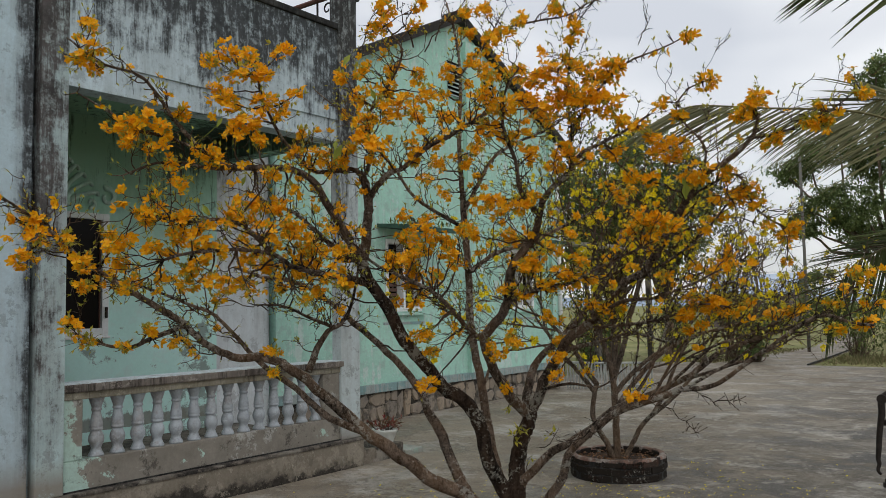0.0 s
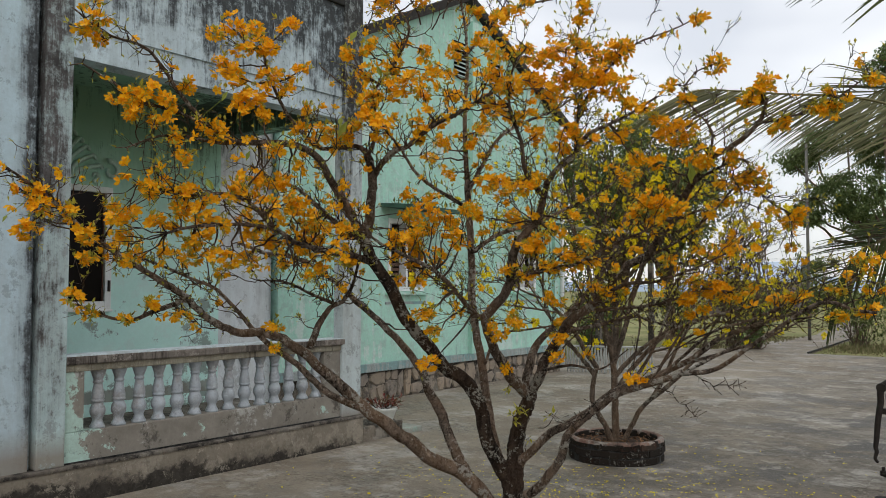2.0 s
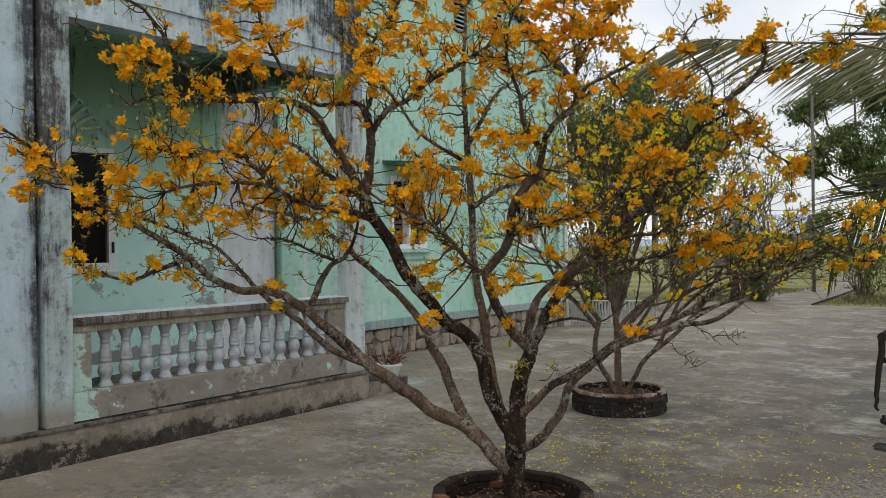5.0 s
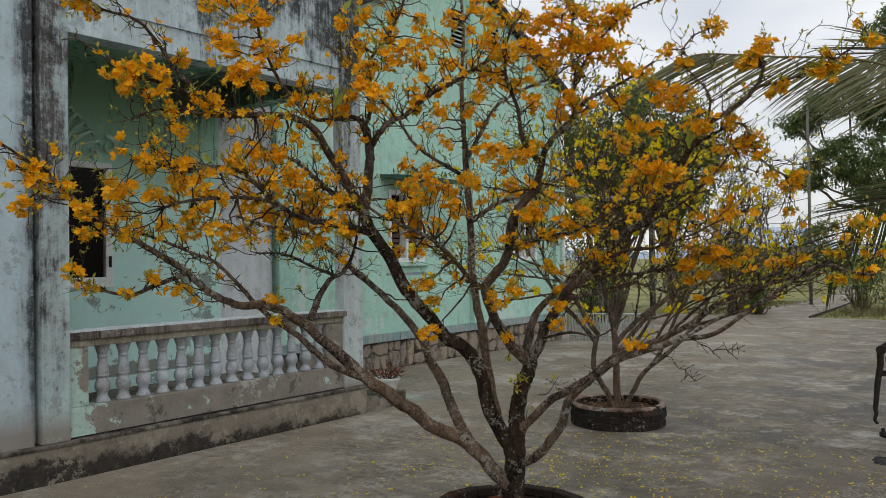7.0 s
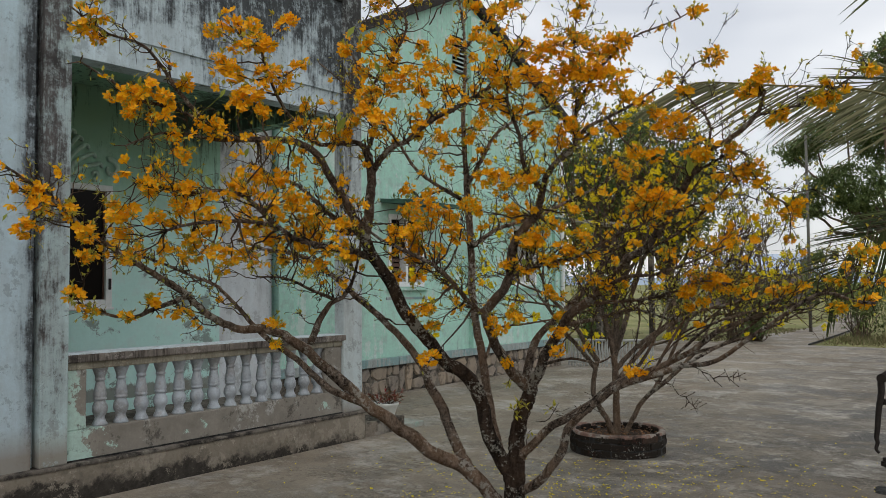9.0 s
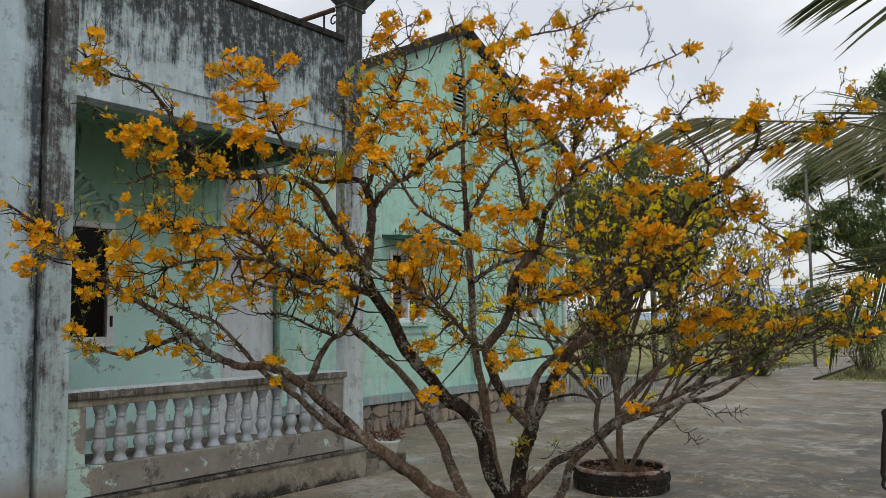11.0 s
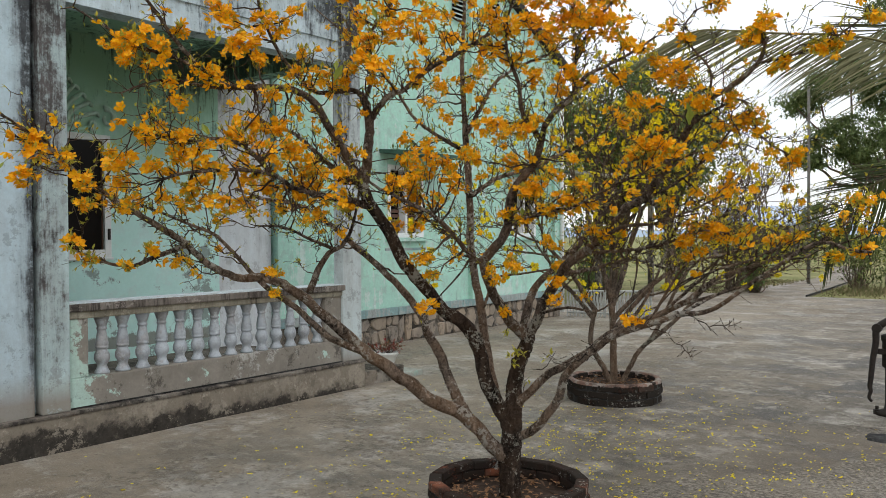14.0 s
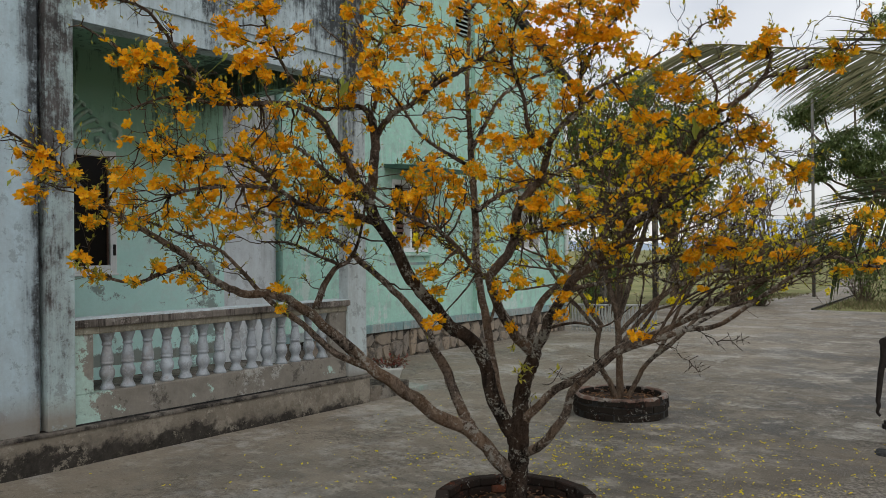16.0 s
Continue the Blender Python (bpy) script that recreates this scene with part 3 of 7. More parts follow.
def tube(bm, pts, r0, r1, sides=8, knobs=0.0, rng=random):
    """A tapered tube along pts."""
    rings = []
    n = len(pts)
    a = None
    for i, p in enumerate(pts):
        d = (pts[min(i + 1, n - 1)] - pts[max(i - 1, 0)]).normalized()
        if a is None:
            a = d.orthogonal().normalized()
        a = (a - d * a.dot(d)).normalized()
        b = d.cross(a)
        r = r0 + (r1 - r0) * i / max(1, n - 1)
        ring = []
        for k in range(sides):
            w = 2 * math.pi * k / sides
            rr = r * (1 + knobs * rng.uniform(-1, 1))
            ring.append(bm.verts.new(p + (a * math.cos(w) + b * math.sin(w)) * rr))
        rings.append(ring)
    for i in range(n - 1):
        for k in range(sides):
            bm.faces.new((rings[i][k], rings[i][(k + 1) % sides], rings[i + 1][(k + 1) % sides], rings[i + 1][k]))
    bm.faces.new(rings[-1])
    bm.faces.new(list(reversed(rings[0])))


def lathe(bm, cx, cy, profile, sides=16):
    """A turned body: profile of (radius, height) from the foot upwards."""
    rings = []
    for r, z in profile:
        rings.append([bm.verts.new((cx + r * math.cos(2 * math.pi * k / sides), cy + r * math.sin(2 * math.pi * k / sides), z)) for k in range(sides)])
    for i in range(len(rings) - 1):
        for k in range(sides):
            bm.faces.new((rings[i][k], rings[i][(k + 1) % sides], rings[i + 1][(k + 1) % sides], rings[i + 1][k]))
    bm.faces.new(rings[-1])
    bm.faces.new(list(reversed(rings[0])))


def wall_with_holes(bm, x0, x1, y0, y1, z0, z1, holes, peak=None):
    """A wall along y in one piece, with holes (ya, yb, za, zb) through it; peak: (y, z, left eave, right eave) of a gable on top."""
    ys = sorted({y0, y1, *(h[0] for h in holes), *(h[1] for h in holes)})
    zs = sorted({z0, z1, *(h[2] for h in holes), *(h[3] for h in holes)})
    grid = {(x, y, z): bm.verts.new((x, y, z)) for x in (x0, x1) for y in ys for z in zs}
    solid_cells = set()
    for i in range(len(ys) - 1):
        for k in range(len(zs) - 1):
            cy, cz = (ys[i] + ys[i + 1]) / 2, (zs[k] + zs[k + 1]) / 2
            if not any(h[0] < cy < h[1] and h[2] < cz < h[3] for h in holes):
                solid_cells.add((i, k))
    for i, k in solid_cells:
        a, b, c, d = ((ys[i], zs[k]), (ys[i + 1], zs[k]), (ys[i + 1], zs[k + 1]), (ys[i], zs[k + 1]))
        bm.faces.new([grid[(x1, *p)] for p in (a, b, c, d)])
        bm.faces.new([grid[(x0, *p)] for p in (d, c, b, a)])
        for (p, q), nb in (((a, b), (i, k - 1)), ((b, c), (i + 1, k)), ((c, d), (i, k + 1)), ((d, a), (i - 1, k))):
            if nb not in solid_cells and not (peak and nb[1] == len(zs) - 1):
                bm.faces.new((grid[(x0, *p)], grid[(x0, *q)], grid[(x1, *q)], grid[(x1, *p)]))
    if peak:
        py, pz, zl, zr = peak
        top = [[grid[(x, y, z1)] for y in ys] + [bm.verts.new((x, y1, zr)), bm.verts.new((x, py, pz)), bm.verts.new((x, y0, zl))] for x in (x0, x1)]
        bm.faces.new(top[1])
        bm.faces.new(list(reversed(top[0])))
        n = len(ys)
        for a in range(n - 1, n + 3):
            b = (a + 1) % (n + 3)
            bm.faces.new((top[0][a], top[0][b], top[1][b], top[1][a]))
    bmesh.ops.recalc_face_normals(bm, faces=bm.faces[:])


# ---- ground ----
bm = bmesh.new()
box(bm, -400, 400, -60, 900, -0.6, -0.06)
solid("ground", bm, m_field, "flat ground of dry and green grass reaching the horizon", "ground", "structure")
bm = bmesh.new()
bmesh.ops.create_grid(bm, x_segments=110, y_segments=130, size=1.0)
for v in bm.verts:
    v.co = Vector((-9.5 + (v.co.x + 1) * 9.5, -9 + (v.co.y + 1) * 15.9, 0))
    v.co.z = 0.012 * noise.noise(v.co * 0.35) + 0.003 * noise.noise(v.co * 2.0)
yard_edge = [e for e in bm.edges if e.is_boundary]
low = bmesh.ops.extrude_edge_only(bm, edges=yard_edge)
for v in [g for g in low["geom"] if isinstance(g, bmesh.types.BMVert)]:
    v.co.z = -0.15
solid("pavement", bm, m_yard, "stained grey concrete yard with damp patches", "yard", "structure", True)
bm = bmesh.new()
vs = [bm.verts.new(p) for p in ((-8.0, 22.75, -0.02), (-5.5, 22.75, -0.02), (-5.9, 30, -0.03), (-8.3, 46, -0.03), (-9.6, 46, -0.03), (-7.6, 33, -0.03))]
bm.faces.new(vs)
ext = bmesh.ops.extrude_face_region(bm, geom=bm.faces[:])
for v in [g for g in ext["geom"] if isinstance(g, bmesh.types.BMVert)]:
    v.co.z -= 0.1
solid("road", bm, m_yard, "narrow concrete lane leading off beyond the yard", "lane", "structure")
bm = bmesh.new()
tube(bm, smooth_path([(-5.45, 22.75, 0.02), (-5.6, 26, 0.03), (-5.85, 30, 0.03)], 4), 0.026, 0.022, 6)
solid("kerb", bm, m_coping, "low dark mouldy kerb along the lane", "kerb", "structure")

jrng = random.Random(77)
bm = bmesh.new()
for i in range(34):
    u = 0.36 + 0.64 * i / 34
    if jrng.random() < 0.25:
        continue
    quad = []
    for w in (u, u + 0.021):
        c = Vector((-3.15 + 4.4 * w, 8.02 - 1.05 * w + 0.06 * noise.noise(Vector((w * 11, 2.2, 0))), 0))
        c.z = 0.012 * noise.noise(c * 0.35) + 0.003 * noise.noise(c * 2.0) + 0.004
        wd = 0.004 + 0.010 * abs(noise.noise(Vector((w * 31, 5.1, 0))))
        quad += [bm.verts.new(c + Vector((0, wd, 0))), bm.verts.new(c - Vector((0, wd, 0)))]
    bm.faces.new((quad[0], quad[1], quad[3], quad[2]))
solid("trim_joint", bm, m_soil, "dark broken joint between two slabs of the yard", "joint", "structure")

# ---- veranda house ----
FX, BX = -6.15, -8.25
house = thing("veranda_house", (FX, 4.9, 0), "pale blue-green plastered veranda house with black mould stains", "house")
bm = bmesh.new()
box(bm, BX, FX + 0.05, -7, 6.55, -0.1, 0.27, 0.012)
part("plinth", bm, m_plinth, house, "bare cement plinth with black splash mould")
bm = bmesh.new()
box(bm, BX, FX + 0.062, -7, 6.562, 0.268, 0.297, 0.01)
part("plinth_lip", bm, m_lip, house, "thin cement lip black with mould")
bm = bmesh.new()
box(bm, FX - 0.30, FX - 0.015, -7, 2.985, 0.297, 6.2)
part("wall", bm, m_front, house, "pale blue plaster with dark runs from above")
part("groove", boxed(FX - 0.30, FX - 0.085, 2.985, 3.03, 0.297, 6.2), m_groove, house, "recessed joint black with mould, its shade in the colour too")
part("column", boxed(FX - 0.28, FX + 0.02, 3.03, 3.25, 0.297, 6.2, bevel=0.012), m_column, house, "narrow plaster column black with mould at the top")
bm = bmesh.new()
box(bm, FX - 0.13, FX + 0.01, 6.26, 6.545, 0.297, 5.12, bevel=0.012)
part("pillar", bm, m_pillar, house, "square corner pillar with black mould at the top")
bm = bmesh.new()
box(bm, FX - 0.14, FX + 0.02, 6.25, 6.59, 5.12, 5.15, bevel=0.008)
vs = box(bm, FX - 0.13, FX + 0.01, 6.26, 6.58, 5.15, 5.27)
for v in vs:
    if v.co.z > 5.2:
        v.co.x += 0.08 if v.co.x > FX - 0.06 else -0.08
        v.co.y += 0.08 if v.co.y > 6.42 else -0.08
box(bm, FX - 0.22, FX + 0.10, 6.17, 6.67, 5.27, 5.36, bevel=0.02)
box(bm, FX - 0.13, FX + 0.01, 6.26, 6.58, 5.36, 5.62, bevel=0.02)
part("pillar_cap", bm, m_pillar, house)
bm = bmesh.new()
box(bm, FX - 0.24, FX - 0.035, 3.25, 6.26, 3.48, 3.715)
box(bm, FX - 0.24, FX - 0.015, 3.25, 6.26, 3.715, 4.71)
part("parapet", bm, m_parapet, house, "white parapet streaked with black mould")
bm = bmesh.new()
box(bm, FX - 0.27, FX + 0.015, 3.25, 6.26, 4.71, 4.78, bevel=0.015)
part("coping", bm, m_coping, house)
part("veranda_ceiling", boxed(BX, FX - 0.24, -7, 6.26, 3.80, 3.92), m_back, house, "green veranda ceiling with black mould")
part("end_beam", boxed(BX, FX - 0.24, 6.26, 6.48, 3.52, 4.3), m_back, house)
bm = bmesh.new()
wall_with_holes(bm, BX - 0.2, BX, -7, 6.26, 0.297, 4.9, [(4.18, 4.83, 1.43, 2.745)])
part("back_wall", bm, m_back, house, "mint green veranda wall, darker green above, with black mould")
part("side_wall", boxed(BX - 0.2, BX, 6.26, 7.08, -0.1, 4.9), m_strip, house, "bleached flaking plaster beside the veranda")
bm = bmesh.new()
box(bm, BX - 6, BX - 0.2, 6.9, 7.08, -0.1, 4.9)
box(bm, BX - 6, FX - 0.3, -7.2, -7, -0.1, 6.2)
box(bm, BX - 6, FX - 0.3, -7, 2.9, 6.0, 6.2)
box(bm, BX - 6, BX, 2.9, 7.08, 4.9, 5.02)
box(bm, BX - 6.2, BX - 6, -7.2, 7.08, -0.1, 6.2)
part("rear_shell", bm, m_front, house)
bm = bmesh.new()
tube(bm, [Vector((BX + 0.06, 7.1, z)) for z in (0.0, 1.5, 3.0, 4.8)], 0.038, 0.038, 10)
for z in (0.9, 2.3, 3.7):
    box(bm, BX, BX + 0.11, 7.055, 7.145, z, z + 0.04)
part("downpipe", bm, m_pipe, house, "green painted drainpipe", True)

# plaster scroll ornament over the window: a fan of curling ribs and two volutes
for k in range(8):
    bm = bmesh.new()
    y0, z0 = 4.20 + 0.03 * k, 2.79 + 0.004 * k
    y1, z1 = 4.12 + 0.075 * k, 3.40 - 0.02 * k - 0.006 * k * k
    pts = []
    for i in range(12):
        u = i / 11
        sway = 0.07 * math.sin(math.pi * u)
        pts.append(Vector((BX + 0.022, y0 + (y1 - y0) * u ** 1.4 - sway, z0 + (z1 - z0) * u)))
    for i in range(6):
        w = 2.4 - 0.55 * i
        r = 0.038 * (1 - 0.1 * i)
        pts.append(pts[11] + Vector((0, 0.03 + r * math.cos(w), -0.025 + r * math.sin(w))))
    tube(bm, pts, 0.032, 0.019, 8)
    part("ornament_rib", bm, m_scroll, house, "raised plaster scroll rib painted green", True)
for cy, cz, r0, s in ((4.80, 2.93, 0.12, 1), (4.62, 2.85, 0.06, -1)):
    for inset in (1.0, 0.78):
        bm = bmesh.new()
        pts = []
        for i in range(22):
            u = i / 21
            w = s * (1.9 - 5.6 * u)
            pts.append(Vector((BX + 0.022, cy + inset * r0 * (1 - 0.7 * u) * math.cos(w), cz + inset * r0 * (1 - 0.7 * u) * math.sin(w))))
        tube(bm, pts, 0.020, 0.012, 8)
        part("ornament_volute", bm, m_scroll, house, "raised plaster volute painted green", True)

# veranda window
window = thing("window_1", (BX, 4.57, 1.43), "white framed window with dark panes in the veranda wall", "window", "", "structure")
bm = bmesh.new()
for a in ((4.18, 4.24, 1.43, 2.745), (4.755, 4.83, 1.43, 2.745), (4.24, 4.755, 1.43, 1.515), (4.24, 4.755, 2.68, 2.745)):
    box(bm, BX - 0.08, BX + 0.03, *a, bevel=0.006)
part("window_frame", bm, m_white, window, "white painted frame")
part("pane", boxed(BX - 0.03, BX - 0.02, 4.24, 4.755, 1.515, 2.68), m_pane, window, "dark reflecting glass")
for a in ((4.24, 4.265, 1.515, 2.68), (4.74, 4.755, 1.515, 2.68)):
    part("sash", boxed(BX - 0.02, BX - 0.005, *a), m_brownframe, window)
part("window_sill", boxed(BX, BX + 0.045, 4.15, 4.845, 1.405, 1.432, bevel=0.006), m_white, window)
part("latch", boxed(BX + 0.03, BX + 0.05, 4.785, 4.81, 1.62, 1.74, bevel=0.004), m_iron, window)

# balustrade
balustrade = thing("balustrade", (FX, 4.75, 0.297), "weathered cement balustrade with pale turned balusters", "balustrade")
bm = bmesh.new()
box(bm, FX - 0.19, FX - 0.02, 3.25, 6.26, 0.297, 0.535, 0.01)
part("sill_wall", bm, m_sill, balustrade, "patchy cement sill wall")
bm = bmesh.new()
box(bm, FX - 0.19, FX - 0.022, 3.25, 3.42, 0.535, 1.005, 0.01)
part("end_post", bm, m_sill, balustrade)
part("seam", boxed(FX - 0.02, FX - 0.008, 3.25, 6.26, 0.296, 0.309), m_coping, balustrade, "black mouldy seam between sill and plinth")
bm = bmesh.new()
box(bm, FX - 0.19, FX - 0.022, 6.02, 6.26, 0.535, 1.005, 0.01)
part("end_post", bm, m_sill, balustrade)
bm = bmesh.new()
box(bm, FX - 0.23, FX + 0.012, 3.25, 6.30, 1.06, 1.125, 0.012)
part("rail", bm, m_rail, balustrade, "cement handrail with dark drips")
bm = bmesh.new()
box(bm, FX - 0.20, FX - 0.012, 3.25, 6.28, 1.003, 1.062, 0.008)
part("under_rail", bm, m_beige, balustrade, "beige moulding under the handrail")
# thin pale plate added for the bright line along the rail's upper edge
part("rail_top", boxed(FX - 0.225, FX + 0.006, 3.252, 6.295, 1.123, 1.132), m_railtop, balustrade, "top of the handrail, coloured pale for the light on it")
profile = [(0.060, 0.535), (0.060, 0.548), (0.050, 0.565), (0.043, 0.580), (0.038, 0.600), (0.046, 0.622), (0.058, 0.645), (0.061, 0.668), (0.058, 0.692), (0.047, 0.718),
           (0.041, 0.733), (0.042, 0.738), (0.051, 0.744), (0.051, 0.758), (0.047, 0.762), (0.051, 0.772), (0.050, 0.792), (0.045, 0.822), (0.039, 0.855), (0.034, 0.882), (0.034, 0.892),
           (0.041, 0.897), (0.041, 0.908), (0.036, 0.914), (0.038, 0.926), (0.046, 0.950), (0.055, 0.975), (0.060, 0.990), (0.060, 1.005)]
bm = bmesh.new()
lathe(bm, 0, 0, [(r, z - 0.535) for r, z in profile], 18)
bal_mesh = mesh_from("baluster", bm, m_baluster, True)
for i in range(14):
    ob = new("baluster", bal_mesh)
    ob.parent = balustrade
    ob.location = Vector((FX - 0.105, 3.58 + 0.1846 * i, 0.535)) - balustrade.location
    ob.rotation_euler = (0, 0, i * 1.3)

# roof railing behind the parapet
rail = thing("roof_railing", (FX - 0.4, 6.4, 4.9), "rusty pipe railing with iron scrolls on the roof terrace", "railing")
bm = bmesh.new()
tube(bm, [Vector((FX - 0.32, 6.42, 5.20)), Vector((FX - 2.4, 6.42, 5.20))], 0.03, 0.03, 8)
part("rail", bm, m_rust, rail)
for k in range(4):
    bm = bmesh.new()
    x = FX - 0.48 - 0.42 * k
    tube(bm, [Vector((x, 6.42, 4.32)), Vector((x, 6.42, 5.18))], 0.012, 0.012, 6)
    part("baluster_bar", bm, m_iron, rail)
    bm = bmesh.new()
    pts = []
    for i in range(16):
        w = 6.0 * i / 15
        r = 0.075 * (1 - 0.7 * i / 15)
        pts.append(Vector((x + 0.16 + r * math.cos(w), 6.42, 5.07 + r * math.sin(w))))
    tube(bm, pts, 0.011, 0.009, 5)
    part("scroll", bm, m_iron, rail)

# steps at the veranda's open end
steps = thing("entrance_steps", (FX, 7.1, 0), "low cement steps at the open end of the veranda", "steps")
part("step", boxed(BX + 0.1, FX + 0.03, 6.57, 7.23, -0.05, 0.15, bevel=0.012), m_cement, steps)
part("step", boxed(BX + 0.1, FX + 0.06, 7.23, 7.55, -0.05, 0.055, bevel=0.01), m_mintstep, steps, "low step painted mint green")

# ---- gabled house ----
GY0, GY1, APY, APZ = 7.14, 14.66, 11.37, 6.66
SLOPE = 0.485
gable = thing("gabled_house", (BX, 10.9, 0), "mint green gabled house on a rubble stone base", "house")
bm = bmesh.new()
holes = [(9.38, 10.24, 1.62, 2.74), (12.86, 13.72, 1.62, 2.74)]
wall_with_holes(bm, BX - 0.2, BX, GY0, GY1, 0.55, 4.5, holes, (APY, APZ, APZ - SLOPE * (APY - GY0), APZ - SLOPE * (GY1 - APY)))


def gable_prism(x0, x1, pts):
    a = [bm.verts.new((x0, y, z)) for y, z in pts]
    b = [bm.verts.new((x1, y, z)) for y, z in pts]
    n = len(pts)
    bm.faces.new(a)
    bm.faces.new(list(reversed(b)))
    for i in range(n):
        bm.faces.new((a[i], b[i], b[(i + 1) % n], a[(i + 1) % n]))


part("wall", bm, m_gable, gable, "mint green painted plaster")
bm = bmesh.new()
box(bm, BX - 9, BX - 0.2, GY1 - 0.2, GY1, -0.1, 5.0)
box(bm, BX - 9, BX - 0.2, GY0, GY0 + 0.2, -0.1, 4.6)
box(bm, BX - 9.2, BX - 9, GY0, GY1, -0.1, 5.0)
part("rear_wall", bm, m_gable, gable)
part("pilaster", boxed(BX, BX + 0.09, 11.48, 12.0, 0.55, 6.34), m_gable, gable)
part("pilaster", boxed(BX, BX + 0.07, GY1 - 0.3, GY1, 0.55, 5.0), m_gable, gable)
bm = bmesh.new()
box(bm, BX, BX + 0.07, GY0, GY1, 0.43, 0.55, 0.008)
part("ledge", bm, m_ledge, gable, "blue-grey ledge above the stones")
for side in (-1, 1):
    bm = bmesh.new()
    end = GY0 - 0.25 if side < 0 else GY1 + 0.3
    ze = APZ - SLOPE * abs(end - APY)
    gable_prism(BX - 0.20, BX + 0.13, [(APY, APZ + 0.012), (end, ze + 0.012), (end, ze + 0.165), (APY, APZ + 0.165)])
    bmesh.ops.recalc_face_normals(bm, faces=bm.faces[:])
    part("verge", bm, m_roofedge, gable, "black mouldy concrete verge along the gable")
    bm = bmesh.new()
    gable_prism(BX - 9.3, BX - 0.205, [(APY, APZ - 0.55), (end, ze - 0.55), (end, ze - 0.45), (APY, APZ - 0.45)])
    bmesh.ops.recalc_face_normals(bm, faces=bm.faces[:])
    part("roof", bm, m_roofedge, gable, "dark weathered roof sheet behind the verge")
bm = bmesh.new()
tube(bm, [Vector((BX + 0.16, APY, APZ + 0.10)), Vector((BX - 0.25, APY, APZ + 0.10))], 0.12, 0.12, 12)
part("ridge_cap", bm, m_roofedge, gable, smooth=True)
for y0, y1 in ((11.05, 11.40), (12.12, 12.47)):
    bm = bmesh.new()
    box(bm, BX + 0.002, BX + 0.008, y0, y1, 5.32, 5.92)
    vent = part("vent", bm, m_dark, gable, "louvred gable vent")
    for k in range(8):
        bm = bmesh.new()
        vs = box(bm, BX, BX + 0.07, y0 - 0.02, y1 + 0.02, 5.33 + 0.075 * k, 5.355 + 0.075 * k)
        for v in vs:
            v.co.z -= (v.co.x - BX) * 0.45
        part("slat", bm, m_louvre, vent)
bm = bmesh.new()
tube(bm, [Vector((BX + 0.11, GY1 - 0.08, z)) for z in (0.1, 2.5, 5.0)], 0.045, 0.045, 10)
part("downpipe", bm, m_white, gable, "white plastic downpipe", True)
for ya, yb, za, zb in holes:
    win = part("window", boxed(BX - 0.14, BX - 0.13, ya + 0.03, yb - 0.03, za + 0.03, zb - 0.03), m_pane, gable, "white window with dark panes under a concrete canopy")
    bm = bmesh.new()
    ym = (ya + yb) / 2
    for a in ((ya, ya + 0.06, za, zb), (yb - 0.06, yb, za, zb), (ya + 0.06, yb - 0.06, za, za + 0.07), (ya + 0.06, yb - 0.06, zb - 0.07, zb), (ym - 0.025, ym + 0.025, za + 0.07, zb - 0.07)):
        box(bm, BX - 0.16, BX + 0.012, *a)
    part("frame", bm, m_white, win)
    for s0, s1 in ((ya + 0.06, ym - 0.035), (ym + 0.035, yb - 0.06)):
        bm = bmesh.new()
        for k in range(5):
            box(bm, BX - 0.12, BX - 0.10, s0 + 0.01, s1 - 0.01, za + 0.09 + 0.075 * k, za + 0.14 + 0.075 * k)
        part("lower_shutter", bm, m_brownframe, win)
    part("sill", boxed(BX, BX + 0.08, ya - 0.06, yb + 0.06, za - 0.06, za - 0.015, bevel=0.008), m_gable, win)
    part("panel_frame", boxed(BX, BX + 0.012, ya - 0.06, yb + 0.06, za - 0.20, za - 0.16), m_ledge, win)
    bm = bmesh.new()
    vs = box(bm, BX, BX + 0.62, ya - 0.18, yb + 0.34, 2.90, 2.96)
    for v in vs:
        v.co.z -= 0.09 * (v.co.x - BX)
    part("canopy", bm, m_canopy, gable, "green stained concrete window canopy")

# rubble base: separate stones in mortar
part("stone_base", boxed(BX - 0.2, BX + 0.005, GY0, GY1, -0.1, 0.43), m_cement, gable)
rs = random.Random(5)
stone_meshes = []
for k in range(8):
    bm = bmesh.new()
    nn = rs.randint(5, 7)
    ring0, ring1 = [], []
    for i in range(nn):
        w = 2 * math.pi * i / nn + rs.uniform(-0.25, 0.25)
        ry, rz = 0.5 * math.cos(w), 0.5 * math.sin(w)
        s = max(abs(ry), abs(rz)) / 0.5
        ry, rz = ry / s * rs.uniform(0.86, 0.98), rz / s * rs.uniform(0.86, 0.98)
        ring0.append(bm.verts.new((0, ry, rz)))
        ring1.append(bm.verts.new((0.032 + rs.uniform(-0.008, 0.008), ry * 0.86, rz * 0.86)))
    for i in range(nn):
        bm.faces.new((ring0[i], ring0[(i + 1) % nn], ring1[(i + 1) % nn], ring1[i]))
    bm.faces.new(ring1)
    stone_meshes.append(mesh_from("stone", bm, m_stone))
y = 7.6
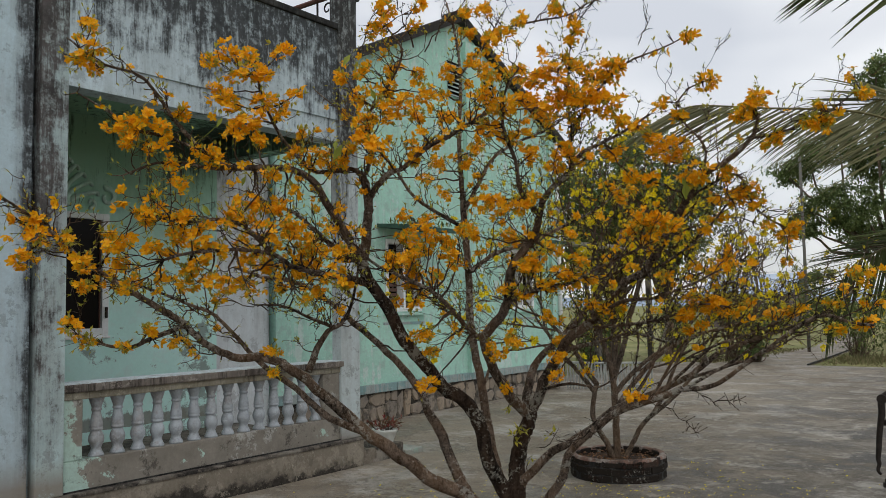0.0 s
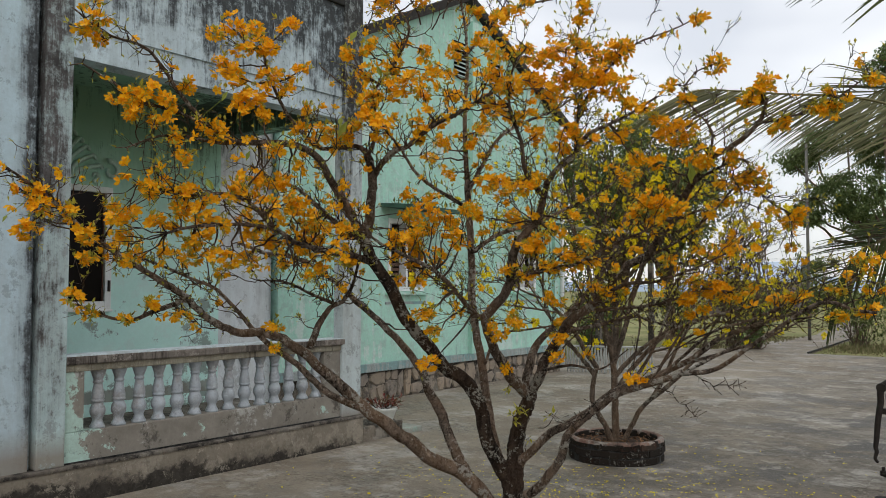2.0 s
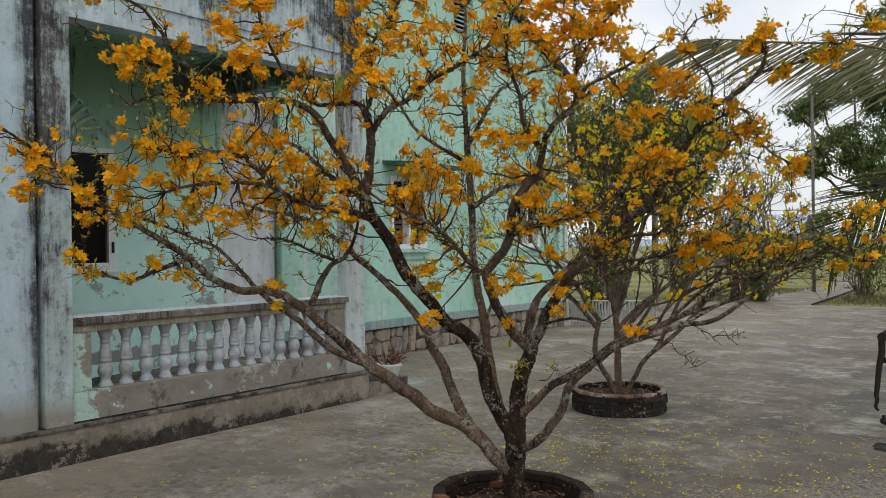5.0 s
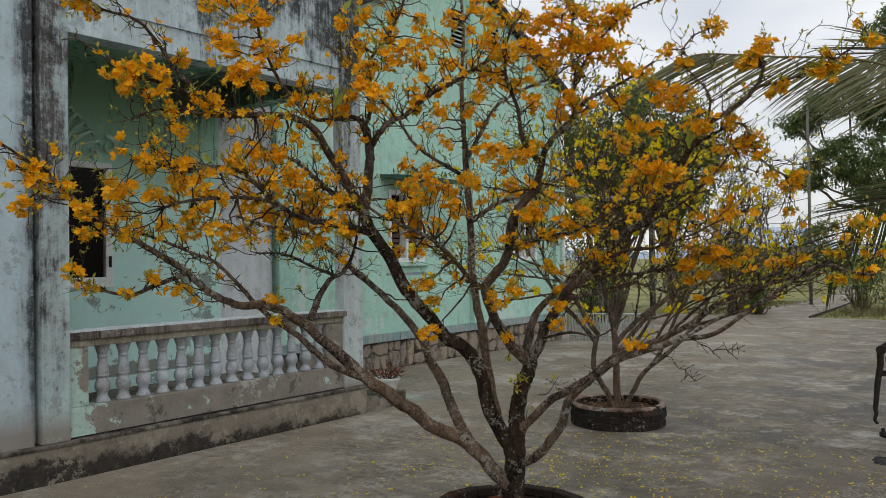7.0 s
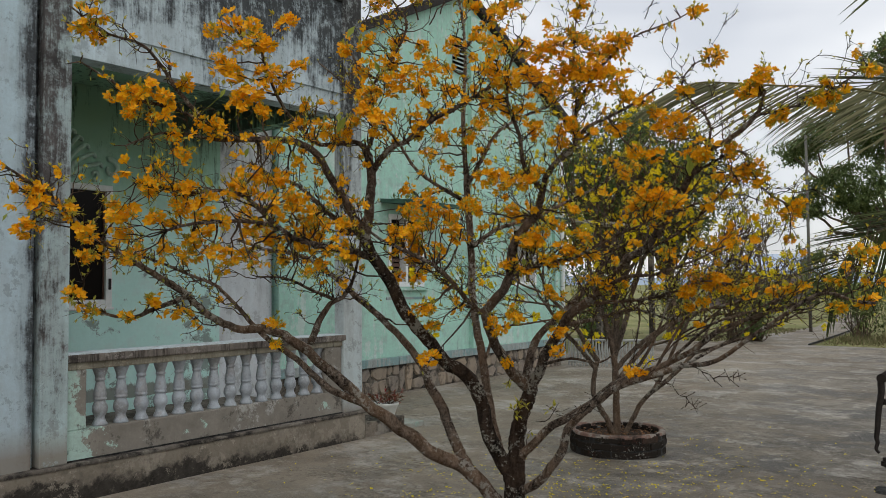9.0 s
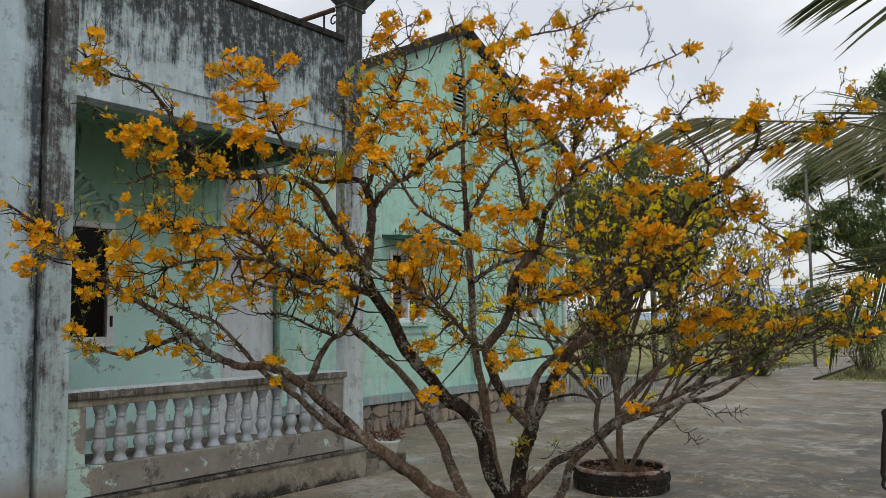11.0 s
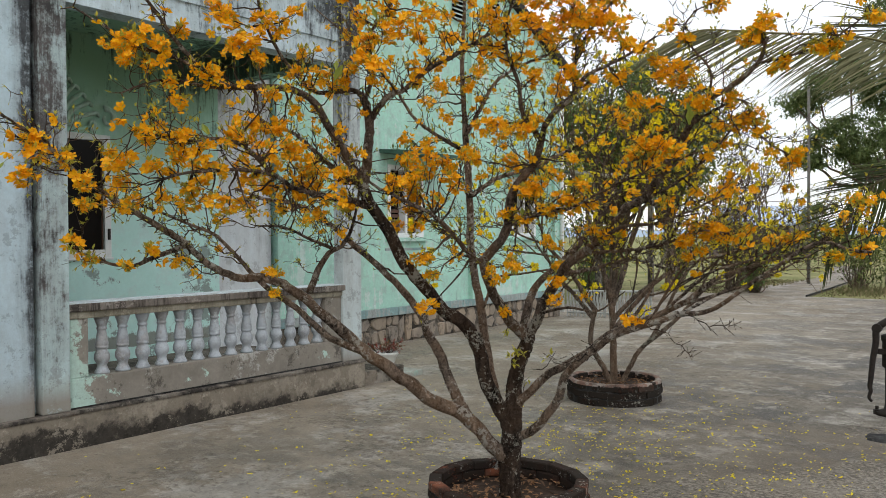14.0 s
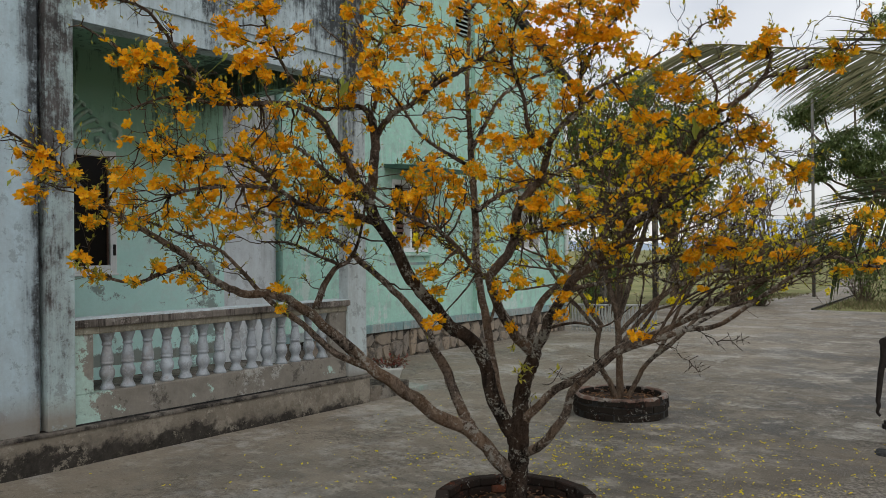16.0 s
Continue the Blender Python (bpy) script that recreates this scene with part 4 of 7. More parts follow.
while y < GY1 - 0.15:
    wd = rs.uniform(0.20, 0.46)
    split = rs.choice((None, 0.17, 0.22, 0.27))
    rows = ((0.0, 0.43),) if split is None and wd < 0.34 else ((0.0, split or 0.2), (split or 0.2, 0.43))
    for z0, z1 in rows:
        halves = ((y, wd),) if rs.random() < 0.65 else ((y, wd * 0.45), (y + wd * 0.45, wd * 0.55))
        for ya, w in halves:
            ob = new("stone", rs.choice(stone_meshes))
            ob.parent = gable
            ob.location = Vector((BX + 0.003, ya + w / 2, (z0 + z1) / 2)) - gable.location
            ob.scale = (rs.uniform(0.5, 1.0), w * 1.03, (z1 - z0) * 1.03)
            ob.rotation_euler = (rs.uniform(-0.12, 0.12), 0, 0)
    y += wd

# ---- trees ----
class Tree:
    """A thing with limbs; keeps points along its limbs for twigs to start from."""

    def __init__(self, root, seed, bark, floor):
        self.root, self.rng, self.bark = root, random.Random(seed), bark
        self.thin_bark = bark
        self.spots = []
        self.floor = floor
        self.tips = []


def limb(tree, r0, r1, *pts, bark=None):
    path = smooth_path(pts, 5 if len(pts) < 9 else 2)
    rng = tree.rng
    for p in path[2:-1]:
        p += Vector((rng.uniform(-1, 1), rng.uniform(-1, 1), rng.uniform(-1, 1))) * min(0.004, 0.12 * r0)
    bm = bmesh.new()
    tube(bm, path, r0, r1, 12 if r0 > 0.02 else 7, 0.09 if r0 > 0.03 else 0.06, rng)
    part("trunk" if r0 > 0.06 else "limb", bm, bark or (tree.bark if r0 > 0.038 else tree.thin_bark), tree.root, "", True)
    n = len(path)
    last = None
    for i, p in enumerate(path):
        r = r0 + (r1 - r0) * i / (n - 1)
        if r < 0.022 and p.z > tree.floor and (last is None or (p - last).length > 0.035):
            last = p
            tree.spots.append((p.copy(), r, (path[min(i + 1, n - 1)] - path[max(0, i - 1)]).normalized()))


def twig_path(a, b, rng, bend=0.12, n=5):
    """A crooked way from a to b."""
    d = b - a
    s = d.length * bend
    off = Vector((rng.uniform(-s, s), rng.uniform(-s, s), rng.uniform(-s, s * 0.3)))
    out = []
    for i in range(n + 1):
        u = i / n
        j = Vector((rng.uniform(-1, 1), rng.uniform(-1, 1), rng.uniform(-1, 1))) * (0.22 * d.length / n if 0 < i < n else 0)
        out.append(a + d * u + off * math.sin(math.pi * u) + j)
    return out


def flower(bm, c, nrm, size, rng, hub=None):
    """Five or six broad obovate petals that overlap in a shallow cup, round a darker eye; with a stalk to the hub of a truss."""
    a, b = frame_axes(nrm)
    ph = rng.uniform(0, 6.28)
    cup = rng.uniform(0.2, 0.95)
    n = rng.choice((5, 5, 6))
    m = bm.verts.new(c)
    if hub is not None:
        bm.faces.new((m, hub, bm.verts.new(c + a * size * 0.05)))
    for k in range(n):
        w = ph + k * 2 * math.pi / n + rng.uniform(-0.1, 0.1)
        d = a * math.cos(w) + b * math.sin(w)
        e = a * -math.sin(w) + b * math.cos(w)
        s = size * rng.uniform(0.9, 1.1)
        lift = 0.06 * (k % 2)
        curl = rng.uniform(-0.25, 0.12)

        def at(u, side, wave=0.07):
            return bm.verts.new(c + d * s * u + e * s * side + nrm * s * (cup * u ** 1.6 + lift + curl * max(0.0, u - 0.7) * 2 + rng.uniform(-wave, wave)))

        p1, p2 = at(0.36, 0.22, 0.02), at(0.36, -0.22, 0.02)
        p3, p4 = at(0.66, 0.37, 0.1), at(0.66, -0.37, 0.1)
        p5, p6 = at(0.92, 0.21, 0.1), at(0.92, -0.21, 0.1)
        p7 = at(1.04, 0.0, 0.12)
        bm.faces.new((m, p2, p1))
        bm.faces.new((p1, p2, p4, p3))
        bm.faces.new((p3, p4, p6, p7, p5))
    eye = [bm.verts.new(c + (a * math.cos(ph + 1.26 * k) + b * math.sin(ph + 1.26 * k)) * size * 0.13 + nrm * size * (0.12 + 0.1 * cup)) for k in range(5)]
    bm.faces.new(eye).material_index = 1


def leaf(bm, c, d, up, ln, wd, fold=0.2):
    d = d.normalized()
    s = d.cross(up)
    s = s.normalized() if s.length > 1e-4 else d.orthogonal().normalized()
    nn = s.cross(d)
    v = [bm.verts.new(p) for p in (c, c + d * ln * 0.45 + s * wd / 2 + nn * wd * fold, c + d * ln, c + d * ln * 0.45 - s * wd / 2 + nn * wd * fold)]
    m = bm.verts.new(c + d * ln * 0.5)
    bm.faces.new((v[0], v[1], m))
    bm.faces.new((v[1], v[2], m))
    bm.faces.new((v[2], v[3], m))
    bm.faces.new((v[3], v[0], m))


def rand_dir(rng):
    z = rng.uniform(-1, 1)
    w = rng.uniform(0, 2 * math.pi)
    s = math.sqrt(1 - z * z)
    return Vector((s * math.cos(w), s * math.sin(w), z))


def cluster_mesh(name, material, rng, count, size):
    """A unit truss of blossoms, with radius 1."""
    bm = bmesh.new()
    hub = bm.verts.new((0, 0, 0))
    for _ in range(count):
        d = rand_dir(rng)
        d.z *= 0.75
        c = d * rng.uniform(0.3, 0.95)
        flower(bm, c, (d + rand_dir(rng) * 0.45).normalized(), size * rng.uniform(0.8, 1.12), rng, hub)
    me = mesh_from(name, bm, material)
    me.materials.append(m_eye)
    return me


CL = random.Random(11)
orange_trusses = {k: [cluster_mesh("blossom_head", m_petal, CL, int(c), s) for _ in range(5)]
                  for k, (c, s) in {"small": (7, 0.56), "mid": (13, 0.42), "large": (25, 0.31)}.items()}
yellow_trusses = [cluster_mesh("blossom_head", m_petal2, CL, 7, 0.52) for _ in range(6)]


def nearest_spot(tree, p):
    best, bd = None, 1e9
    for q, r, d in tree.spots:
        k = (q - p).length + 0.25 * max(0.0, q.z - p.z)
        if k < bd:
            best, bd = (q, r), k
    return best


def blossoms(tree, *spots):
    """Trusses of blossom (x, y, z, radius), each on twigs of its own from the nearest limb."""
    rng = tree.rng
    for x, y, z, r in spots:
        c = Vector((x, y, z))
        r *= 0.95
        kind = "small" if r < 0.050 else ("mid" if r < 0.074 else "large")
        ob = new("blossom_head", rng.choice(orange_trusses[kind]))
        ob.parent = tree.root
        ob.location = c - tree.root.location
        ob.scale = (r * rng.uniform(0.85, 1.35), r * rng.uniform(0.85, 1.35), r * rng.uniform(0.7, 1.0))
        ob.rotation_euler = (rng.uniform(-0.5, 0.5), rng.uniform(-0.5, 0.5), rng.uniform(0, 6.28))
        q, qr = nearest_spot(tree, c)
        tree.tips.append((q, c, min(qr * 0.7, 0.007), r))


def twigs_and_leaves(tree, n_twigs, reach, leaf_mat, leaf_size, leaves_per=5, flowers=None, flower_n=0, up=0.35, centre=None, high=9.0, lean_z=-9.0, thin=False):
    """Fine twigs, bare spurs, leaves, and stray small blossoms, joined."""
    rng = tree.rng
    tw, lv, fl = bmesh.new(), bmesh.new(), bmesh.new()
    ends = []
    for q, c, r, rad in tree.tips:
        p = twig_path(q, c, rng)
        tube(tw, p, max(r, 0.003), 0.002, 5)
        for _ in range(17):
            o = rand_dir(rng)
            ends.append((c + o * rad * rng.uniform(0.6, 0.9), (o + rand_dir(rng) * 0.5).normalized(), 0.85))
        for _ in range(3):
            e = c + rand_dir(rng) * rad * 1.5
            tube(tw, twig_path(p[3], e, rng, 0.1, 3), 0.0022, 0.0012, 4)
            ends.append((e, (e - c).normalized(), 1.0))
    spots = tree.spots
    for _ in range(n_twigs):
        q, r, d = rng.choice(spots)
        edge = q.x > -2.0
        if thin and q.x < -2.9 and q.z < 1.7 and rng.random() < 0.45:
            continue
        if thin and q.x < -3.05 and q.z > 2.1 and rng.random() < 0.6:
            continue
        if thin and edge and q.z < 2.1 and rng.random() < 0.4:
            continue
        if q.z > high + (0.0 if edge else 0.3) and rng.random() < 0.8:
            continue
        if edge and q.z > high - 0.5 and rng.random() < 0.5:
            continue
        out = (q - centre) if centre is not None else d
        out.normalize()
        dr = (d * 0.5 + rand_dir(rng) * 0.9 + out * 0.35 + Vector((0, 0, up))).normalized()
        if q.z < 1.85 and dr.z < 0.1:
            dr.z = abs(dr.z) + 0.1
        ln = reach * rng.uniform(0.35, 1.0)
        e = q + dr * ln
        p = twig_path(q, e, rng, 0.18, 5)
        tube(tw, p, min(0.0042, max(0.002, r * 0.5)), 0.0013, 5)
        ends.append((e, dr, 0.6))
        for _ in range(rng.randint(2, 4)):
            i = rng.randint(2, 5)
            dd = (dr + rand_dir(rng) * 1.0).normalized()
            e2 = p[i] + dd * ln * rng.uniform(0.2, 0.5)
            pp = twig_path(p[i], e2, rng, 0.15, 3)
            tube(tw, pp, 0.0024, 0.0012, 4)
            ends.append((e2, dd, 0.6))
            for _ in range(2):
                e3 = pp[2] + (dd + rand_dir(rng) * 1.2).normalized() * rng.uniform(0.03, 0.09)
                tube(tw, [pp[2], e3], 0.0016, 0.001, 3)
                ends.append((e3, (e3 - pp[2]).normalized(), 0.4))
    for _ in range(n_twigs * 2):
        q, r, d = rng.choice(spots)
        e = q + (rand_dir(rng) + d * 0.4).normalized() * rng.uniform(0.02, 0.06)
        tube(tw, [q, q.lerp(e, 0.6), e], 0.0035, 0.0025, 4)
        ends.append((e, (e - q).normalized(), 0.35))
    for e, d, amount in ends:
        amount *= min(1.0, max(0.15, (e.z - lean_z) / 0.5))
        for _ in range(int(leaves_per * amount * rng.uniform(0.2, 1.6))):
            dd = (d + rand_dir(rng) * 0.9 + Vector((0, 0, 0.2))).normalized()
            s = leaf_size * rng.uniform(0.6, 1.3)
            leaf(lv, e - d * rng.uniform(0, 0.012), dd, Vector((0, 0, 1)), s, s * 0.45)
    if flower_n:
        for _ in range(flower_n):
            e, d, _a = rng.choice(ends)
            if e.z < lean_z + 0.75 and rng.random() < 0.75:
                continue
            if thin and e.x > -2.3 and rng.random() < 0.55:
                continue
            for _ in range(rng.randint(1, 3)):
                flower(fl, e + rand_dir(rng) * 0.02, (d + rand_dir(rng)).normalized(), 0.024 * rng.uniform(0.8, 1.15), rng)
        tagged(part("stray_blossoms", fl, flowers, tree.root), kind="stuff").data.materials.append(m_eye)
    else:
        fl.free()
    tagged(part("twigs", tw, m_twig, tree.root), kind="stuff")
    tagged(part("leaves", lv, leaf_mat, tree.root), kind="stuff")


def bare_twig(tree, r0, *pts):
    """A leafless crooked twig with short spurs and buds."""
    rng = tree.rng
    path = smooth_path(pts, 4)
    for p in path[1:-1]:
        p += rand_dir(rng) * 0.012
    bm = bmesh.new()
    tube(bm, path, r0, 0.0015, 6)
    for i in range(2, len(path)):
        for _ in range(2):
            e = path[i] + (rand_dir(rng) + (path[i] - path[i - 1]).normalized() * 0.6).normalized() * rng.uniform(0.02, 0.06)
            tube(bm, [path[i], e], 0.002, 0.001, 4)
            tube(bm, [e, e + (e - path[i]) * 0.3], 0.003, 0.001, 4)
    part("bare_twig", bm, tree.bark, tree.root)


def large_leaves(tree, *spots):
    """Single broad young leaves (x, y, z, length) that hang from the twigs."""
    rng = tree.rng
    for x, y, z, ln in spots:
        bm = bmesh.new()
        c = Vector((x, y, z))
        w = rng.uniform(0, 6.28)
        ln *= 0.8
        leaf(bm, c, Vector((math.cos(w) * 0.6, math.sin(w) * 0.6, -1)), Vector((0.57, -0.82, 0.3)), ln, ln * 0.42, 0.25)
        q, qr = nearest_spot(tree, c)
        tube(bm, twig_path(q, c, rng, 0.1, 4), 0.002, 0.001, 4)
        part("large_leaf", bm, m_bigleaf, tree.root)


# flowering tree in front
main_root = thing("flowering_tree", (-2.675, 4.15, 0.08), "spreading dark-limbed tree with orange blossom in a brick ring", "tree", "yard trees")
main_tree = Tree(main_root, 3, m_bark, 1.42)
main_tree.thin_bark = m_bark_mid
limb(main_tree, 0.070, 0.056, (-2.673, 4.163, 0.016), (-2.679, 4.159, 0.134), (-2.678, 4.165, 0.254), (-2.671, 4.167, 0.392), (-2.667, 4.169, 0.530), (-2.665, 4.178, 0.632))
limb(main_tree, 0.047, 0.016, (-2.676, 4.160, 0.190), (-2.684, 4.154, 0.245), (-2.702, 4.142, 0.290), (-2.743, 4.084, 0.360), (-2.794, 4.009, 0.467), (-2.854, 3.930, 0.572), (-2.926, 3.847, 0.628), (-2.992, 3.752, 0.686), (-3.034, 3.678, 0.766), (-3.069, 3.618, 0.811), (-3.118, 3.545, 0.885), (-3.167, 3.468, 0.943), (-3.206, 3.416, 1.001), (-3.230, 3.381, 1.045), (-3.266, 3.327, 1.102), (-3.300, 3.271, 1.163), (-3.338, 3.204, 1.227), (-3.367, 3.146, 1.293), (-3.401, 3.093, 1.335), (-3.443, 3.048, 1.377), (-3.483, 3.002, 1.406), (-3.523, 2.945, 1.417), (-3.559, 2.870, 1.416), (-3.584, 2.817, 1.430), (-3.608, 2.765, 1.450), (-3.634, 2.712, 1.484), (-3.664, 2.644, 1.546), (-3.681, 2.598, 1.600), bark=m_bark_brown)
limb(main_tree, 0.019, 0.005, (-3.68, 2.60, 1.60), (-3.70, 2.47, 1.68), (-3.74, 2.31, 1.78), (-3.75, 2.10, 1.90), (-3.74, 1.91, 2.05), (-3.70, 1.76, 2.13), (-3.70, 1.64, 2.20), bark=m_bark_brown)
limb(main_tree, 0.014, 0.006, (-3.525, 2.958, 1.391), (-3.576, 2.938, 1.438), (-3.647, 2.909, 1.519), (-3.698, 2.884, 1.575), (-3.774, 2.837, 1.657), (-3.861, 2.769, 1.702), (-4.001, 2.649, 1.781), (-4.160, 2.500, 1.850), bark=m_bark_brown)
limb(main_tree, 0.021, 0.014, (-3.202, 3.412, 0.985), (-3.248, 3.308, 1.035), (-3.276, 3.246, 1.068), (-3.296, 3.180, 1.124), (-3.315, 3.113, 1.182), (-3.339, 3.053, 1.247), (-3.369, 2.982, 1.303), (-3.394, 2.926, 1.345), (-3.435, 2.883, 1.398), bark=m_bark_brown)
limb(main_tree, 0.014, 0.005, (-3.68, 2.60, 1.60), (-3.70, 2.41, 1.54), (-3.71, 2.29, 1.50), (-3.74, 2.17, 1.52), (-3.77, 2.03, 1.58))
limb(main_tree, 0.021, 0.005, (-3.361, 3.166, 1.327), (-3.359, 3.200, 1.395), (-3.365, 3.240, 1.457), (-3.362, 3.296, 1.526), (-3.349, 3.337, 1.561), (-3.326, 3.383, 1.583), (-3.313, 3.431, 1.642), (-3.312, 3.478, 1.731), (-3.323, 3.539, 1.922), (-3.381, 3.548, 2.093))
limb(main_tree, 0.011, 0.004, (-3.35, 3.34, 1.57), (-3.37, 3.20, 1.62), (-3.40, 3.02, 1.69), (-3.42, 2.84, 1.70))
limb(main_tree, 0.036, 0.010, (-2.838, 3.953, 0.540), (-2.911, 3.969, 0.627), (-2.976, 3.988, 0.702), (-3.032, 4.004, 0.785), (-3.083, 4.014, 0.873), (-3.135, 4.018, 0.957), (-3.195, 4.015, 1.031), (-3.238, 4.023, 1.110), (-3.291, 4.020, 1.186), (-3.358, 4.011, 1.256), (-3.450, 3.996, 1.348), (-3.541, 3.962, 1.435), (-3.640, 3.908, 1.527), (-3.724, 3.864, 1.612), (-3.791, 3.828, 1.676), (-3.862, 3.770, 1.742), (-3.940, 3.690, 1.827), (-4.050, 3.575, 1.871), (-4.134, 3.478, 1.889), (-4.232, 3.348, 1.952), bark=m_bark_brown)
limb(main_tree, 0.046, 0.032, (-2.647, 4.142, 0.367), (-2.673, 4.152, 0.454), (-2.696, 4.145, 0.531), (-2.728, 4.076, 0.648), (-2.745, 4.023, 0.746), (-2.750, 3.983, 0.856), (-2.759, 3.950, 0.970), (-2.774, 3.925, 1.039), (-2.794, 3.896, 1.097), (-2.823, 3.852, 1.149), (-2.857, 3.798, 1.184), (-2.896, 3.747, 1.229), (-2.920, 3.704, 1.306), (-2.954, 3.648, 1.377), (-2.986, 3.600, 1.443), (-3.018, 3.544, 1.525), (-3.034, 3.494, 1.634), (-3.058, 3.441, 1.723), (-3.088, 3.367, 1.830), (-3.107, 3.324, 1.936))
limb(main_tree, 0.030, 0.021, (-3.103, 3.329, 1.923), (-3.089, 3.342, 1.998), (-3.075, 3.341, 2.085), (-3.042, 3.319, 2.174), (-3.040, 3.318, 2.279), (-3.052, 3.309, 2.359), (-3.065, 3.297, 2.414))
limb(main_tree, 0.020, 0.008, (-3.045, 3.323, 2.261), (-3.000, 3.325, 2.319), (-2.924, 3.319, 2.378), (-2.861, 3.325, 2.408), (-2.801, 3.333, 2.420), (-2.671, 3.369, 2.511), (-2.472, 3.399, 2.591), (-2.321, 3.439, 2.662))
limb(main_tree, 0.016, 0.007, (-3.057, 3.315, 2.360), (-3.074, 3.289, 2.420), (-3.109, 3.258, 2.441), (-3.131, 3.172, 2.423), (-3.175, 3.068, 2.407), (-3.208, 2.989, 2.454), (-3.251, 2.888, 2.570), (-3.270, 2.790, 2.732), (-3.302, 2.758, 2.897))
limb(main_tree, 0.012, 0.005, (-3.05, 3.31, 2.41), (-3.02, 3.34, 2.55), (-3.04, 3.32, 2.73), (-2.96, 3.39, 2.89), (-2.89, 3.45, 3.10), (-2.96, 3.39, 3.26))
limb(main_tree, 0.024, 0.013, (-3.107, 3.324, 1.936), (-3.125, 3.259, 2.035), (-3.128, 3.209, 2.103), (-3.130, 3.156, 2.166), (-3.138, 3.105, 2.231), (-3.142, 3.055, 2.301), (-3.149, 3.014, 2.347), (-3.163, 2.966, 2.380), (-3.184, 2.896, 2.400), (-3.221, 2.814, 2.407), (-3.270, 2.709, 2.400), (-3.310, 2.617, 2.392), (-3.331, 2.558, 2.400), (-3.350, 2.459, 2.451))
limb(main_tree, 0.013, 0.004, (-3.35, 2.46, 2.45), (-3.39, 2.39, 2.54), (-3.39, 2.31, 2.61), (-3.43, 2.25, 2.72), (-3.43, 2.15, 2.79), (-3.47, 1.98, 2.82), (-3.54, 1.86, 2.92))
limb(main_tree, 0.009, 0.004, (-3.35, 2.46, 2.45), (-3.38, 2.32, 2.50), (-3.43, 2.15, 2.53), (-3.46, 2.01, 2.60), (-3.48, 1.88, 2.66))
limb(main_tree, 0.01, 0.004, (-3.29, 2.65, 2.40), (-3.35, 2.53, 2.38), (-3.37, 2.34, 2.39), (-3.39, 2.21, 2.37), (-3.42, 2.07, 2.30))
limb(main_tree, 0.018, 0.006, (-3.10, 3.33, 1.93), (-3.24, 3.27, 2.01), (-3.35, 3.22, 2.11), (-3.47, 3.17, 2.22), (-3.60, 3.10, 2.28), (-3.72, 3.03, 2.36))
limb(main_tree, 0.020, 0.006, (-3.096, 3.366, 1.805), (-3.101, 3.303, 1.822), (-3.086, 3.230, 1.835), (-3.075, 3.081, 1.848), (-3.087, 2.978, 1.859), (-3.097, 2.812, 1.887), (-3.089, 2.684, 1.945), (-3.130, 2.488, 1.960), (-3.170, 2.270, 1.941), (-3.200, 2.140, 1.902))
limb(main_tree, 0.012, 0.005, (-3.09, 2.69, 1.93), (-3.10, 2.53, 2.06), (-3.14, 2.40, 2.10), (-3.20, 2.22, 2.08), (-3.27, 2.04, 2.12))
limb(main_tree, 0.030, 0.021, (-2.719, 4.142, 0.528), (-2.731, 4.104, 0.647), (-2.795, 4.145, 0.751), (-2.846, 4.184, 0.856), (-2.888, 4.207, 0.959), (-2.935, 4.246, 1.109), (-2.993, 4.286, 1.266), (-3.036, 4.303, 1.391), (-3.059, 4.317, 1.499), (-3.086, 4.324, 1.609), (-3.098, 4.349, 1.775), (-3.120, 4.367, 1.943), (-3.143, 4.382, 2.112), (-3.153, 4.383, 2.239), (-3.157, 4.382, 2.380), bark=m_bark_brown)
limb(main_tree, 0.018, 0.006, (-3.16, 4.38, 2.38), (-3.17, 4.37, 2.62), (-3.17, 4.37, 2.88), (-3.16, 4.38, 3.17), (-3.18, 4.37, 3.47), (-3.23, 4.33, 3.73), bark=m_bark_brown)
limb(main_tree, 0.016, 0.005, (-3.15, 4.39, 2.32), (-3.11, 4.48, 2.48), (-3.05, 4.58, 2.67), (-2.96, 4.76, 2.80), (-2.81, 4.96, 2.91), (-2.67, 5.15, 3.10), bark=m_bark_brown)
limb(main_tree, 0.01, 0.003, (-3.17, 4.37, 3.21), (-2.97, 4.39, 3.40), (-2.79, 4.39, 3.47), (-2.59, 4.40, 3.47), (-2.36, 4.41, 3.46), (-2.21, 4.43, 3.51), (-1.99, 4.48, 3.53))
limb(main_tree, 0.015, 0.005, (-3.15, 4.38, 2.19), (-3.36, 4.36, 2.31), (-3.52, 4.29, 2.44), (-3.65, 4.24, 2.65), (-3.89, 4.16, 2.94), (-4.18, 4.02, 3.23))
limb(main_tree, 0.016, 0.005, (-3.11, 4.35, 1.89), (-3.02, 4.54, 2.02), (-2.87, 4.75, 2.10), (-2.70, 4.91, 2.21), (-2.54, 5.10, 2.33), (-2.43, 5.27, 2.50), bark=m_bark_brown)
limb(main_tree, 0.052, 0.041, (-2.664, 4.169, 0.575), (-2.668, 4.195, 0.681), (-2.667, 4.215, 0.782), (-2.649, 4.237, 0.885), (-2.620, 4.256, 0.971), (-2.604, 4.264, 1.031))
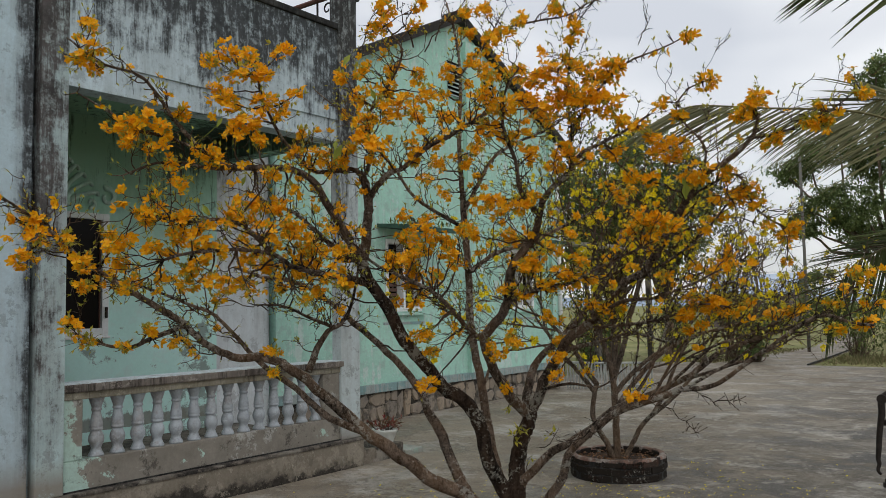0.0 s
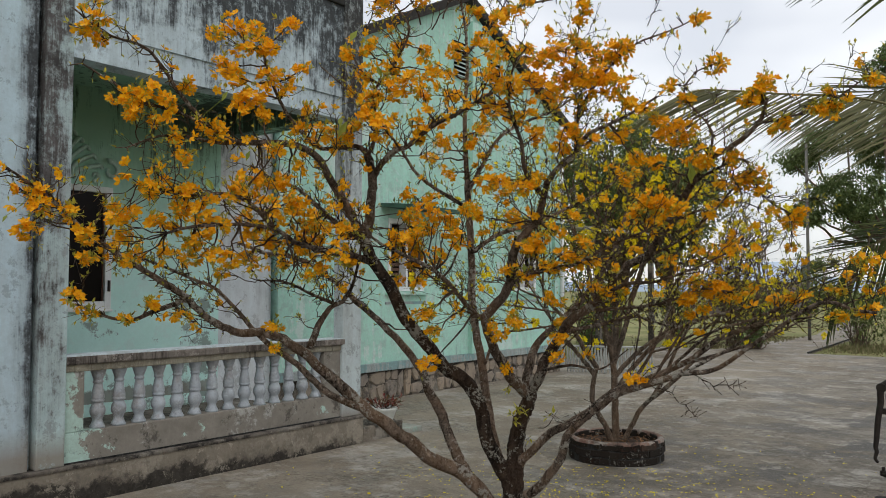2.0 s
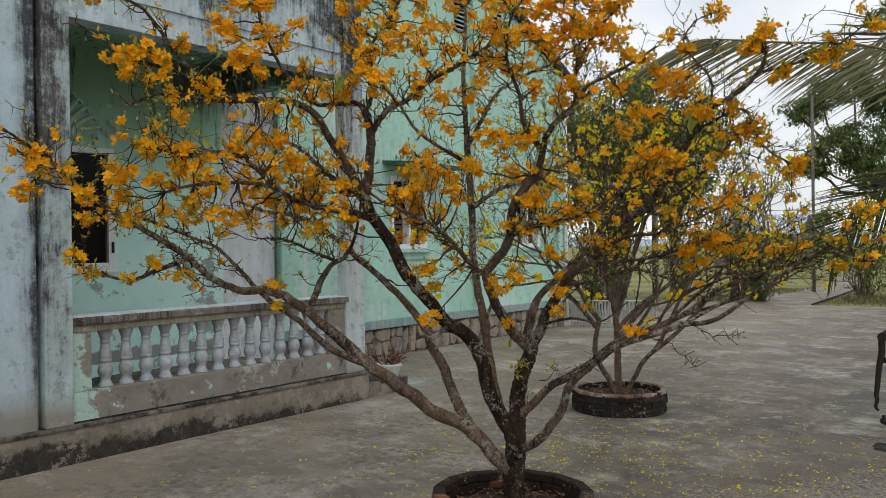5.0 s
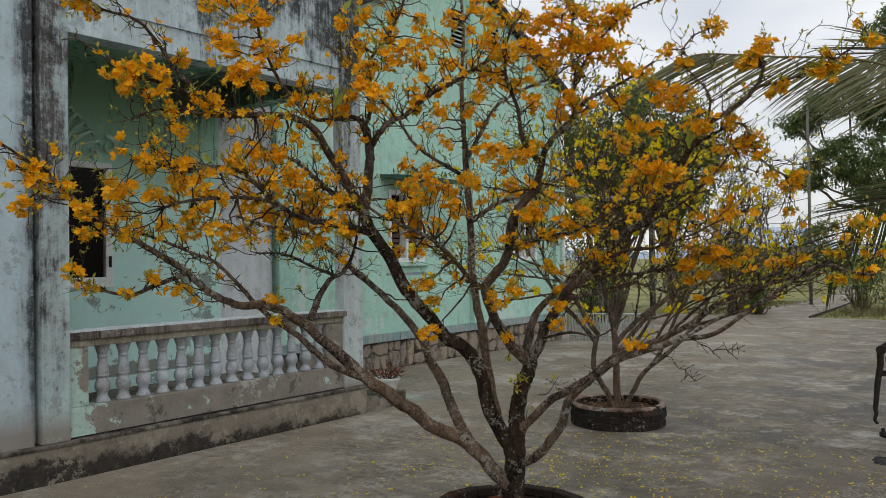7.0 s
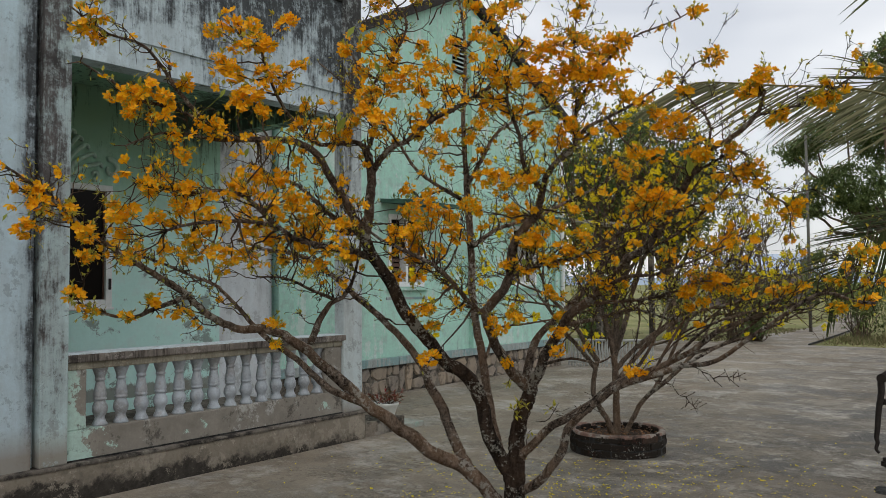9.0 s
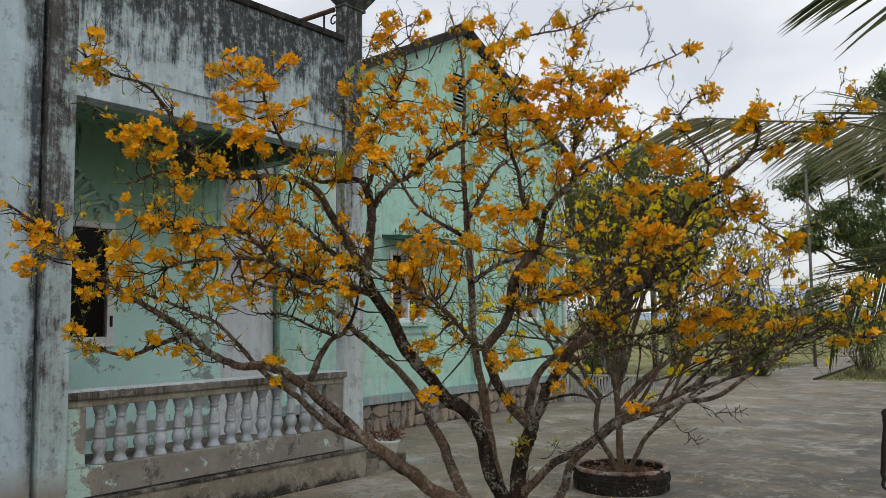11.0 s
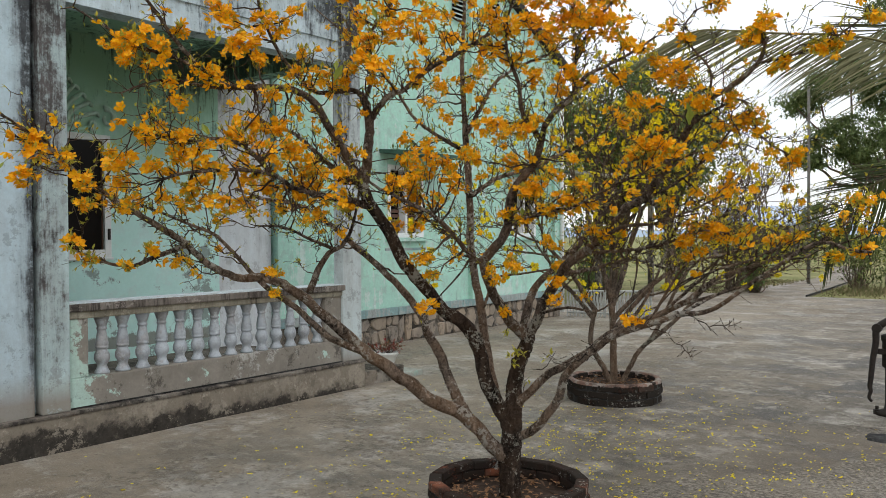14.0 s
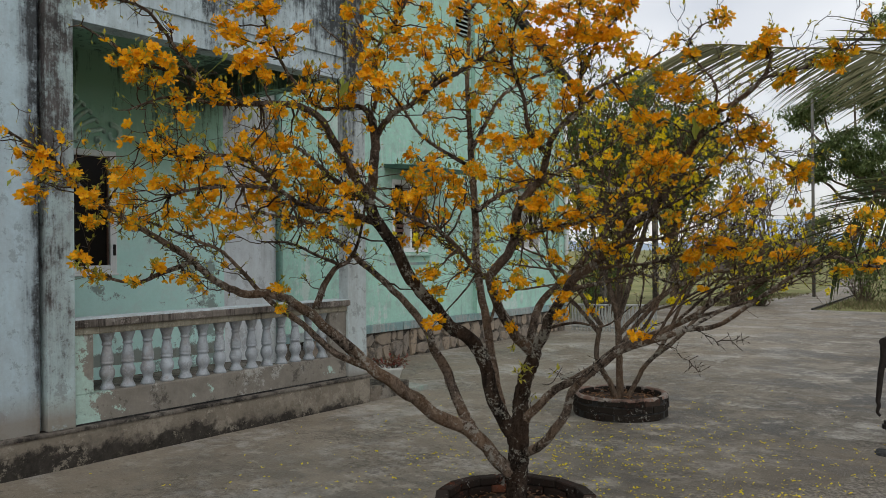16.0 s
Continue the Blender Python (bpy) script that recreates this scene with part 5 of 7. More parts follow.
limb(main_tree, 0.034, 0.022, (-2.609, 4.265, 1.009), (-2.642, 4.195, 1.069), (-2.660, 4.129, 1.128), (-2.675, 4.079, 1.203), (-2.699, 4.018, 1.293), (-2.700, 3.955, 1.413), (-2.695, 3.912, 1.494), (-2.598, 3.904, 1.577), (-2.539, 3.909, 1.657), (-2.503, 3.894, 1.756), (-2.480, 3.871, 1.850), (-2.407, 3.879, 1.961), (-2.343, 3.901, 2.021))
limb(main_tree, 0.021, 0.006, (-2.339, 3.894, 2.021), (-2.298, 3.886, 2.114), (-2.249, 3.863, 2.234), (-2.176, 3.863, 2.318), (-2.086, 3.886, 2.381), (-2.030, 3.875, 2.456), (-1.962, 3.877, 2.495), (-1.803, 3.902, 2.551), (-1.622, 3.870, 2.621))
limb(main_tree, 0.017, 0.006, (-2.715, 3.941, 1.480), (-2.749, 3.870, 1.520), (-2.777, 3.722, 1.652), (-2.807, 3.585, 1.756), (-2.863, 3.460, 1.817), (-2.924, 3.370, 1.868), (-2.980, 3.277, 1.919), (-3.011, 3.209, 1.992))
limb(main_tree, 0.013, 0.005, (-2.51, 3.91, 1.70), (-2.30, 3.87, 1.76), (-2.11, 3.86, 1.78), (-1.88, 3.87, 1.88), (-1.68, 3.85, 1.95))
limb(main_tree, 0.012, 0.003, (-2.08, 3.88, 2.41), (-2.10, 3.93, 2.58), (-2.06, 4.00, 2.73), (-1.95, 4.06, 2.89), (-1.83, 4.11, 2.99), (-1.66, 4.18, 3.05), (-1.54, 4.23, 3.11))
limb(main_tree, 0.006, 0.002, (-2.09, 3.93, 2.60), (-2.13, 3.96, 2.81), (-2.12, 3.97, 3.02), (-2.09, 3.98, 3.20), (-2.02, 4.02, 3.38))
limb(main_tree, 0.014, 0.005, (-2.28, 3.88, 2.16), (-2.31, 3.74, 2.28), (-2.28, 3.64, 2.44), (-2.28, 3.53, 2.60), (-2.24, 3.49, 2.76), (-2.15, 3.49, 2.88))
limb(main_tree, 0.030, 0.013, (-2.619, 4.268, 1.036), (-2.649, 4.297, 1.094), (-2.665, 4.350, 1.169), (-2.669, 4.424, 1.288), (-2.641, 4.496, 1.364), (-2.571, 4.639, 1.480), (-2.462, 4.810, 1.683), (-2.391, 4.961, 1.903), (-2.350, 5.090, 2.170))
limb(main_tree, 0.034, 0.022, (-2.608, 4.270, 1.030), (-2.558, 4.274, 1.119), (-2.509, 4.271, 1.218), (-2.446, 4.269, 1.312), (-2.381, 4.271, 1.409), (-2.317, 4.277, 1.487), (-2.180, 4.304, 1.590), (-2.080, 4.318, 1.687), (-1.983, 4.306, 1.795), (-1.880, 4.310, 1.837))
limb(main_tree, 0.022, 0.009, (-1.88, 4.31, 1.83), (-1.72, 4.27, 2.03), (-1.58, 4.21, 2.21), (-1.48, 4.20, 2.33), (-1.35, 4.19, 2.39), (-1.22, 4.18, 2.49), (-1.16, 4.14, 2.60))
limb(main_tree, 0.009000000000000001, 0.005, (-1.58, 4.21, 2.21), (-1.46, 4.26, 2.29), (-1.33, 4.30, 2.33), (-1.25, 4.32, 2.15), (-1.12, 4.36, 2.04))
limb(main_tree, 0.009000000000000001, 0.004, (-1.88, 4.31, 1.83), (-1.68, 4.28, 1.92), (-1.50, 4.30, 2.06), (-1.35, 4.29, 2.23), (-1.30, 4.31, 2.27))
limb(main_tree, 0.0075, 0.003, (-1.48, 4.20, 2.33), (-1.45, 4.16, 2.48), (-1.55, 4.06, 2.65), (-1.49, 4.03, 2.75), (-1.41, 4.06, 2.79))
limb(main_tree, 0.0075, 0.003, (-1.22, 4.18, 2.49), (-1.05, 4.07, 2.48), (-0.86, 4.01, 2.51), (-0.70, 3.99, 2.60))
limb(main_tree, 0.032, 0.014, (-2.672, 4.169, 0.512), (-2.668, 4.183, 0.555), (-2.644, 4.177, 0.597), (-2.603, 4.182, 0.653), (-2.537, 4.190, 0.717), (-2.433, 4.220, 0.822), (-2.307, 4.245, 0.891), (-2.200, 4.258, 0.965), (-2.072, 4.280, 1.077), (-1.860, 4.319, 1.167), (-1.661, 4.350, 1.263), (-1.491, 4.350, 1.401), bark=m_bark_brown)
limb(main_tree, 0.013499999999999998, 0.005, (-1.49, 4.35, 1.40), (-1.30, 4.31, 1.47), (-1.09, 4.26, 1.54), (-0.92, 4.20, 1.61), (-0.76, 4.13, 1.73), bark=m_bark_brown)
limb(main_tree, 0.031, 0.016, (-2.676, 4.162, 0.318), (-2.674, 4.164, 0.356), (-2.664, 4.166, 0.390), (-2.624, 4.163, 0.421), (-2.504, 4.137, 0.487), (-2.396, 4.123, 0.598), (-2.313, 4.114, 0.711), (-2.269, 4.103, 0.835), (-2.180, 4.111, 0.926), (-2.080, 4.128, 1.015), (-1.996, 4.139, 1.080), (-1.850, 4.125, 1.132), (-1.740, 4.131, 1.172), (-1.611, 4.150, 1.228), bark=m_bark_brown)
limb(main_tree, 0.013499999999999998, 0.006, (-1.61, 4.15, 1.22), (-1.45, 4.15, 1.25), (-1.29, 4.10, 1.35), (-1.09, 4.06, 1.49), (-0.90, 4.00, 1.60), (-0.75, 3.93, 1.57), (-0.66, 3.89, 1.56), bark=m_bark_brown)
limb(main_tree, 0.00975, 0.004, (-1.86, 4.32, 1.13), (-1.80, 4.39, 1.28), (-1.72, 4.48, 1.45), (-1.60, 4.58, 1.61), (-1.53, 4.66, 1.77))
limb(main_tree, 0.00975, 0.004, (-1.66, 4.35, 1.26), (-1.46, 4.36, 1.33), (-1.31, 4.36, 1.44), (-1.19, 4.34, 1.55), (-1.08, 4.32, 1.63))
limb(main_tree, 0.012, 0.004, (-2.28, 4.28, 1.53), (-2.02, 4.30, 1.55), (-1.78, 4.30, 1.58), (-1.57, 4.32, 1.66), (-1.38, 4.28, 1.64))
limb(main_tree, 0.016, 0.004, (-2.07, 4.28, 1.06), (-2.00, 4.42, 1.22), (-1.88, 4.53, 1.38), (-1.72, 4.64, 1.48), (-1.53, 4.76, 1.54), (-1.36, 4.81, 1.59), bark=m_bark_brown)
limb(main_tree, 0.0105, 0.004, (-1.86, 4.32, 1.13), (-1.65, 4.29, 1.31), (-1.48, 4.25, 1.44), (-1.27, 4.21, 1.51), (-1.09, 4.16, 1.59), bark=m_bark_brown)
limb(main_tree, 0.00975, 0.004, (-1.61, 4.15, 1.22), (-1.46, 4.26, 1.32), (-1.31, 4.36, 1.38), (-1.17, 4.45, 1.46), (-1.04, 4.48, 1.54), bark=m_bark_brown)
limb(main_tree, 0.0105, 0.004, (-1.95, 4.16, 1.09), (-1.90, 4.41, 1.29), (-1.87, 4.58, 1.51), (-1.86, 4.75, 1.71))
limb(main_tree, 0.014, 0.004, (-2.37, 4.29, 1.41), (-2.29, 4.56, 1.44), (-2.15, 4.74, 1.49), (-1.97, 4.92, 1.43), (-1.78, 4.99, 1.48))
limb(main_tree, 0.013, 0.004, (-2.23, 4.30, 1.56), (-1.95, 4.16, 1.68), (-1.75, 4.15, 1.70), (-1.55, 4.12, 1.76), (-1.37, 4.08, 1.83))
limb(main_tree, 0.009000000000000001, 0.004, (-1.88, 4.31, 1.83), (-1.81, 4.45, 1.80), (-1.66, 4.56, 1.83), (-1.50, 4.66, 1.90), (-1.36, 4.71, 1.89))
limb(main_tree, 0.01, 0.003, (-2.52, 4.27, 1.17), (-2.30, 4.21, 1.22), (-2.11, 4.20, 1.21), (-1.93, 4.18, 1.33))
bare_twig(main_tree, 0.00375, (-1.86, 4.32, 1.13), (-1.72, 4.27, 1.09), (-1.62, 4.25, 1.02), (-1.56, 4.22, 1.00))
bare_twig(main_tree, 0.00375, (-1.58, 4.16, 1.24), (-1.48, 4.15, 1.18), (-1.36, 4.13, 1.18), (-1.31, 4.10, 1.19))
bare_twig(main_tree, 0.005, (-2.21, 4.26, 0.91), (-2.11, 4.20, 1.04), (-2.13, 4.08, 0.97), (-2.18, 3.94, 0.94), (-2.21, 3.86, 0.97))
bare_twig(main_tree, 0.0045, (-3.29, 4.16, 3.36), (-3.20, 4.23, 3.54), (-3.08, 4.31, 3.69), (-3.02, 4.35, 3.76))
bare_twig(main_tree, 0.0045, (-3.23, 4.20, 3.43), (-3.20, 4.23, 3.60), (-3.17, 4.25, 3.77))
bare_twig(main_tree, 0.0045, (-2.93, 3.41, 3.20), (-2.86, 3.47, 3.29), (-2.82, 3.51, 3.44))
bare_twig(main_tree, 0.0045, (-2.84, 3.49, 3.13), (-2.89, 3.45, 3.32), (-2.93, 3.41, 3.46))
bare_twig(main_tree, 0.0045, (-2.88, 4.33, 3.43), (-2.80, 4.38, 3.57), (-2.77, 4.40, 3.72))
bare_twig(main_tree, 0.0045, (-3.02, 4.35, 3.36), (-2.93, 4.41, 3.54), (-2.96, 4.39, 3.75))
bare_twig(main_tree, 0.0045, (-2.54, 4.31, 3.42), (-2.46, 4.35, 3.52), (-2.40, 4.38, 3.61))
bare_twig(main_tree, 0.0033749999999999995, (-1.78, 4.13, 3.08), (-1.74, 4.15, 3.20), (-1.75, 4.15, 3.32))
bare_twig(main_tree, 0.0045, (-2.08, 3.99, 3.20), (-2.02, 4.02, 3.31), (-1.98, 4.04, 3.42))
bare_twig(main_tree, 0.0045, (-3.11, 4.29, 3.36), (-3.07, 4.32, 3.50), (-3.09, 4.30, 3.72))
bare_twig(main_tree, 0.0045, (-3.07, 3.29, 3.10), (-3.03, 3.33, 3.25), (-2.96, 3.39, 3.41))
limb(main_tree, 0.006, 0.003, (-1.72, 4.27, 2.03), (-1.54, 4.33, 2.09), (-1.38, 4.39, 2.12), (-1.28, 4.42, 2.08))
limb(main_tree, 0.01, 0.004, (-2.92, 4.24, 1.19), (-2.94, 4.41, 1.36), (-2.84, 4.59, 1.39), (-2.71, 4.78, 1.42), (-2.58, 4.97, 1.47))
blossoms(main_tree, (-3.69, 1.80, 2.03, 0.057), (-3.70, 1.76, 1.91, 0.060), (-3.59, 1.98, 1.90, 0.064), (-3.59, 1.98, 1.79, 0.043), (-3.70, 1.98, 1.61, 0.051), (-3.71, 2.08, 1.54, 0.037), (-3.67, 2.24, 1.51, 0.037), (-3.61, 2.34, 1.58, 0.045), (-3.60, 2.53, 1.51, 0.046), (-3.62, 1.92, 2.02, 0.043), (-3.39, 2.03, 2.52, 0.068), (-3.35, 2.10, 2.56, 0.068), (-3.30, 2.18, 2.53, 0.055), (-3.36, 2.07, 2.45, 0.062), (-3.36, 2.17, 2.44, 0.042), (-3.35, 2.27, 2.37, 0.039), (-3.36, 2.34, 2.29, 0.057), (-3.36, 2.34, 2.63, 0.037), (-3.31, 2.43, 2.44, 0.045), (-3.27, 2.48, 2.42, 0.037), (-3.24, 2.08, 2.11, 0.053), (-3.19, 2.24, 2.09, 0.068), (-3.15, 2.30, 2.03, 0.068), (-3.22, 2.20, 2.01, 0.054))
blossoms(main_tree, (-3.29, 2.01, 2.00, 0.047), (-3.31, 1.97, 1.95, 0.040), (-3.23, 2.10, 1.96, 0.048), (-3.40, 2.11, 1.81, 0.048), (-3.33, 2.22, 1.81, 0.039), (-3.19, 2.32, 1.89, 0.062), (-3.16, 2.37, 1.81, 0.062), (-3.15, 2.46, 1.78, 0.048), (-3.26, 2.32, 1.79, 0.039), (-3.13, 2.49, 2.11, 0.062), (-3.32, 2.73, 2.23, 0.060), (-3.13, 2.65, 2.07, 0.071), (-3.22, 2.85, 2.19, 0.067), (-3.16, 2.61, 1.94, 0.057), (-3.20, 2.87, 2.05, 0.067), (-3.15, 2.93, 1.98, 0.067), (-3.18, 3.04, 1.91, 0.061), (-3.26, 2.80, 1.89, 0.052), (-3.31, 3.04, 1.85, 0.055), (-3.23, 3.13, 1.84, 0.055), (-3.13, 3.23, 1.81, 0.047), (-3.26, 2.65, 1.82, 0.044), (-3.40, 2.95, 1.45, 0.041), (-3.36, 2.92, 1.34, 0.034))
blossoms(main_tree, (-3.32, 2.57, 2.72, 0.073), (-3.25, 2.66, 2.64, 0.073), (-3.29, 2.61, 2.57, 0.065), (-3.24, 2.75, 2.74, 0.066), (-3.22, 2.85, 2.69, 0.060), (-3.26, 2.73, 2.54, 0.052), (-3.18, 2.89, 2.79, 0.052), (-3.22, 3.00, 2.61, 0.046), (-3.16, 3.07, 2.52, 0.049), (-3.11, 3.11, 2.45, 0.053), (-3.19, 3.03, 2.44, 0.049), (-3.05, 3.17, 2.54, 0.046), (-3.11, 3.19, 2.48, 0.046), (-3.25, 2.97, 2.52, 0.046), (-2.84, 3.16, 2.53, 0.077), (-2.93, 3.15, 2.58, 0.051), (-2.97, 3.24, 2.69, 0.064), (-2.90, 3.31, 2.77, 0.061), (-3.07, 3.29, 2.85, 0.062), (-2.87, 3.33, 2.71, 0.061), (-2.79, 3.34, 2.79, 0.068), (-2.73, 3.38, 2.70, 0.060), (-2.73, 3.45, 2.83, 0.061), (-2.76, 3.36, 2.55, 0.053))
blossoms(main_tree, (-2.71, 3.47, 2.56, 0.046), (-2.78, 3.41, 2.47, 0.043), (-2.96, 3.39, 2.89, 0.062), (-3.04, 3.84, 2.19, 0.059), (-3.07, 3.69, 2.08, 0.066), (-2.96, 3.78, 2.08, 0.066), (-3.02, 3.73, 2.02, 0.058), (-2.94, 3.41, 1.93, 0.047), (-2.91, 3.56, 1.91, 0.048), (-3.00, 4.00, 2.06, 0.048), (-3.20, 4.22, 2.42, 0.064), (-3.29, 4.15, 2.51, 0.055), (-3.34, 3.98, 2.26, 0.050), (-3.23, 4.20, 2.60, 0.055), (-3.12, 3.64, 1.70, 0.050), (-2.91, 3.56, 1.86, 0.045), (-2.87, 3.72, 1.85, 0.046), (-2.86, 3.60, 1.24, 0.064), (-2.90, 3.57, 1.51, 0.061), (-2.85, 3.61, 1.42, 0.041), (-2.65, 4.06, 1.19, 0.047), (-2.63, 3.95, 1.40, 0.066), (-2.54, 4.01, 1.45, 0.043), (-2.66, 3.93, 1.45, 0.043))
blossoms(main_tree, (-2.37, 4.18, 1.37, 0.060), (-2.37, 4.17, 1.26, 0.053), (-2.17, 4.17, 1.29, 0.036), (-1.88, 4.09, 1.19, 0.041), (-1.83, 4.11, 1.18, 0.037), (-3.01, 4.24, 2.16, 0.072), (-2.49, 3.63, 2.24, 0.061), (-2.41, 3.68, 2.21, 0.069), (-2.32, 3.74, 2.21, 0.069), (-2.27, 3.77, 2.24, 0.053), (-3.09, 4.31, 2.60, 0.064), (-2.97, 4.27, 2.69, 0.072), (-2.35, 3.48, 2.59, 0.073), (-2.25, 3.49, 2.70, 0.079), (-2.32, 3.44, 2.76, 0.072), (-2.23, 3.68, 2.77, 0.082), (-2.18, 3.71, 2.71, 0.067), (-2.27, 3.59, 2.55, 0.059), (-2.97, 4.27, 2.90, 0.072), (-3.17, 4.25, 2.93, 0.064), (-3.20, 4.22, 3.07, 0.064), (-2.13, 3.85, 2.78, 0.084), (-2.03, 3.91, 2.78, 0.091), (-1.95, 3.95, 2.80, 0.084))
blossoms(main_tree, (-1.86, 3.99, 2.75, 0.076), (-1.91, 3.96, 2.71, 0.061), (-2.17, 3.83, 2.70, 0.061), (-1.80, 3.90, 2.63, 0.052), (-2.09, 3.87, 2.85, 0.076), (-1.98, 3.98, 2.91, 0.077), (-2.13, 3.85, 2.49, 0.069), (-2.05, 3.89, 2.45, 0.053), (-2.18, 3.88, 2.41, 0.054), (-2.26, 3.78, 2.49, 0.053), (-1.88, 3.98, 2.48, 0.061), (-1.68, 3.90, 2.58, 0.059), (-1.66, 3.97, 2.53, 0.052), (-2.36, 3.83, 1.88, 0.062), (-2.29, 3.88, 1.93, 0.050), (-2.13, 3.85, 1.84, 0.061), (-2.02, 3.85, 1.90, 0.060), (-2.18, 3.82, 1.77, 0.061), (-2.08, 3.88, 1.81, 0.046), (-2.42, 3.91, 1.73, 0.056), (-2.50, 3.86, 1.76, 0.041), (-2.00, 3.92, 1.81, 0.043), (-2.13, 3.97, 2.05, 0.053), (-2.07, 4.22, 1.63, 0.055))
blossoms(main_tree, (-2.14, 4.19, 1.68, 0.049), (-2.35, 4.18, 1.58, 0.040), (-2.00, 4.25, 1.66, 0.042), (-1.66, 3.86, 2.11, 0.087), (-1.60, 3.88, 2.08, 0.073), (-1.73, 3.88, 2.06, 0.066), (-1.63, 3.87, 2.00, 0.058), (-1.70, 4.17, 1.82, 0.041), (-1.56, 4.01, 2.07, 0.052), (-1.48, 4.14, 2.34, 0.069), (-1.52, 4.13, 2.31, 0.053), (-1.55, 4.06, 2.48, 0.060), (-1.64, 4.03, 2.45, 0.060), (-1.59, 4.10, 2.43, 0.053), (-1.71, 4.05, 2.32, 0.069), (-1.79, 4.02, 2.34, 0.061), (-1.84, 4.00, 2.24, 0.053), (-1.54, 4.07, 2.65, 0.045), (-1.60, 3.99, 2.70, 0.045), (-1.64, 4.30, 1.61, 0.080), (-1.56, 4.33, 1.67, 0.080), (-1.48, 4.36, 1.66, 0.080), (-1.41, 4.33, 1.61, 0.055), (-1.32, 4.30, 1.66, 0.047))
blossoms(main_tree, (-1.60, 4.42, 1.55, 0.049), (-1.67, 4.39, 1.52, 0.042), (-1.47, 4.47, 1.92, 0.052), (-1.44, 4.47, 1.86, 0.041), (-1.30, 4.31, 2.24, 0.078), (-1.26, 4.32, 2.18, 0.062), (-1.38, 4.28, 2.34, 0.055), (-1.35, 4.29, 2.21, 0.055), (-1.58, 4.32, 1.87, 0.051), (-1.50, 4.35, 1.84, 0.045), (-1.45, 4.31, 2.12, 0.047), (-1.19, 4.13, 2.65, 0.077), (-1.23, 4.12, 2.61, 0.060), (-1.16, 4.14, 2.69, 0.060), (-1.28, 4.16, 2.61, 0.045), (-1.20, 4.34, 2.06, 0.050), (-1.12, 4.36, 2.01, 0.047), (-1.08, 4.37, 2.04, 0.053), (-1.11, 4.26, 1.61, 0.049), (-1.17, 4.24, 1.61, 0.043), (-1.06, 4.27, 1.63, 0.040), (-1.12, 4.36, 1.87, 0.031), (-0.82, 3.97, 1.54, 0.039), (-0.71, 3.94, 1.57, 0.047))
blossoms(main_tree, (-0.77, 4.08, 1.80, 0.046), (-0.69, 4.04, 1.79, 0.037), (-0.72, 4.04, 1.75, 0.034), (-0.72, 4.04, 1.65, 0.026), (-0.84, 4.12, 1.65, 0.029), (-0.89, 4.10, 1.66, 0.023), (-0.86, 4.01, 2.50, 0.037), (-0.92, 4.00, 2.49, 0.034), (-0.82, 4.02, 2.50, 0.031), (-1.06, 4.06, 2.47, 0.035), (-1.10, 4.05, 2.44, 0.032), (-0.68, 3.99, 2.60, 0.036), (-0.86, 4.01, 2.57, 0.026), (-1.41, 4.06, 2.77, 0.042), (-1.37, 4.08, 2.80, 0.036), (-3.48, 1.94, 2.99, 0.047), (-3.47, 1.95, 2.88, 0.047), (-3.49, 1.91, 2.82, 0.047), (-3.48, 1.97, 2.79, 0.036), (-2.96, 3.39, 3.35, 0.062), (-2.98, 3.37, 3.26, 0.062), (-3.02, 3.34, 3.22, 0.047), (-2.81, 3.51, 3.37, 0.034), (-2.84, 3.49, 3.25, 0.041))
blossoms(main_tree, (-3.02, 4.23, 3.59, 0.047), (-2.92, 4.30, 3.59, 0.058), (-3.00, 4.25, 3.44, 0.054), (-2.82, 4.25, 3.36, 0.074), (-2.75, 4.30, 3.41, 0.064), (-2.61, 4.27, 3.44, 0.038), (-2.39, 4.33, 3.48, 0.048), (-2.08, 3.99, 3.20, 0.044), (-2.11, 3.97, 3.13, 0.037), (-2.12, 3.97, 3.02, 0.053), (-1.54, 4.23, 3.10, 0.050), (-1.88, 4.09, 2.98, 0.056), (-1.91, 4.07, 2.92, 0.056), (-2.23, 3.79, 2.89, 0.069), (-3.14, 3.23, 2.96, 0.047), (-3.07, 3.29, 2.99, 0.050), (-3.00, 3.49, 3.04, 0.064), (-2.88, 3.59, 3.00, 0.057), (-3.11, 4.17, 3.19, 0.061), (-2.55, 3.83, 3.01, 0.076), (-2.85, 4.11, 3.19, 0.069), (-2.26, 3.66, 2.91, 0.071), (-2.06, 3.94, 2.96, 0.074), (-2.16, 3.84, 2.94, 0.069))
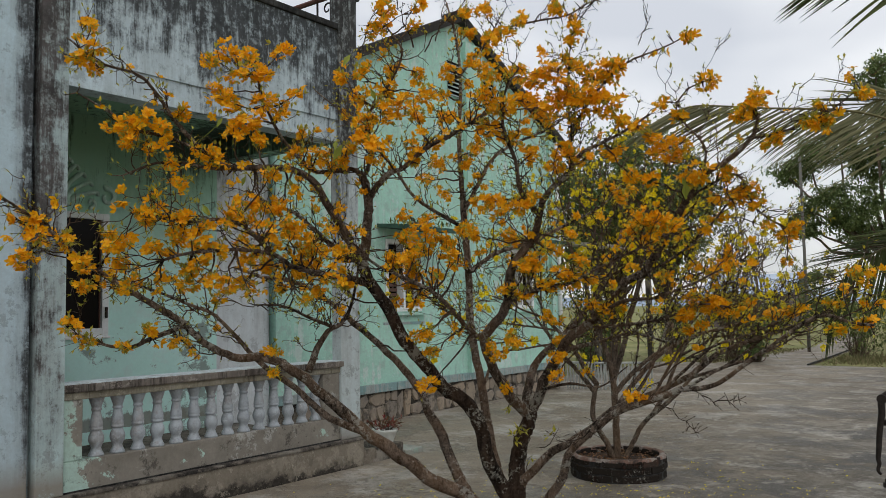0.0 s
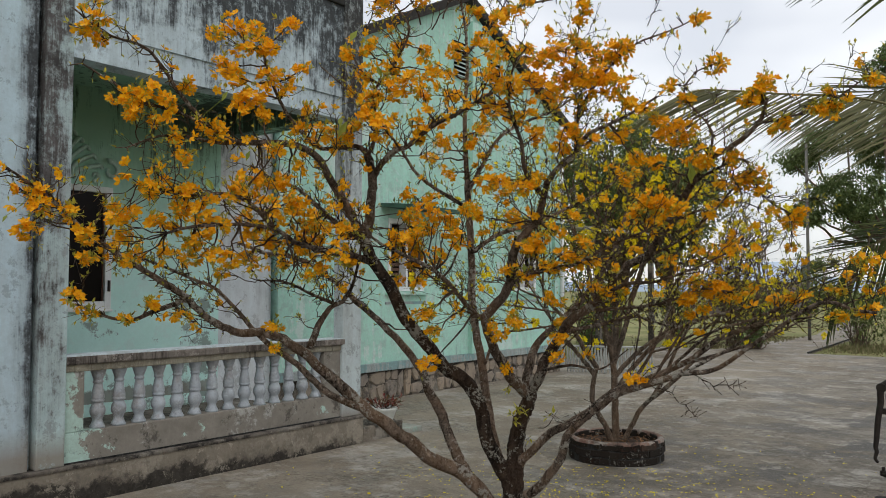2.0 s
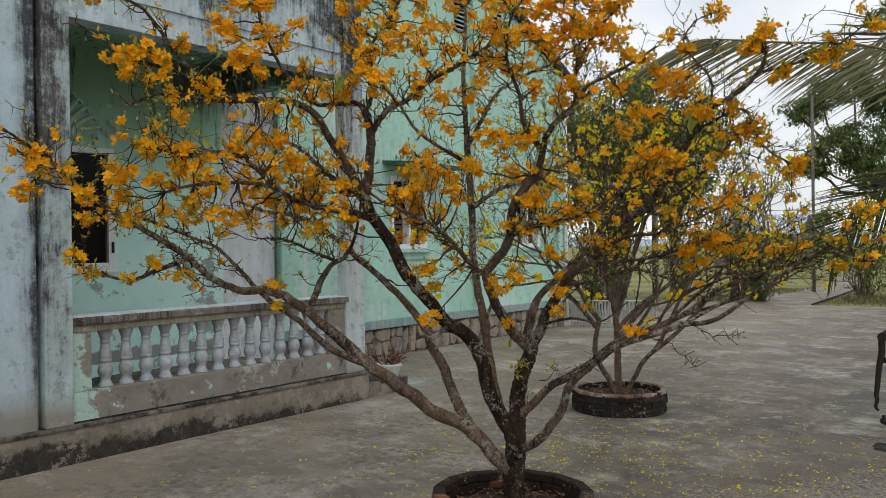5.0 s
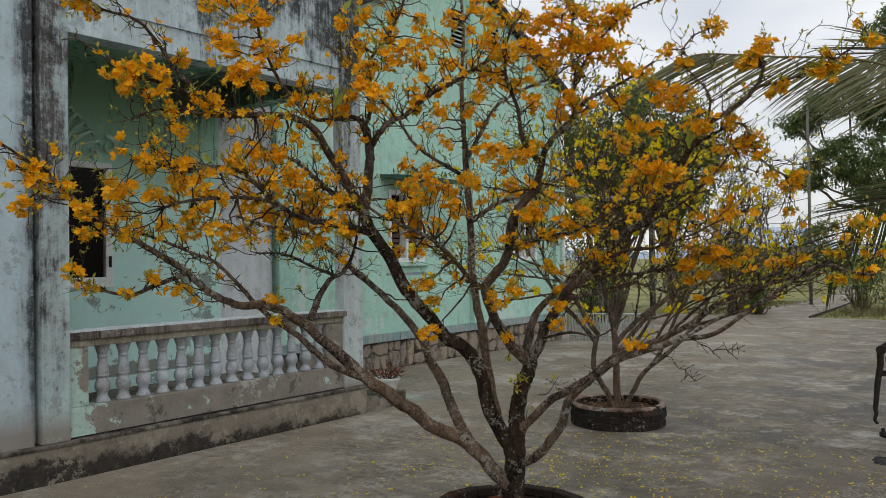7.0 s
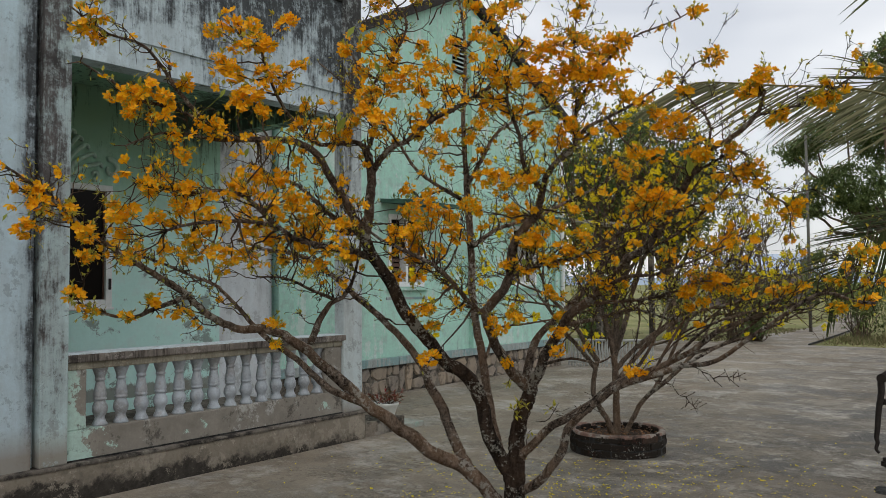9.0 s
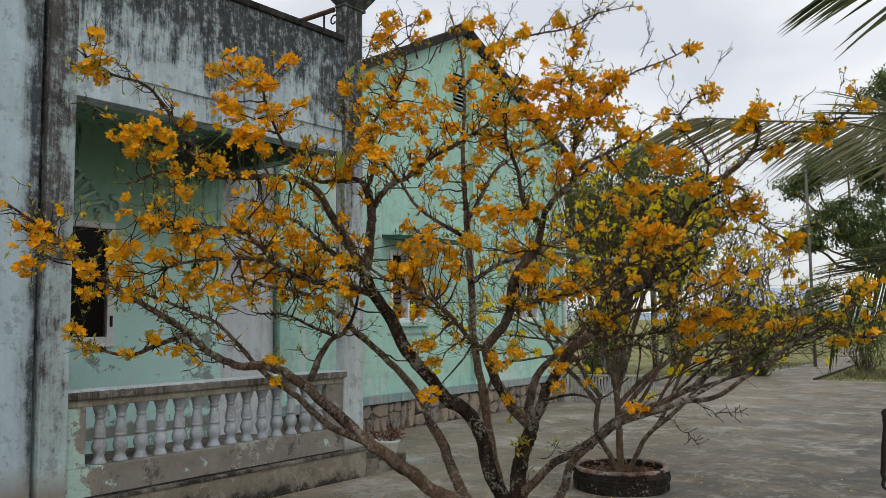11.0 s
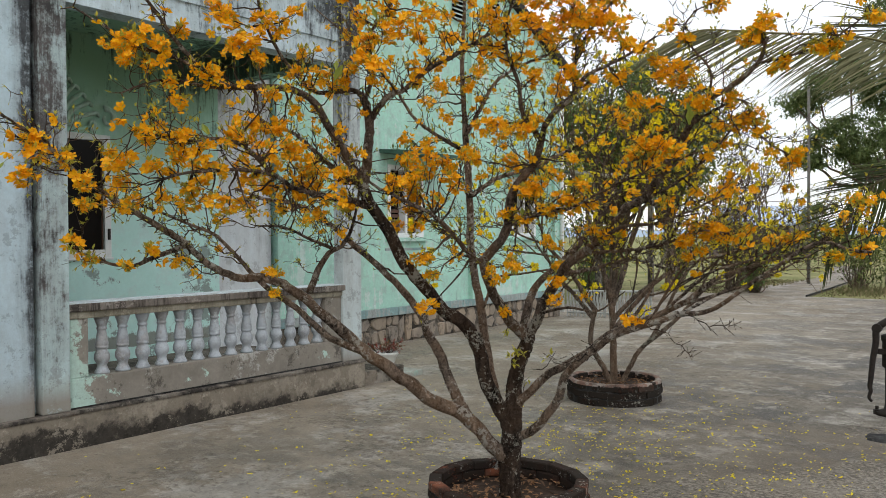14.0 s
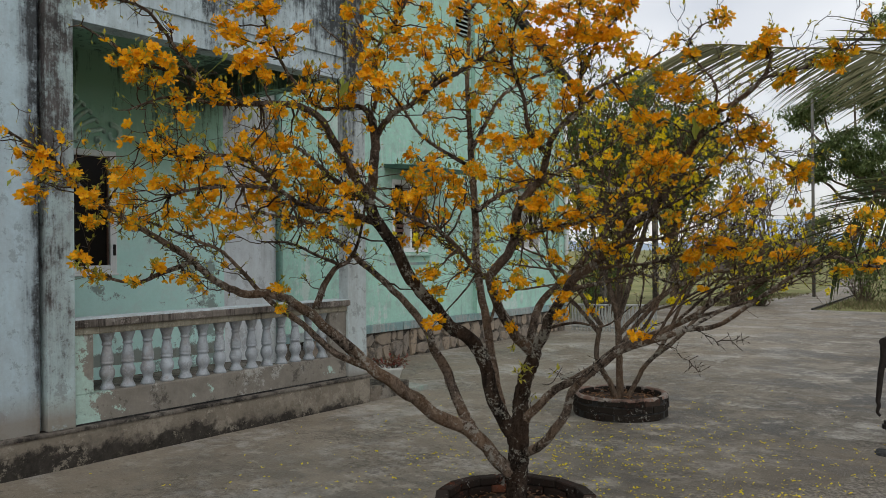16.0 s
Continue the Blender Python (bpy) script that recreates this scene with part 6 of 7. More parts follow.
blossoms(main_tree, (-1.92, 4.02, 2.96, 0.062), (-3.36, 2.61, 2.98, 0.050), (-3.36, 2.52, 2.94, 0.047), (-3.29, 2.69, 2.98, 0.059), (-3.22, 2.85, 3.03, 0.054), (-3.28, 2.62, 2.87, 0.064), (-3.25, 2.73, 2.87, 0.065), (-3.35, 2.53, 2.80, 0.049), (-3.29, 3.07, 2.07, 0.037), (-3.63, 3.43, 2.02, 0.054), (-3.44, 3.35, 2.03, 0.048), (-3.39, 3.11, 1.91, 0.043), (-3.67, 3.54, 1.77, 0.044), (-3.41, 3.52, 1.83, 0.054), (-3.01, 3.61, 2.07, 0.049), (-2.85, 3.48, 1.97, 0.044), (-3.11, 3.91, 2.02, 0.045), (-2.91, 3.81, 2.08, 0.040), (-2.76, 3.68, 1.97, 0.049), (-3.02, 4.11, 1.95, 0.051), (-3.19, 3.72, 1.86, 0.046), (-2.99, 3.62, 1.80, 0.041), (-2.85, 3.48, 1.69, 0.050), (-3.13, 3.90, 1.76, 0.052))
blossoms(main_tree, (-2.81, 3.89, 2.12, 0.047), (-2.65, 3.76, 2.08, 0.041), (-2.90, 4.19, 2.01, 0.042), (-2.56, 4.18, 1.92, 0.053), (-2.42, 4.03, 1.89, 0.047), (-2.24, 3.90, 1.77, 0.042), (-2.66, 4.23, 1.74, 0.043), (-2.35, 4.18, 1.98, 0.053), (-2.86, 3.60, 1.52, 0.048), (-3.16, 4.01, 1.40, 0.049), (-2.46, 4.24, 1.60, 0.044), (-2.28, 4.11, 1.86, 0.039), (-2.42, 3.79, 1.48, 0.048), (-2.45, 4.36, 1.46, 0.050), (-2.58, 4.05, 2.07, 0.045), (-3.38, 2.04, 1.89, 0.036), (-3.67, 2.14, 2.06, 0.035), (-3.27, 2.21, 1.94, 0.038), (-3.45, 2.48, 1.99, 0.044), (-3.13, 2.40, 1.95, 0.038), (-3.31, 2.66, 2.01, 0.044), (-3.13, 2.42, 2.08, 0.036), (-3.24, 2.75, 2.19, 0.041), (-2.93, 2.65, 2.07, 0.041))
blossoms(main_tree, (-3.07, 2.94, 1.99, 0.044), (-2.80, 2.79, 1.82, 0.036), (-2.97, 3.04, 1.97, 0.038), (-3.05, 2.51, 1.75, 0.033), (-3.19, 2.81, 1.78, 0.035), (-2.88, 2.70, 1.72, 0.033), (-3.38, 2.57, 1.73, 0.032), (-3.23, 2.27, 1.86, 0.036), (-3.57, 2.30, 2.11, 0.035), (-2.99, 2.58, 2.32, 0.036), (-3.15, 2.86, 2.29, 0.038))
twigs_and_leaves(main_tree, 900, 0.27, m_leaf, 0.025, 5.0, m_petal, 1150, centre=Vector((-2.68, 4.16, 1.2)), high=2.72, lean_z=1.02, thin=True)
large_leaves(main_tree, (-3.00, 3.08, 2.54, 0.134), (-3.03, 3.06, 2.56, 0.089), (-3.19, 2.34, 2.17, 0.088), (-3.25, 2.50, 2.62, 0.074), (-1.51, 4.03, 2.29, 0.134), (-1.52, 4.02, 2.31, 0.077), (-1.10, 4.16, 1.53, 0.060), (-1.04, 4.17, 1.54, 0.054), (-3.04, 3.19, 3.06, 0.110), (-3.26, 2.65, 2.35, 0.076), (-2.43, 3.91, 1.80, 0.083), (-2.96, 3.26, 2.87, 0.091), (-3.73, 1.69, 1.98, 0.051), (-2.77, 3.55, 1.87, 0.069))


def leaf_tuft(tree, base, tip, count):
    """A short side shoot with fresh leaves, straight from a thick limb."""
    rng = tree.rng
    a, b = Vector(base), Vector(tip)
    bm = bmesh.new()
    tube(bm, twig_path(a, b, rng, 0.1, 4), 0.003, 0.0015, 5)
    shoot = part("side_shoot", bm, tree.bark, tree.root)
    bm = bmesh.new()
    for _ in range(count):
        d = (rand_dir(rng) + (b - a).normalized() * 0.5).normalized()
        leaf(bm, b - (b - a) * rng.uniform(0, 0.5), d, Vector((0, 0, 1)), rng.uniform(0.03, 0.05), 0.018)
    tagged(part("leaves", bm, m_leaf, shoot), kind="stuff")


leaf_tuft(main_tree, (-2.625, 4.22, 0.90), (-2.600, 4.10, 0.955), 16)
leaf_tuft(main_tree, (-2.640, 4.22, 0.89), (-2.650, 4.11, 0.915), 9)
leaf_tuft(main_tree, (-2.640, 4.22, 0.86), (-2.630, 4.11, 0.875), 8)
leaf_tuft(main_tree, (-2.610, 4.22, 0.92), (-2.555, 4.11, 0.935), 9)
leaf_tuft(main_tree, (-2.655, 4.13, 1.12), (-2.665, 4.11, 1.055), 8)
leaf_tuft(main_tree, (-2.53, 4.19, 0.84), (-2.34, 4.13, 0.97), 6)
leaf_tuft(main_tree, (-2.58, 4.17, 0.70), (-2.50, 4.10, 0.81), 4)


# second tree, behind
def grow(tree, base, r, direction, length, depth, spread, up):
    """A branching crown grown at random: each limb forks into two or three."""
    rng = tree.rng
    n = 5
    pts = [base]
    d = direction.normalized()
    for i in range(n):
        d = (d + rand_dir(rng) * 0.16 + Vector((0, 0, up * 0.08))).normalized()
        pts.append(pts[-1] + d * length / n)
    r1 = r * 0.62
    limb(tree, r, r1, *pts[::2], pts[-1]) if depth > 3 else limb(tree, r, r1, *pts)
    if depth <= 0:
        return
    for k in range(3 if depth > 1 else rng.randint(2, 3)):
        a, b = frame_axes(d)
        w = 2 * math.pi * k / 3 + rng.uniform(-0.6, 0.6)
        dd = d + (a * math.cos(w) + b * math.sin(w)) * spread * rng.uniform(0.6, 1.2) + Vector((0, 0, up * 0.25))
        start = pts[-1] if k < 2 else pts[rng.randint(2, 4)]
        grow(tree, start, r1 * rng.uniform(0.7, 0.9), dd, length * rng.uniform(0.68, 0.9), depth - 1, spread, up)


yellow_root = thing("flowering_tree", (-3.61, 7.53, 0.10), "smaller dense twiggy tree with yellow blossom in a mouldy brick ring", "tree", "yard trees")
yellow_tree = Tree(yellow_root, 21, m_bark2, 1.0)
YB = Vector((-3.61, 7.53, 0.10))
limb(yellow_tree, 0.038, 0.030, YB - Vector((0, 0, 0.08)), YB + Vector((-0.01, 0.01, 0.25)), YB + Vector((-0.01, 0.0, 0.55)), YB + Vector((-0.03, 0.02, 0.85)))
limb(yellow_tree, 0.029, 0.023, YB + Vector((-0.02, -0.02, 0.02)), YB + Vector((-0.10, -0.05, 0.22)), YB + Vector((-0.19, -0.11, 0.42)), YB + Vector((-0.19, -0.12, 0.58)), YB + Vector((-0.15, -0.10, 0.80)))
limb(yellow_tree, 0.026, 0.021, YB + Vector((0.05, 0.02, 0.02)), YB + Vector((0.13, 0.07, 0.20)), YB + Vector((0.20, 0.12, 0.36)), YB + Vector((0.31, 0.19, 0.50)))
for at, r, way, ln in (((-0.03, 0.02, 0.83), 0.034, (0.1, 0.1, 1), 0.8), ((-0.15, -0.1, 0.78), 0.026, (-0.5, -0.35, 1), 0.85), ((0.30, 0.18, 0.48), 0.024, (0.7, 0.45, 0.8), 0.8),
                       ((0.30, 0.18, 0.48), 0.022, (0.3, 0.5, 1), 0.8), ((-0.02, 0.01, 0.60), 0.026, (-0.3, 0.6, 0.9), 0.85), ((-0.17, -0.11, 0.70), 0.024, (-0.9, -0.1, 0.9), 0.8),
                       ((-0.02, 0.01, 0.68), 0.026, (0.4, 0.9, 0.7), 0.8), ((-0.03, 0.02, 0.85), 0.032, (-0.35, -0.25, 1.3), 1.05), ((-0.03, 0.02, 0.82), 0.030, (0.25, 0.1, 1.3), 1.0)):
    grow(yellow_tree, YB + Vector(at), r, Vector(way), ln, 3, 0.8, 0.45)
yrng = yellow_tree.rng
for _ in range(180):
    q, r, d = yrng.choice(yellow_tree.spots)
    ob = new("blossom_head", yrng.choice(yellow_trusses))
    ob.parent = yellow_root
    ob.location = q + rand_dir(yrng) * 0.16 - yellow_root.location
    s = yrng.uniform(0.036, 0.066)
    ob.scale = (s, s, s)
    ob.rotation_euler = (yrng.uniform(-0.5, 0.5), yrng.uniform(-0.5, 0.5), yrng.uniform(0, 6.28))
twigs_and_leaves(yellow_tree, 640, 0.30, m_leaf_olive, 0.030, 3.2, m_petal2, 430, centre=YB + Vector((0, 0, 1.3)), lean_z=0.9)


# brick rings round the trees
def planter(cx, cy, r_out, thick, courses, per, label, seed, rimmed, brick_mat, soil_z):
    rng = random.Random(seed)
    h = sum(courses)
    ring = thing("brick_planter", (cx, cy, 0), label, "planter", "brick planters")
    z = 0.0
    for ci, ch in enumerate(courses):
        bm = bmesh.new()
        half = math.pi / per * 0.99
        ri = r_out - thick
        prof = []
        for rr in (ri, r_out):
            for w in (-half, half):
                prof.append((rr * math.cos(w), rr * math.sin(w)))
        vs0 = [bm.verts.new((x, y, 0.003)) for x, y in prof]
        vs1 = [bm.verts.new((x, y, ch - 0.003)) for x, y in prof]
        for f in ((0, 1, 3, 2),):
            bm.faces.new([vs0[i] for i in f])
            bm.faces.new([vs1[i] for i in reversed(f)])
        for a, b in ((0, 1), (1, 3), (3, 2), (2, 0)):
            bm.faces.new((vs0[a], vs0[b], vs1[b], vs1[a]))
        bmesh.ops.recalc_face_normals(bm, faces=bm.faces[:])
        bmesh.ops.bevel(bm, geom=bm.edges[:], offset=0.007, segments=1, affect="EDGES")
        me = mesh_from("brick", bm, brick_mat)
        for k in range(per):
            ob = new("brick", me)
            ob.parent = ring
            w = 2 * math.pi * (k + 0.5 * (ci % 2)) / per
            ob.location = (rng.uniform(-0.006, 0.006), rng.uniform(-0.006, 0.006), z + rng.uniform(-0.003, 0.003))
            ob.rotation_euler = (rng.uniform(-0.012, 0.012), rng.uniform(-0.012, 0.012), w)
        z += ch
    bm = bmesh.new()
    lathe(bm, cx, cy, [(r_out - 0.012, 0.0), (r_out - 0.012, h - 0.02), (r_out - thick + 0.012, h - 0.02), (r_out - thick + 0.012, 0.03)], per * 2)
    part("mortar", bm, m_coping, ring)
    if rimmed:
        bm = bmesh.new()
        rings = []
        for k in range(72):
            w = 2 * math.pi * k / 72
            d = Vector((math.cos(w), math.sin(w), 0))
            wob = 0.012 * noise.noise(d * 3.0 + Vector((seed, 0, 0))) + 0.006 * noise.noise(d * 9.0 + Vector((seed, 0, 0)))
            up = 0.008 + 0.8 * wob
            a, b = r_out - thick + 0.004 + wob, r_out - 0.008 + wob
            rings.append([bm.verts.new(Vector((cx, cy, h + z)) + d * r) for r, z in ((a - 0.004, -0.03), (a, up - 0.004), (a + 0.012, up), (b - 0.014, up), (b, up - 0.005), (b + 0.002, -0.02))])
        for k in range(72):
            p, q = rings[k], rings[(k + 1) % 72]
            for i in range(5):
                bm.faces.new((p[i], q[i], q[i + 1], p[i + 1]))
        part("rim", bm, m_rim, ring, "worn mortar rim with patches of lichen", True)
    bm = bmesh.new()
    bmesh.ops.create_circle(bm, cap_ends=True, segments=28, radius=r_out - thick + 0.015)
    bmesh.ops.triangulate(bm, faces=bm.faces[:])
    bmesh.ops.subdivide_edges(bm, edges=bm.edges[:], cuts=3, use_grid_fill=True)
    for v in bm.verts:
        v.co += Vector((cx, cy, soil_z))
        v.co.z += 0.018 * noise.noise(v.co * 9)
    part("soil", bm, m_soil, ring, "dry soil with fallen leaves", True)
    bm = bmesh.new()
    for _ in range(260):
        w, rr = rng.uniform(0, 6.28), (r_out - thick) * math.sqrt(rng.random())
        leaf(bm, Vector((cx + rr * math.cos(w), cy + rr * math.sin(w), soil_z + 0.012 + rng.uniform(0, 0.02))), rand_dir(rng) * Vector((1, 1, 0.25)), Vector((0, 0, 1)), rng.uniform(0.025, 0.06), rng.uniform(0.016, 0.03), 0.3)
    tagged(part("fallen_leaves", bm, m_dryleaf, ring), kind="stuff")


planter(-2.675, 4.135, 0.485, 0.078, (0.06, 0.06, 0.06), 15, "round planter of black mouldy bricks with worn red edges", 4, False, m_brick, 0.055)
planter(-3.61, 7.53, 0.47, 0.065, (0.07, 0.07, 0.07), 15, "round planter of black mouldy bricks under the yellow tree", 8, True, m_brick_black, 0.150)

# fallen petals on the concrete
prng = random.Random(17)
bm = bmesh.new()
for cx, cy, sx, n in ((-2.5, 5.0, 1.15, 1500), (-2.8, 6.3, 1.1, 1250), (-3.4, 3.2, 1.0, 250)):
    for _ in range(n):
        x, y = prng.gauss(cx, sx), prng.gauss(cy, sx)
        if x < -6.0 or (x + 2.675) ** 2 + (y - 4.135) ** 2 < 0.26 or (x + 3.61) ** 2 + (y - 7.53) ** 2 < 0.22:
            continue
        if noise.noise(Vector((x * 1.7, y * 1.7, 4.0))) + 0.6 * noise.noise(Vector((x * 5.0, y * 5.0, 1.0))) < prng.uniform(-0.55, 0.25):
            continue
        for _ in range(prng.choice((1, 1, 1, 1, 1, 2, 4))):
            s = prng.uniform(0.005, 0.0115)
            w = prng.uniform(0, 6.28)
            px, py = x + prng.gauss(0, 0.012), y + prng.gauss(0, 0.012)
            z = 0.012 * noise.noise(Vector((px, py, 0)) * 0.35) + 0.003 * noise.noise(Vector((px, py, 0)) * 2.0) + 0.003
            lift = prng.uniform(0, 0.005)
            rim = []
            for k in range(6):
                c, e = math.cos(k * math.pi / 3) * s, math.sin(k * math.pi / 3) * s * 0.75
                rim.append(bm.verts.new((px + c * math.cos(w) - e * math.sin(w), py + c * math.sin(w) + e * math.cos(w), z + lift * (1 + c / s))))
            bm.faces.new(rim)
solid("fallen_petals", bm, m_petal2, "scattered yellow petals fallen on the concrete", "petals", "stuff")

# potted plant on the step
pot = thing("potted_plant", (-6.17, 6.97, 0.15), "red-leaved plant in a white flared pot on the step", "potted plant")
bm = bmesh.new()
lathe(bm, -6.17, 6.97, [(0.085, 0.15), (0.09, 0.175), (0.125, 0.28), (0.15, 0.305), (0.15, 0.325), (0.125, 0.323), (0.115, 0.29)], 18)
part("pot", bm, m_potwhite, pot, "white pot with a flared rim", True)
bm, bm2 = bmesh.new(), bmesh.new()
for _ in range(34):
    d = (rand_dir(prng) * 0.8 + Vector((0, 0, 0.9))).normalized()
    ln = prng.uniform(0.1, 0.26)
    a = Vector((-6.17, 6.97, 0.28)) + Vector((prng.uniform(-0.07, 0.07), prng.uniform(-0.07, 0.07), 0))
    tube(bm2, twig_path(a, a + d * ln, prng, 0.1, 3), 0.003, 0.0015, 4)
    for _ in range(7):
        leaf(bm, a + d * ln * prng.uniform(0.5, 1), d + rand_dir(prng), Vector((0, 0, 1)), prng.uniform(0.03, 0.055), 0.022)
tagged(part("stems", bm2, m_bark, pot), kind="stuff")
tagged(part("leaves", bm, m_redleaf, pot), kind="stuff")

# small plants rooted on the window canopies
bm = bmesh.new()
for y0, y1 in ((9.2, 10.4), (12.7, 13.9)):
    for _ in range(90):
        y = prng.uniform(y0, y1)
        leaf(bm, Vector((BX + prng.uniform(0.1, 0.6), y, 2.95)), rand_dir(prng) + Vector((0, 0, 0.9)), Vector((0, 0, 1)), prng.uniform(0.05, 0.13), 0.03)
solid("canopy_weeds", bm, m_leaf_mid, "weeds and leaf litter growing on the window canopies", "weeds", "stuff")

# iron hand pump
pump = thing("hand_pump", (-1.30, 8.45, 0), "dark cast iron hand water pump with a curved lever", "hand pump")
bm = bmesh.new()
PX, PY = -1.26, 8.30
lathe(bm, PX, PY, [(0.13, 0.0), (0.13, 0.03), (0.06, 0.05), (0.05, 0.1), (0.05, 0.42), (0.075, 0.44), (0.075, 0.66), (0.085, 0.68), (0.085, 0.72), (0.03, 0.74)], 16)
part("barrel", bm, m_iron, pump, smooth=True)
bm = bmesh.new()
tube(bm, smooth_path([(-1.10, 8.30, 0.98), (-1.24, 8.24, 0.88), (-1.355, 8.19, 0.79), (-1.366, 8.188, 0.66), (-1.39, 8.185, 0.50), (-1.405, 8.183, 0.33), (-1.413, 8.18, 0.26), (-1.405, 8.18, 0.22), (-1.418, 8.178, 0.16), (-1.395, 8.18, 0.125)], 4), 0.036, 0.012, 8)
part("lever", bm, m_iron, pump, "curved lever with a hooked end", True)
bm = bmesh.new()
tube(bm, [Vector((-1.355, 8.15, 0.79)), Vector((-1.355, 8.23, 0.79))], 0.042, 0.042, 10)
part("pivot", bm, m_iron, pump)
part("bracket", boxed(-1.36, -1.2, 8.22, 8.26, 0.55, 0.60), m_iron, pump)
for dx, dy in ((-0.11, -0.03), (0.05, -0.11), (0.03, 0.12)):
    bm = bmesh.new()
    lathe(bm, PX + dx, PY + dy, [(0.03, 0.0), (0.03, 0.04), (0.015, 0.045), (0.015, 0.075)], 6)
    part("bolt", bm, m_iron, pump)

# wet soil in the gap of the slab beside the pump
bm = bmesh.new()
mid = bm.verts.new((-1.17, 7.30, 0.022))
edge = []
for k in range(28):
    w = 2 * math.pi * k / 28
    rr = 1.0 + 0.35 * noise.noise(Vector((math.cos(w) * 1.7, math.sin(w) * 1.7, 3.0)))
    edge.append([bm.verts.new((-1.17 + math.cos(w) * rr * f * 0.13, 7.30 + math.sin(w) * rr * f * 0.15, z + 0.006 * noise.noise(Vector((w * 3, f * 5, 0))))) for f, z in ((0.5, 0.019), (0.85, 0.012), (1.15, -0.02))])
for k in range(28):
    p, q = edge[k], edge[(k + 1) % 28]
    bm.faces.new((mid, p[0], q[0]))
    for i in range(2):
        bm.faces.new((p[i], p[i + 1], q[i + 1], q[i]))
solid("damp_soil", bm, m_coping, "small dark patch of damp soil beside the pump", "soil", "stuff", True)

# ---- palm ----
palm = thing("coconut_palm", (-0.2, 6.8, 0), "coconut palm with long drooping green fronds", "palm")
bm = bmesh.new()
tube(bm, smooth_path([(-0.2, 6.8, -0.05), (-0.22, 6.75, 0.8), (-0.27, 6.67, 1.6), (-0.3, 6.6, 2.3)], 6), 0.15, 0.11, 14, 0.04)
part("trunk", bm, m_palmtrunk, palm, smooth=True)


def frond(pts, leaf_len, droop, r0=0.022, step=0.032, seed=1, sides=None, width=0.0155, along=0.35, fall=0.75, mat=None, start=0.08):
    """A rachis with a row of long narrow leaflets on either side; sides: the two ways in which they point."""
    rng = random.Random(seed)
    path = smooth_path(pts, 12)
    bm = bmesh.new()
    tube(bm, path, r0, 0.004, 7)
    fr = part("frond", bm, m_palm_dry, palm, "", True)
    bm = bmesh.new()
    total = sum((path[i + 1] - path[i]).length for i in range(len(path) - 1))
    nleaf = int(total / step)
    for k in range(nleaf):
        u = start + (1 - start) * k / nleaf
        f = u * (len(path) - 1)
        i = min(int(f), len(path) - 2)
        p = path[i].lerp(path[i + 1], f - i)
        d = (path[i + 1] - path[i]).normalized()
        s = d.cross(Vector((0, 0, 1)))
        s = s.normalized() if s.length > 0.05 else d.orthogonal().normalized()
        n = s.cross(d)
        ln = leaf_len * (1.0 - fall * u ** 2.2) * rng.uniform(0.88, 1.08)
        for sd in (0, 1):
            if sides is None:
                way = d * (0.75 + 0.4 * u) + s * (sd * 2 - 1) * 0.75
            else:
                way = Vector(sides[sd]) + d * (along + 0.5 * u * u)
            cur = (way.normalized() + rand_dir(rng) * 0.055).normalized()
            q = p + d * rng.uniform(-0.2, 0.2) * step
            wd = width * rng.uniform(0.8, 1.2)
            turn = d * 0.8 + n * rng.uniform(0.2, 0.7) + rand_dir(rng) * 0.25
            prev = None
            segs = 5
            for j in range(segs + 1):
                w = wd * (0.6, 1.0, 0.95, 0.75, 0.45, 0.05)[j]
                side = (turn - cur * turn.dot(cur))
                side = side.normalized() if side.length > 1e-3 else s
                pair = (bm.verts.new(q + side * w), bm.verts.new(q - side * w))
                if prev:
                    bm.faces.new((prev[0], prev[1], pair[1], pair[0]))
                prev = pair
                cur = (cur + Vector((0, 0, -1)) * droop * (j + 1) * 0.35 * rng.uniform(0.5, 1.5)).normalized()
                q = q + cur * ln / segs
    tagged(part("leaflets", bm, mat or m_palm, fr), kind="stuff")


HUB = (-0.3, 6.8, 2.3)
frond([HUB, (-0.55, 6.6, 2.62), (-0.78, 6.44, 2.84), (-1.00, 6.27, 2.95), (-1.22, 6.08, 2.99), (-1.55, 5.80, 3.00), (-1.79, 5.62, 3.02), (-1.96, 5.46, 3.02), (-2.10, 5.35, 2.97)],
      0.86, 0.035, 0.013, 0.050, 2, ((-0.50, -0.40, -0.62), (-0.40, -0.52, -0.50)), 0.0066, 0.3, 0.5, None, 0.22)
frond([HUB, (-0.5, 6.85, 2.85), (-0.75, 6.86, 3.10), (-0.95, 6.83, 3.17), (-1.12, 6.80, 3.14), (-1.28, 6.78, 3.04)],
      0.75, 0.03, 0.014, 0.055, 3, ((-0.6, -0.45, 0.25), (-0.45, -0.35, -0.9)), 0.009, 0.25, 0.5)
frond([HUB, (-0.5, 6.6, 2.24), (-0.72, 6.56, 2.14), (-0.92, 6.54, 2.08), (-1.04, 6.52, 2.02), (-1.20, 6.49, 1.93), (-1.32, 6.47, 1.76), (-1.37, 6.46, 1.58)],
      0.64, 0.04, 0.012, 0.034, 4, ((-0.78, -0.60, 0.02), (-0.05, -0.10, -1.0)), 0.0085, 0.12, 0.35, m_palm_green, 0.2)
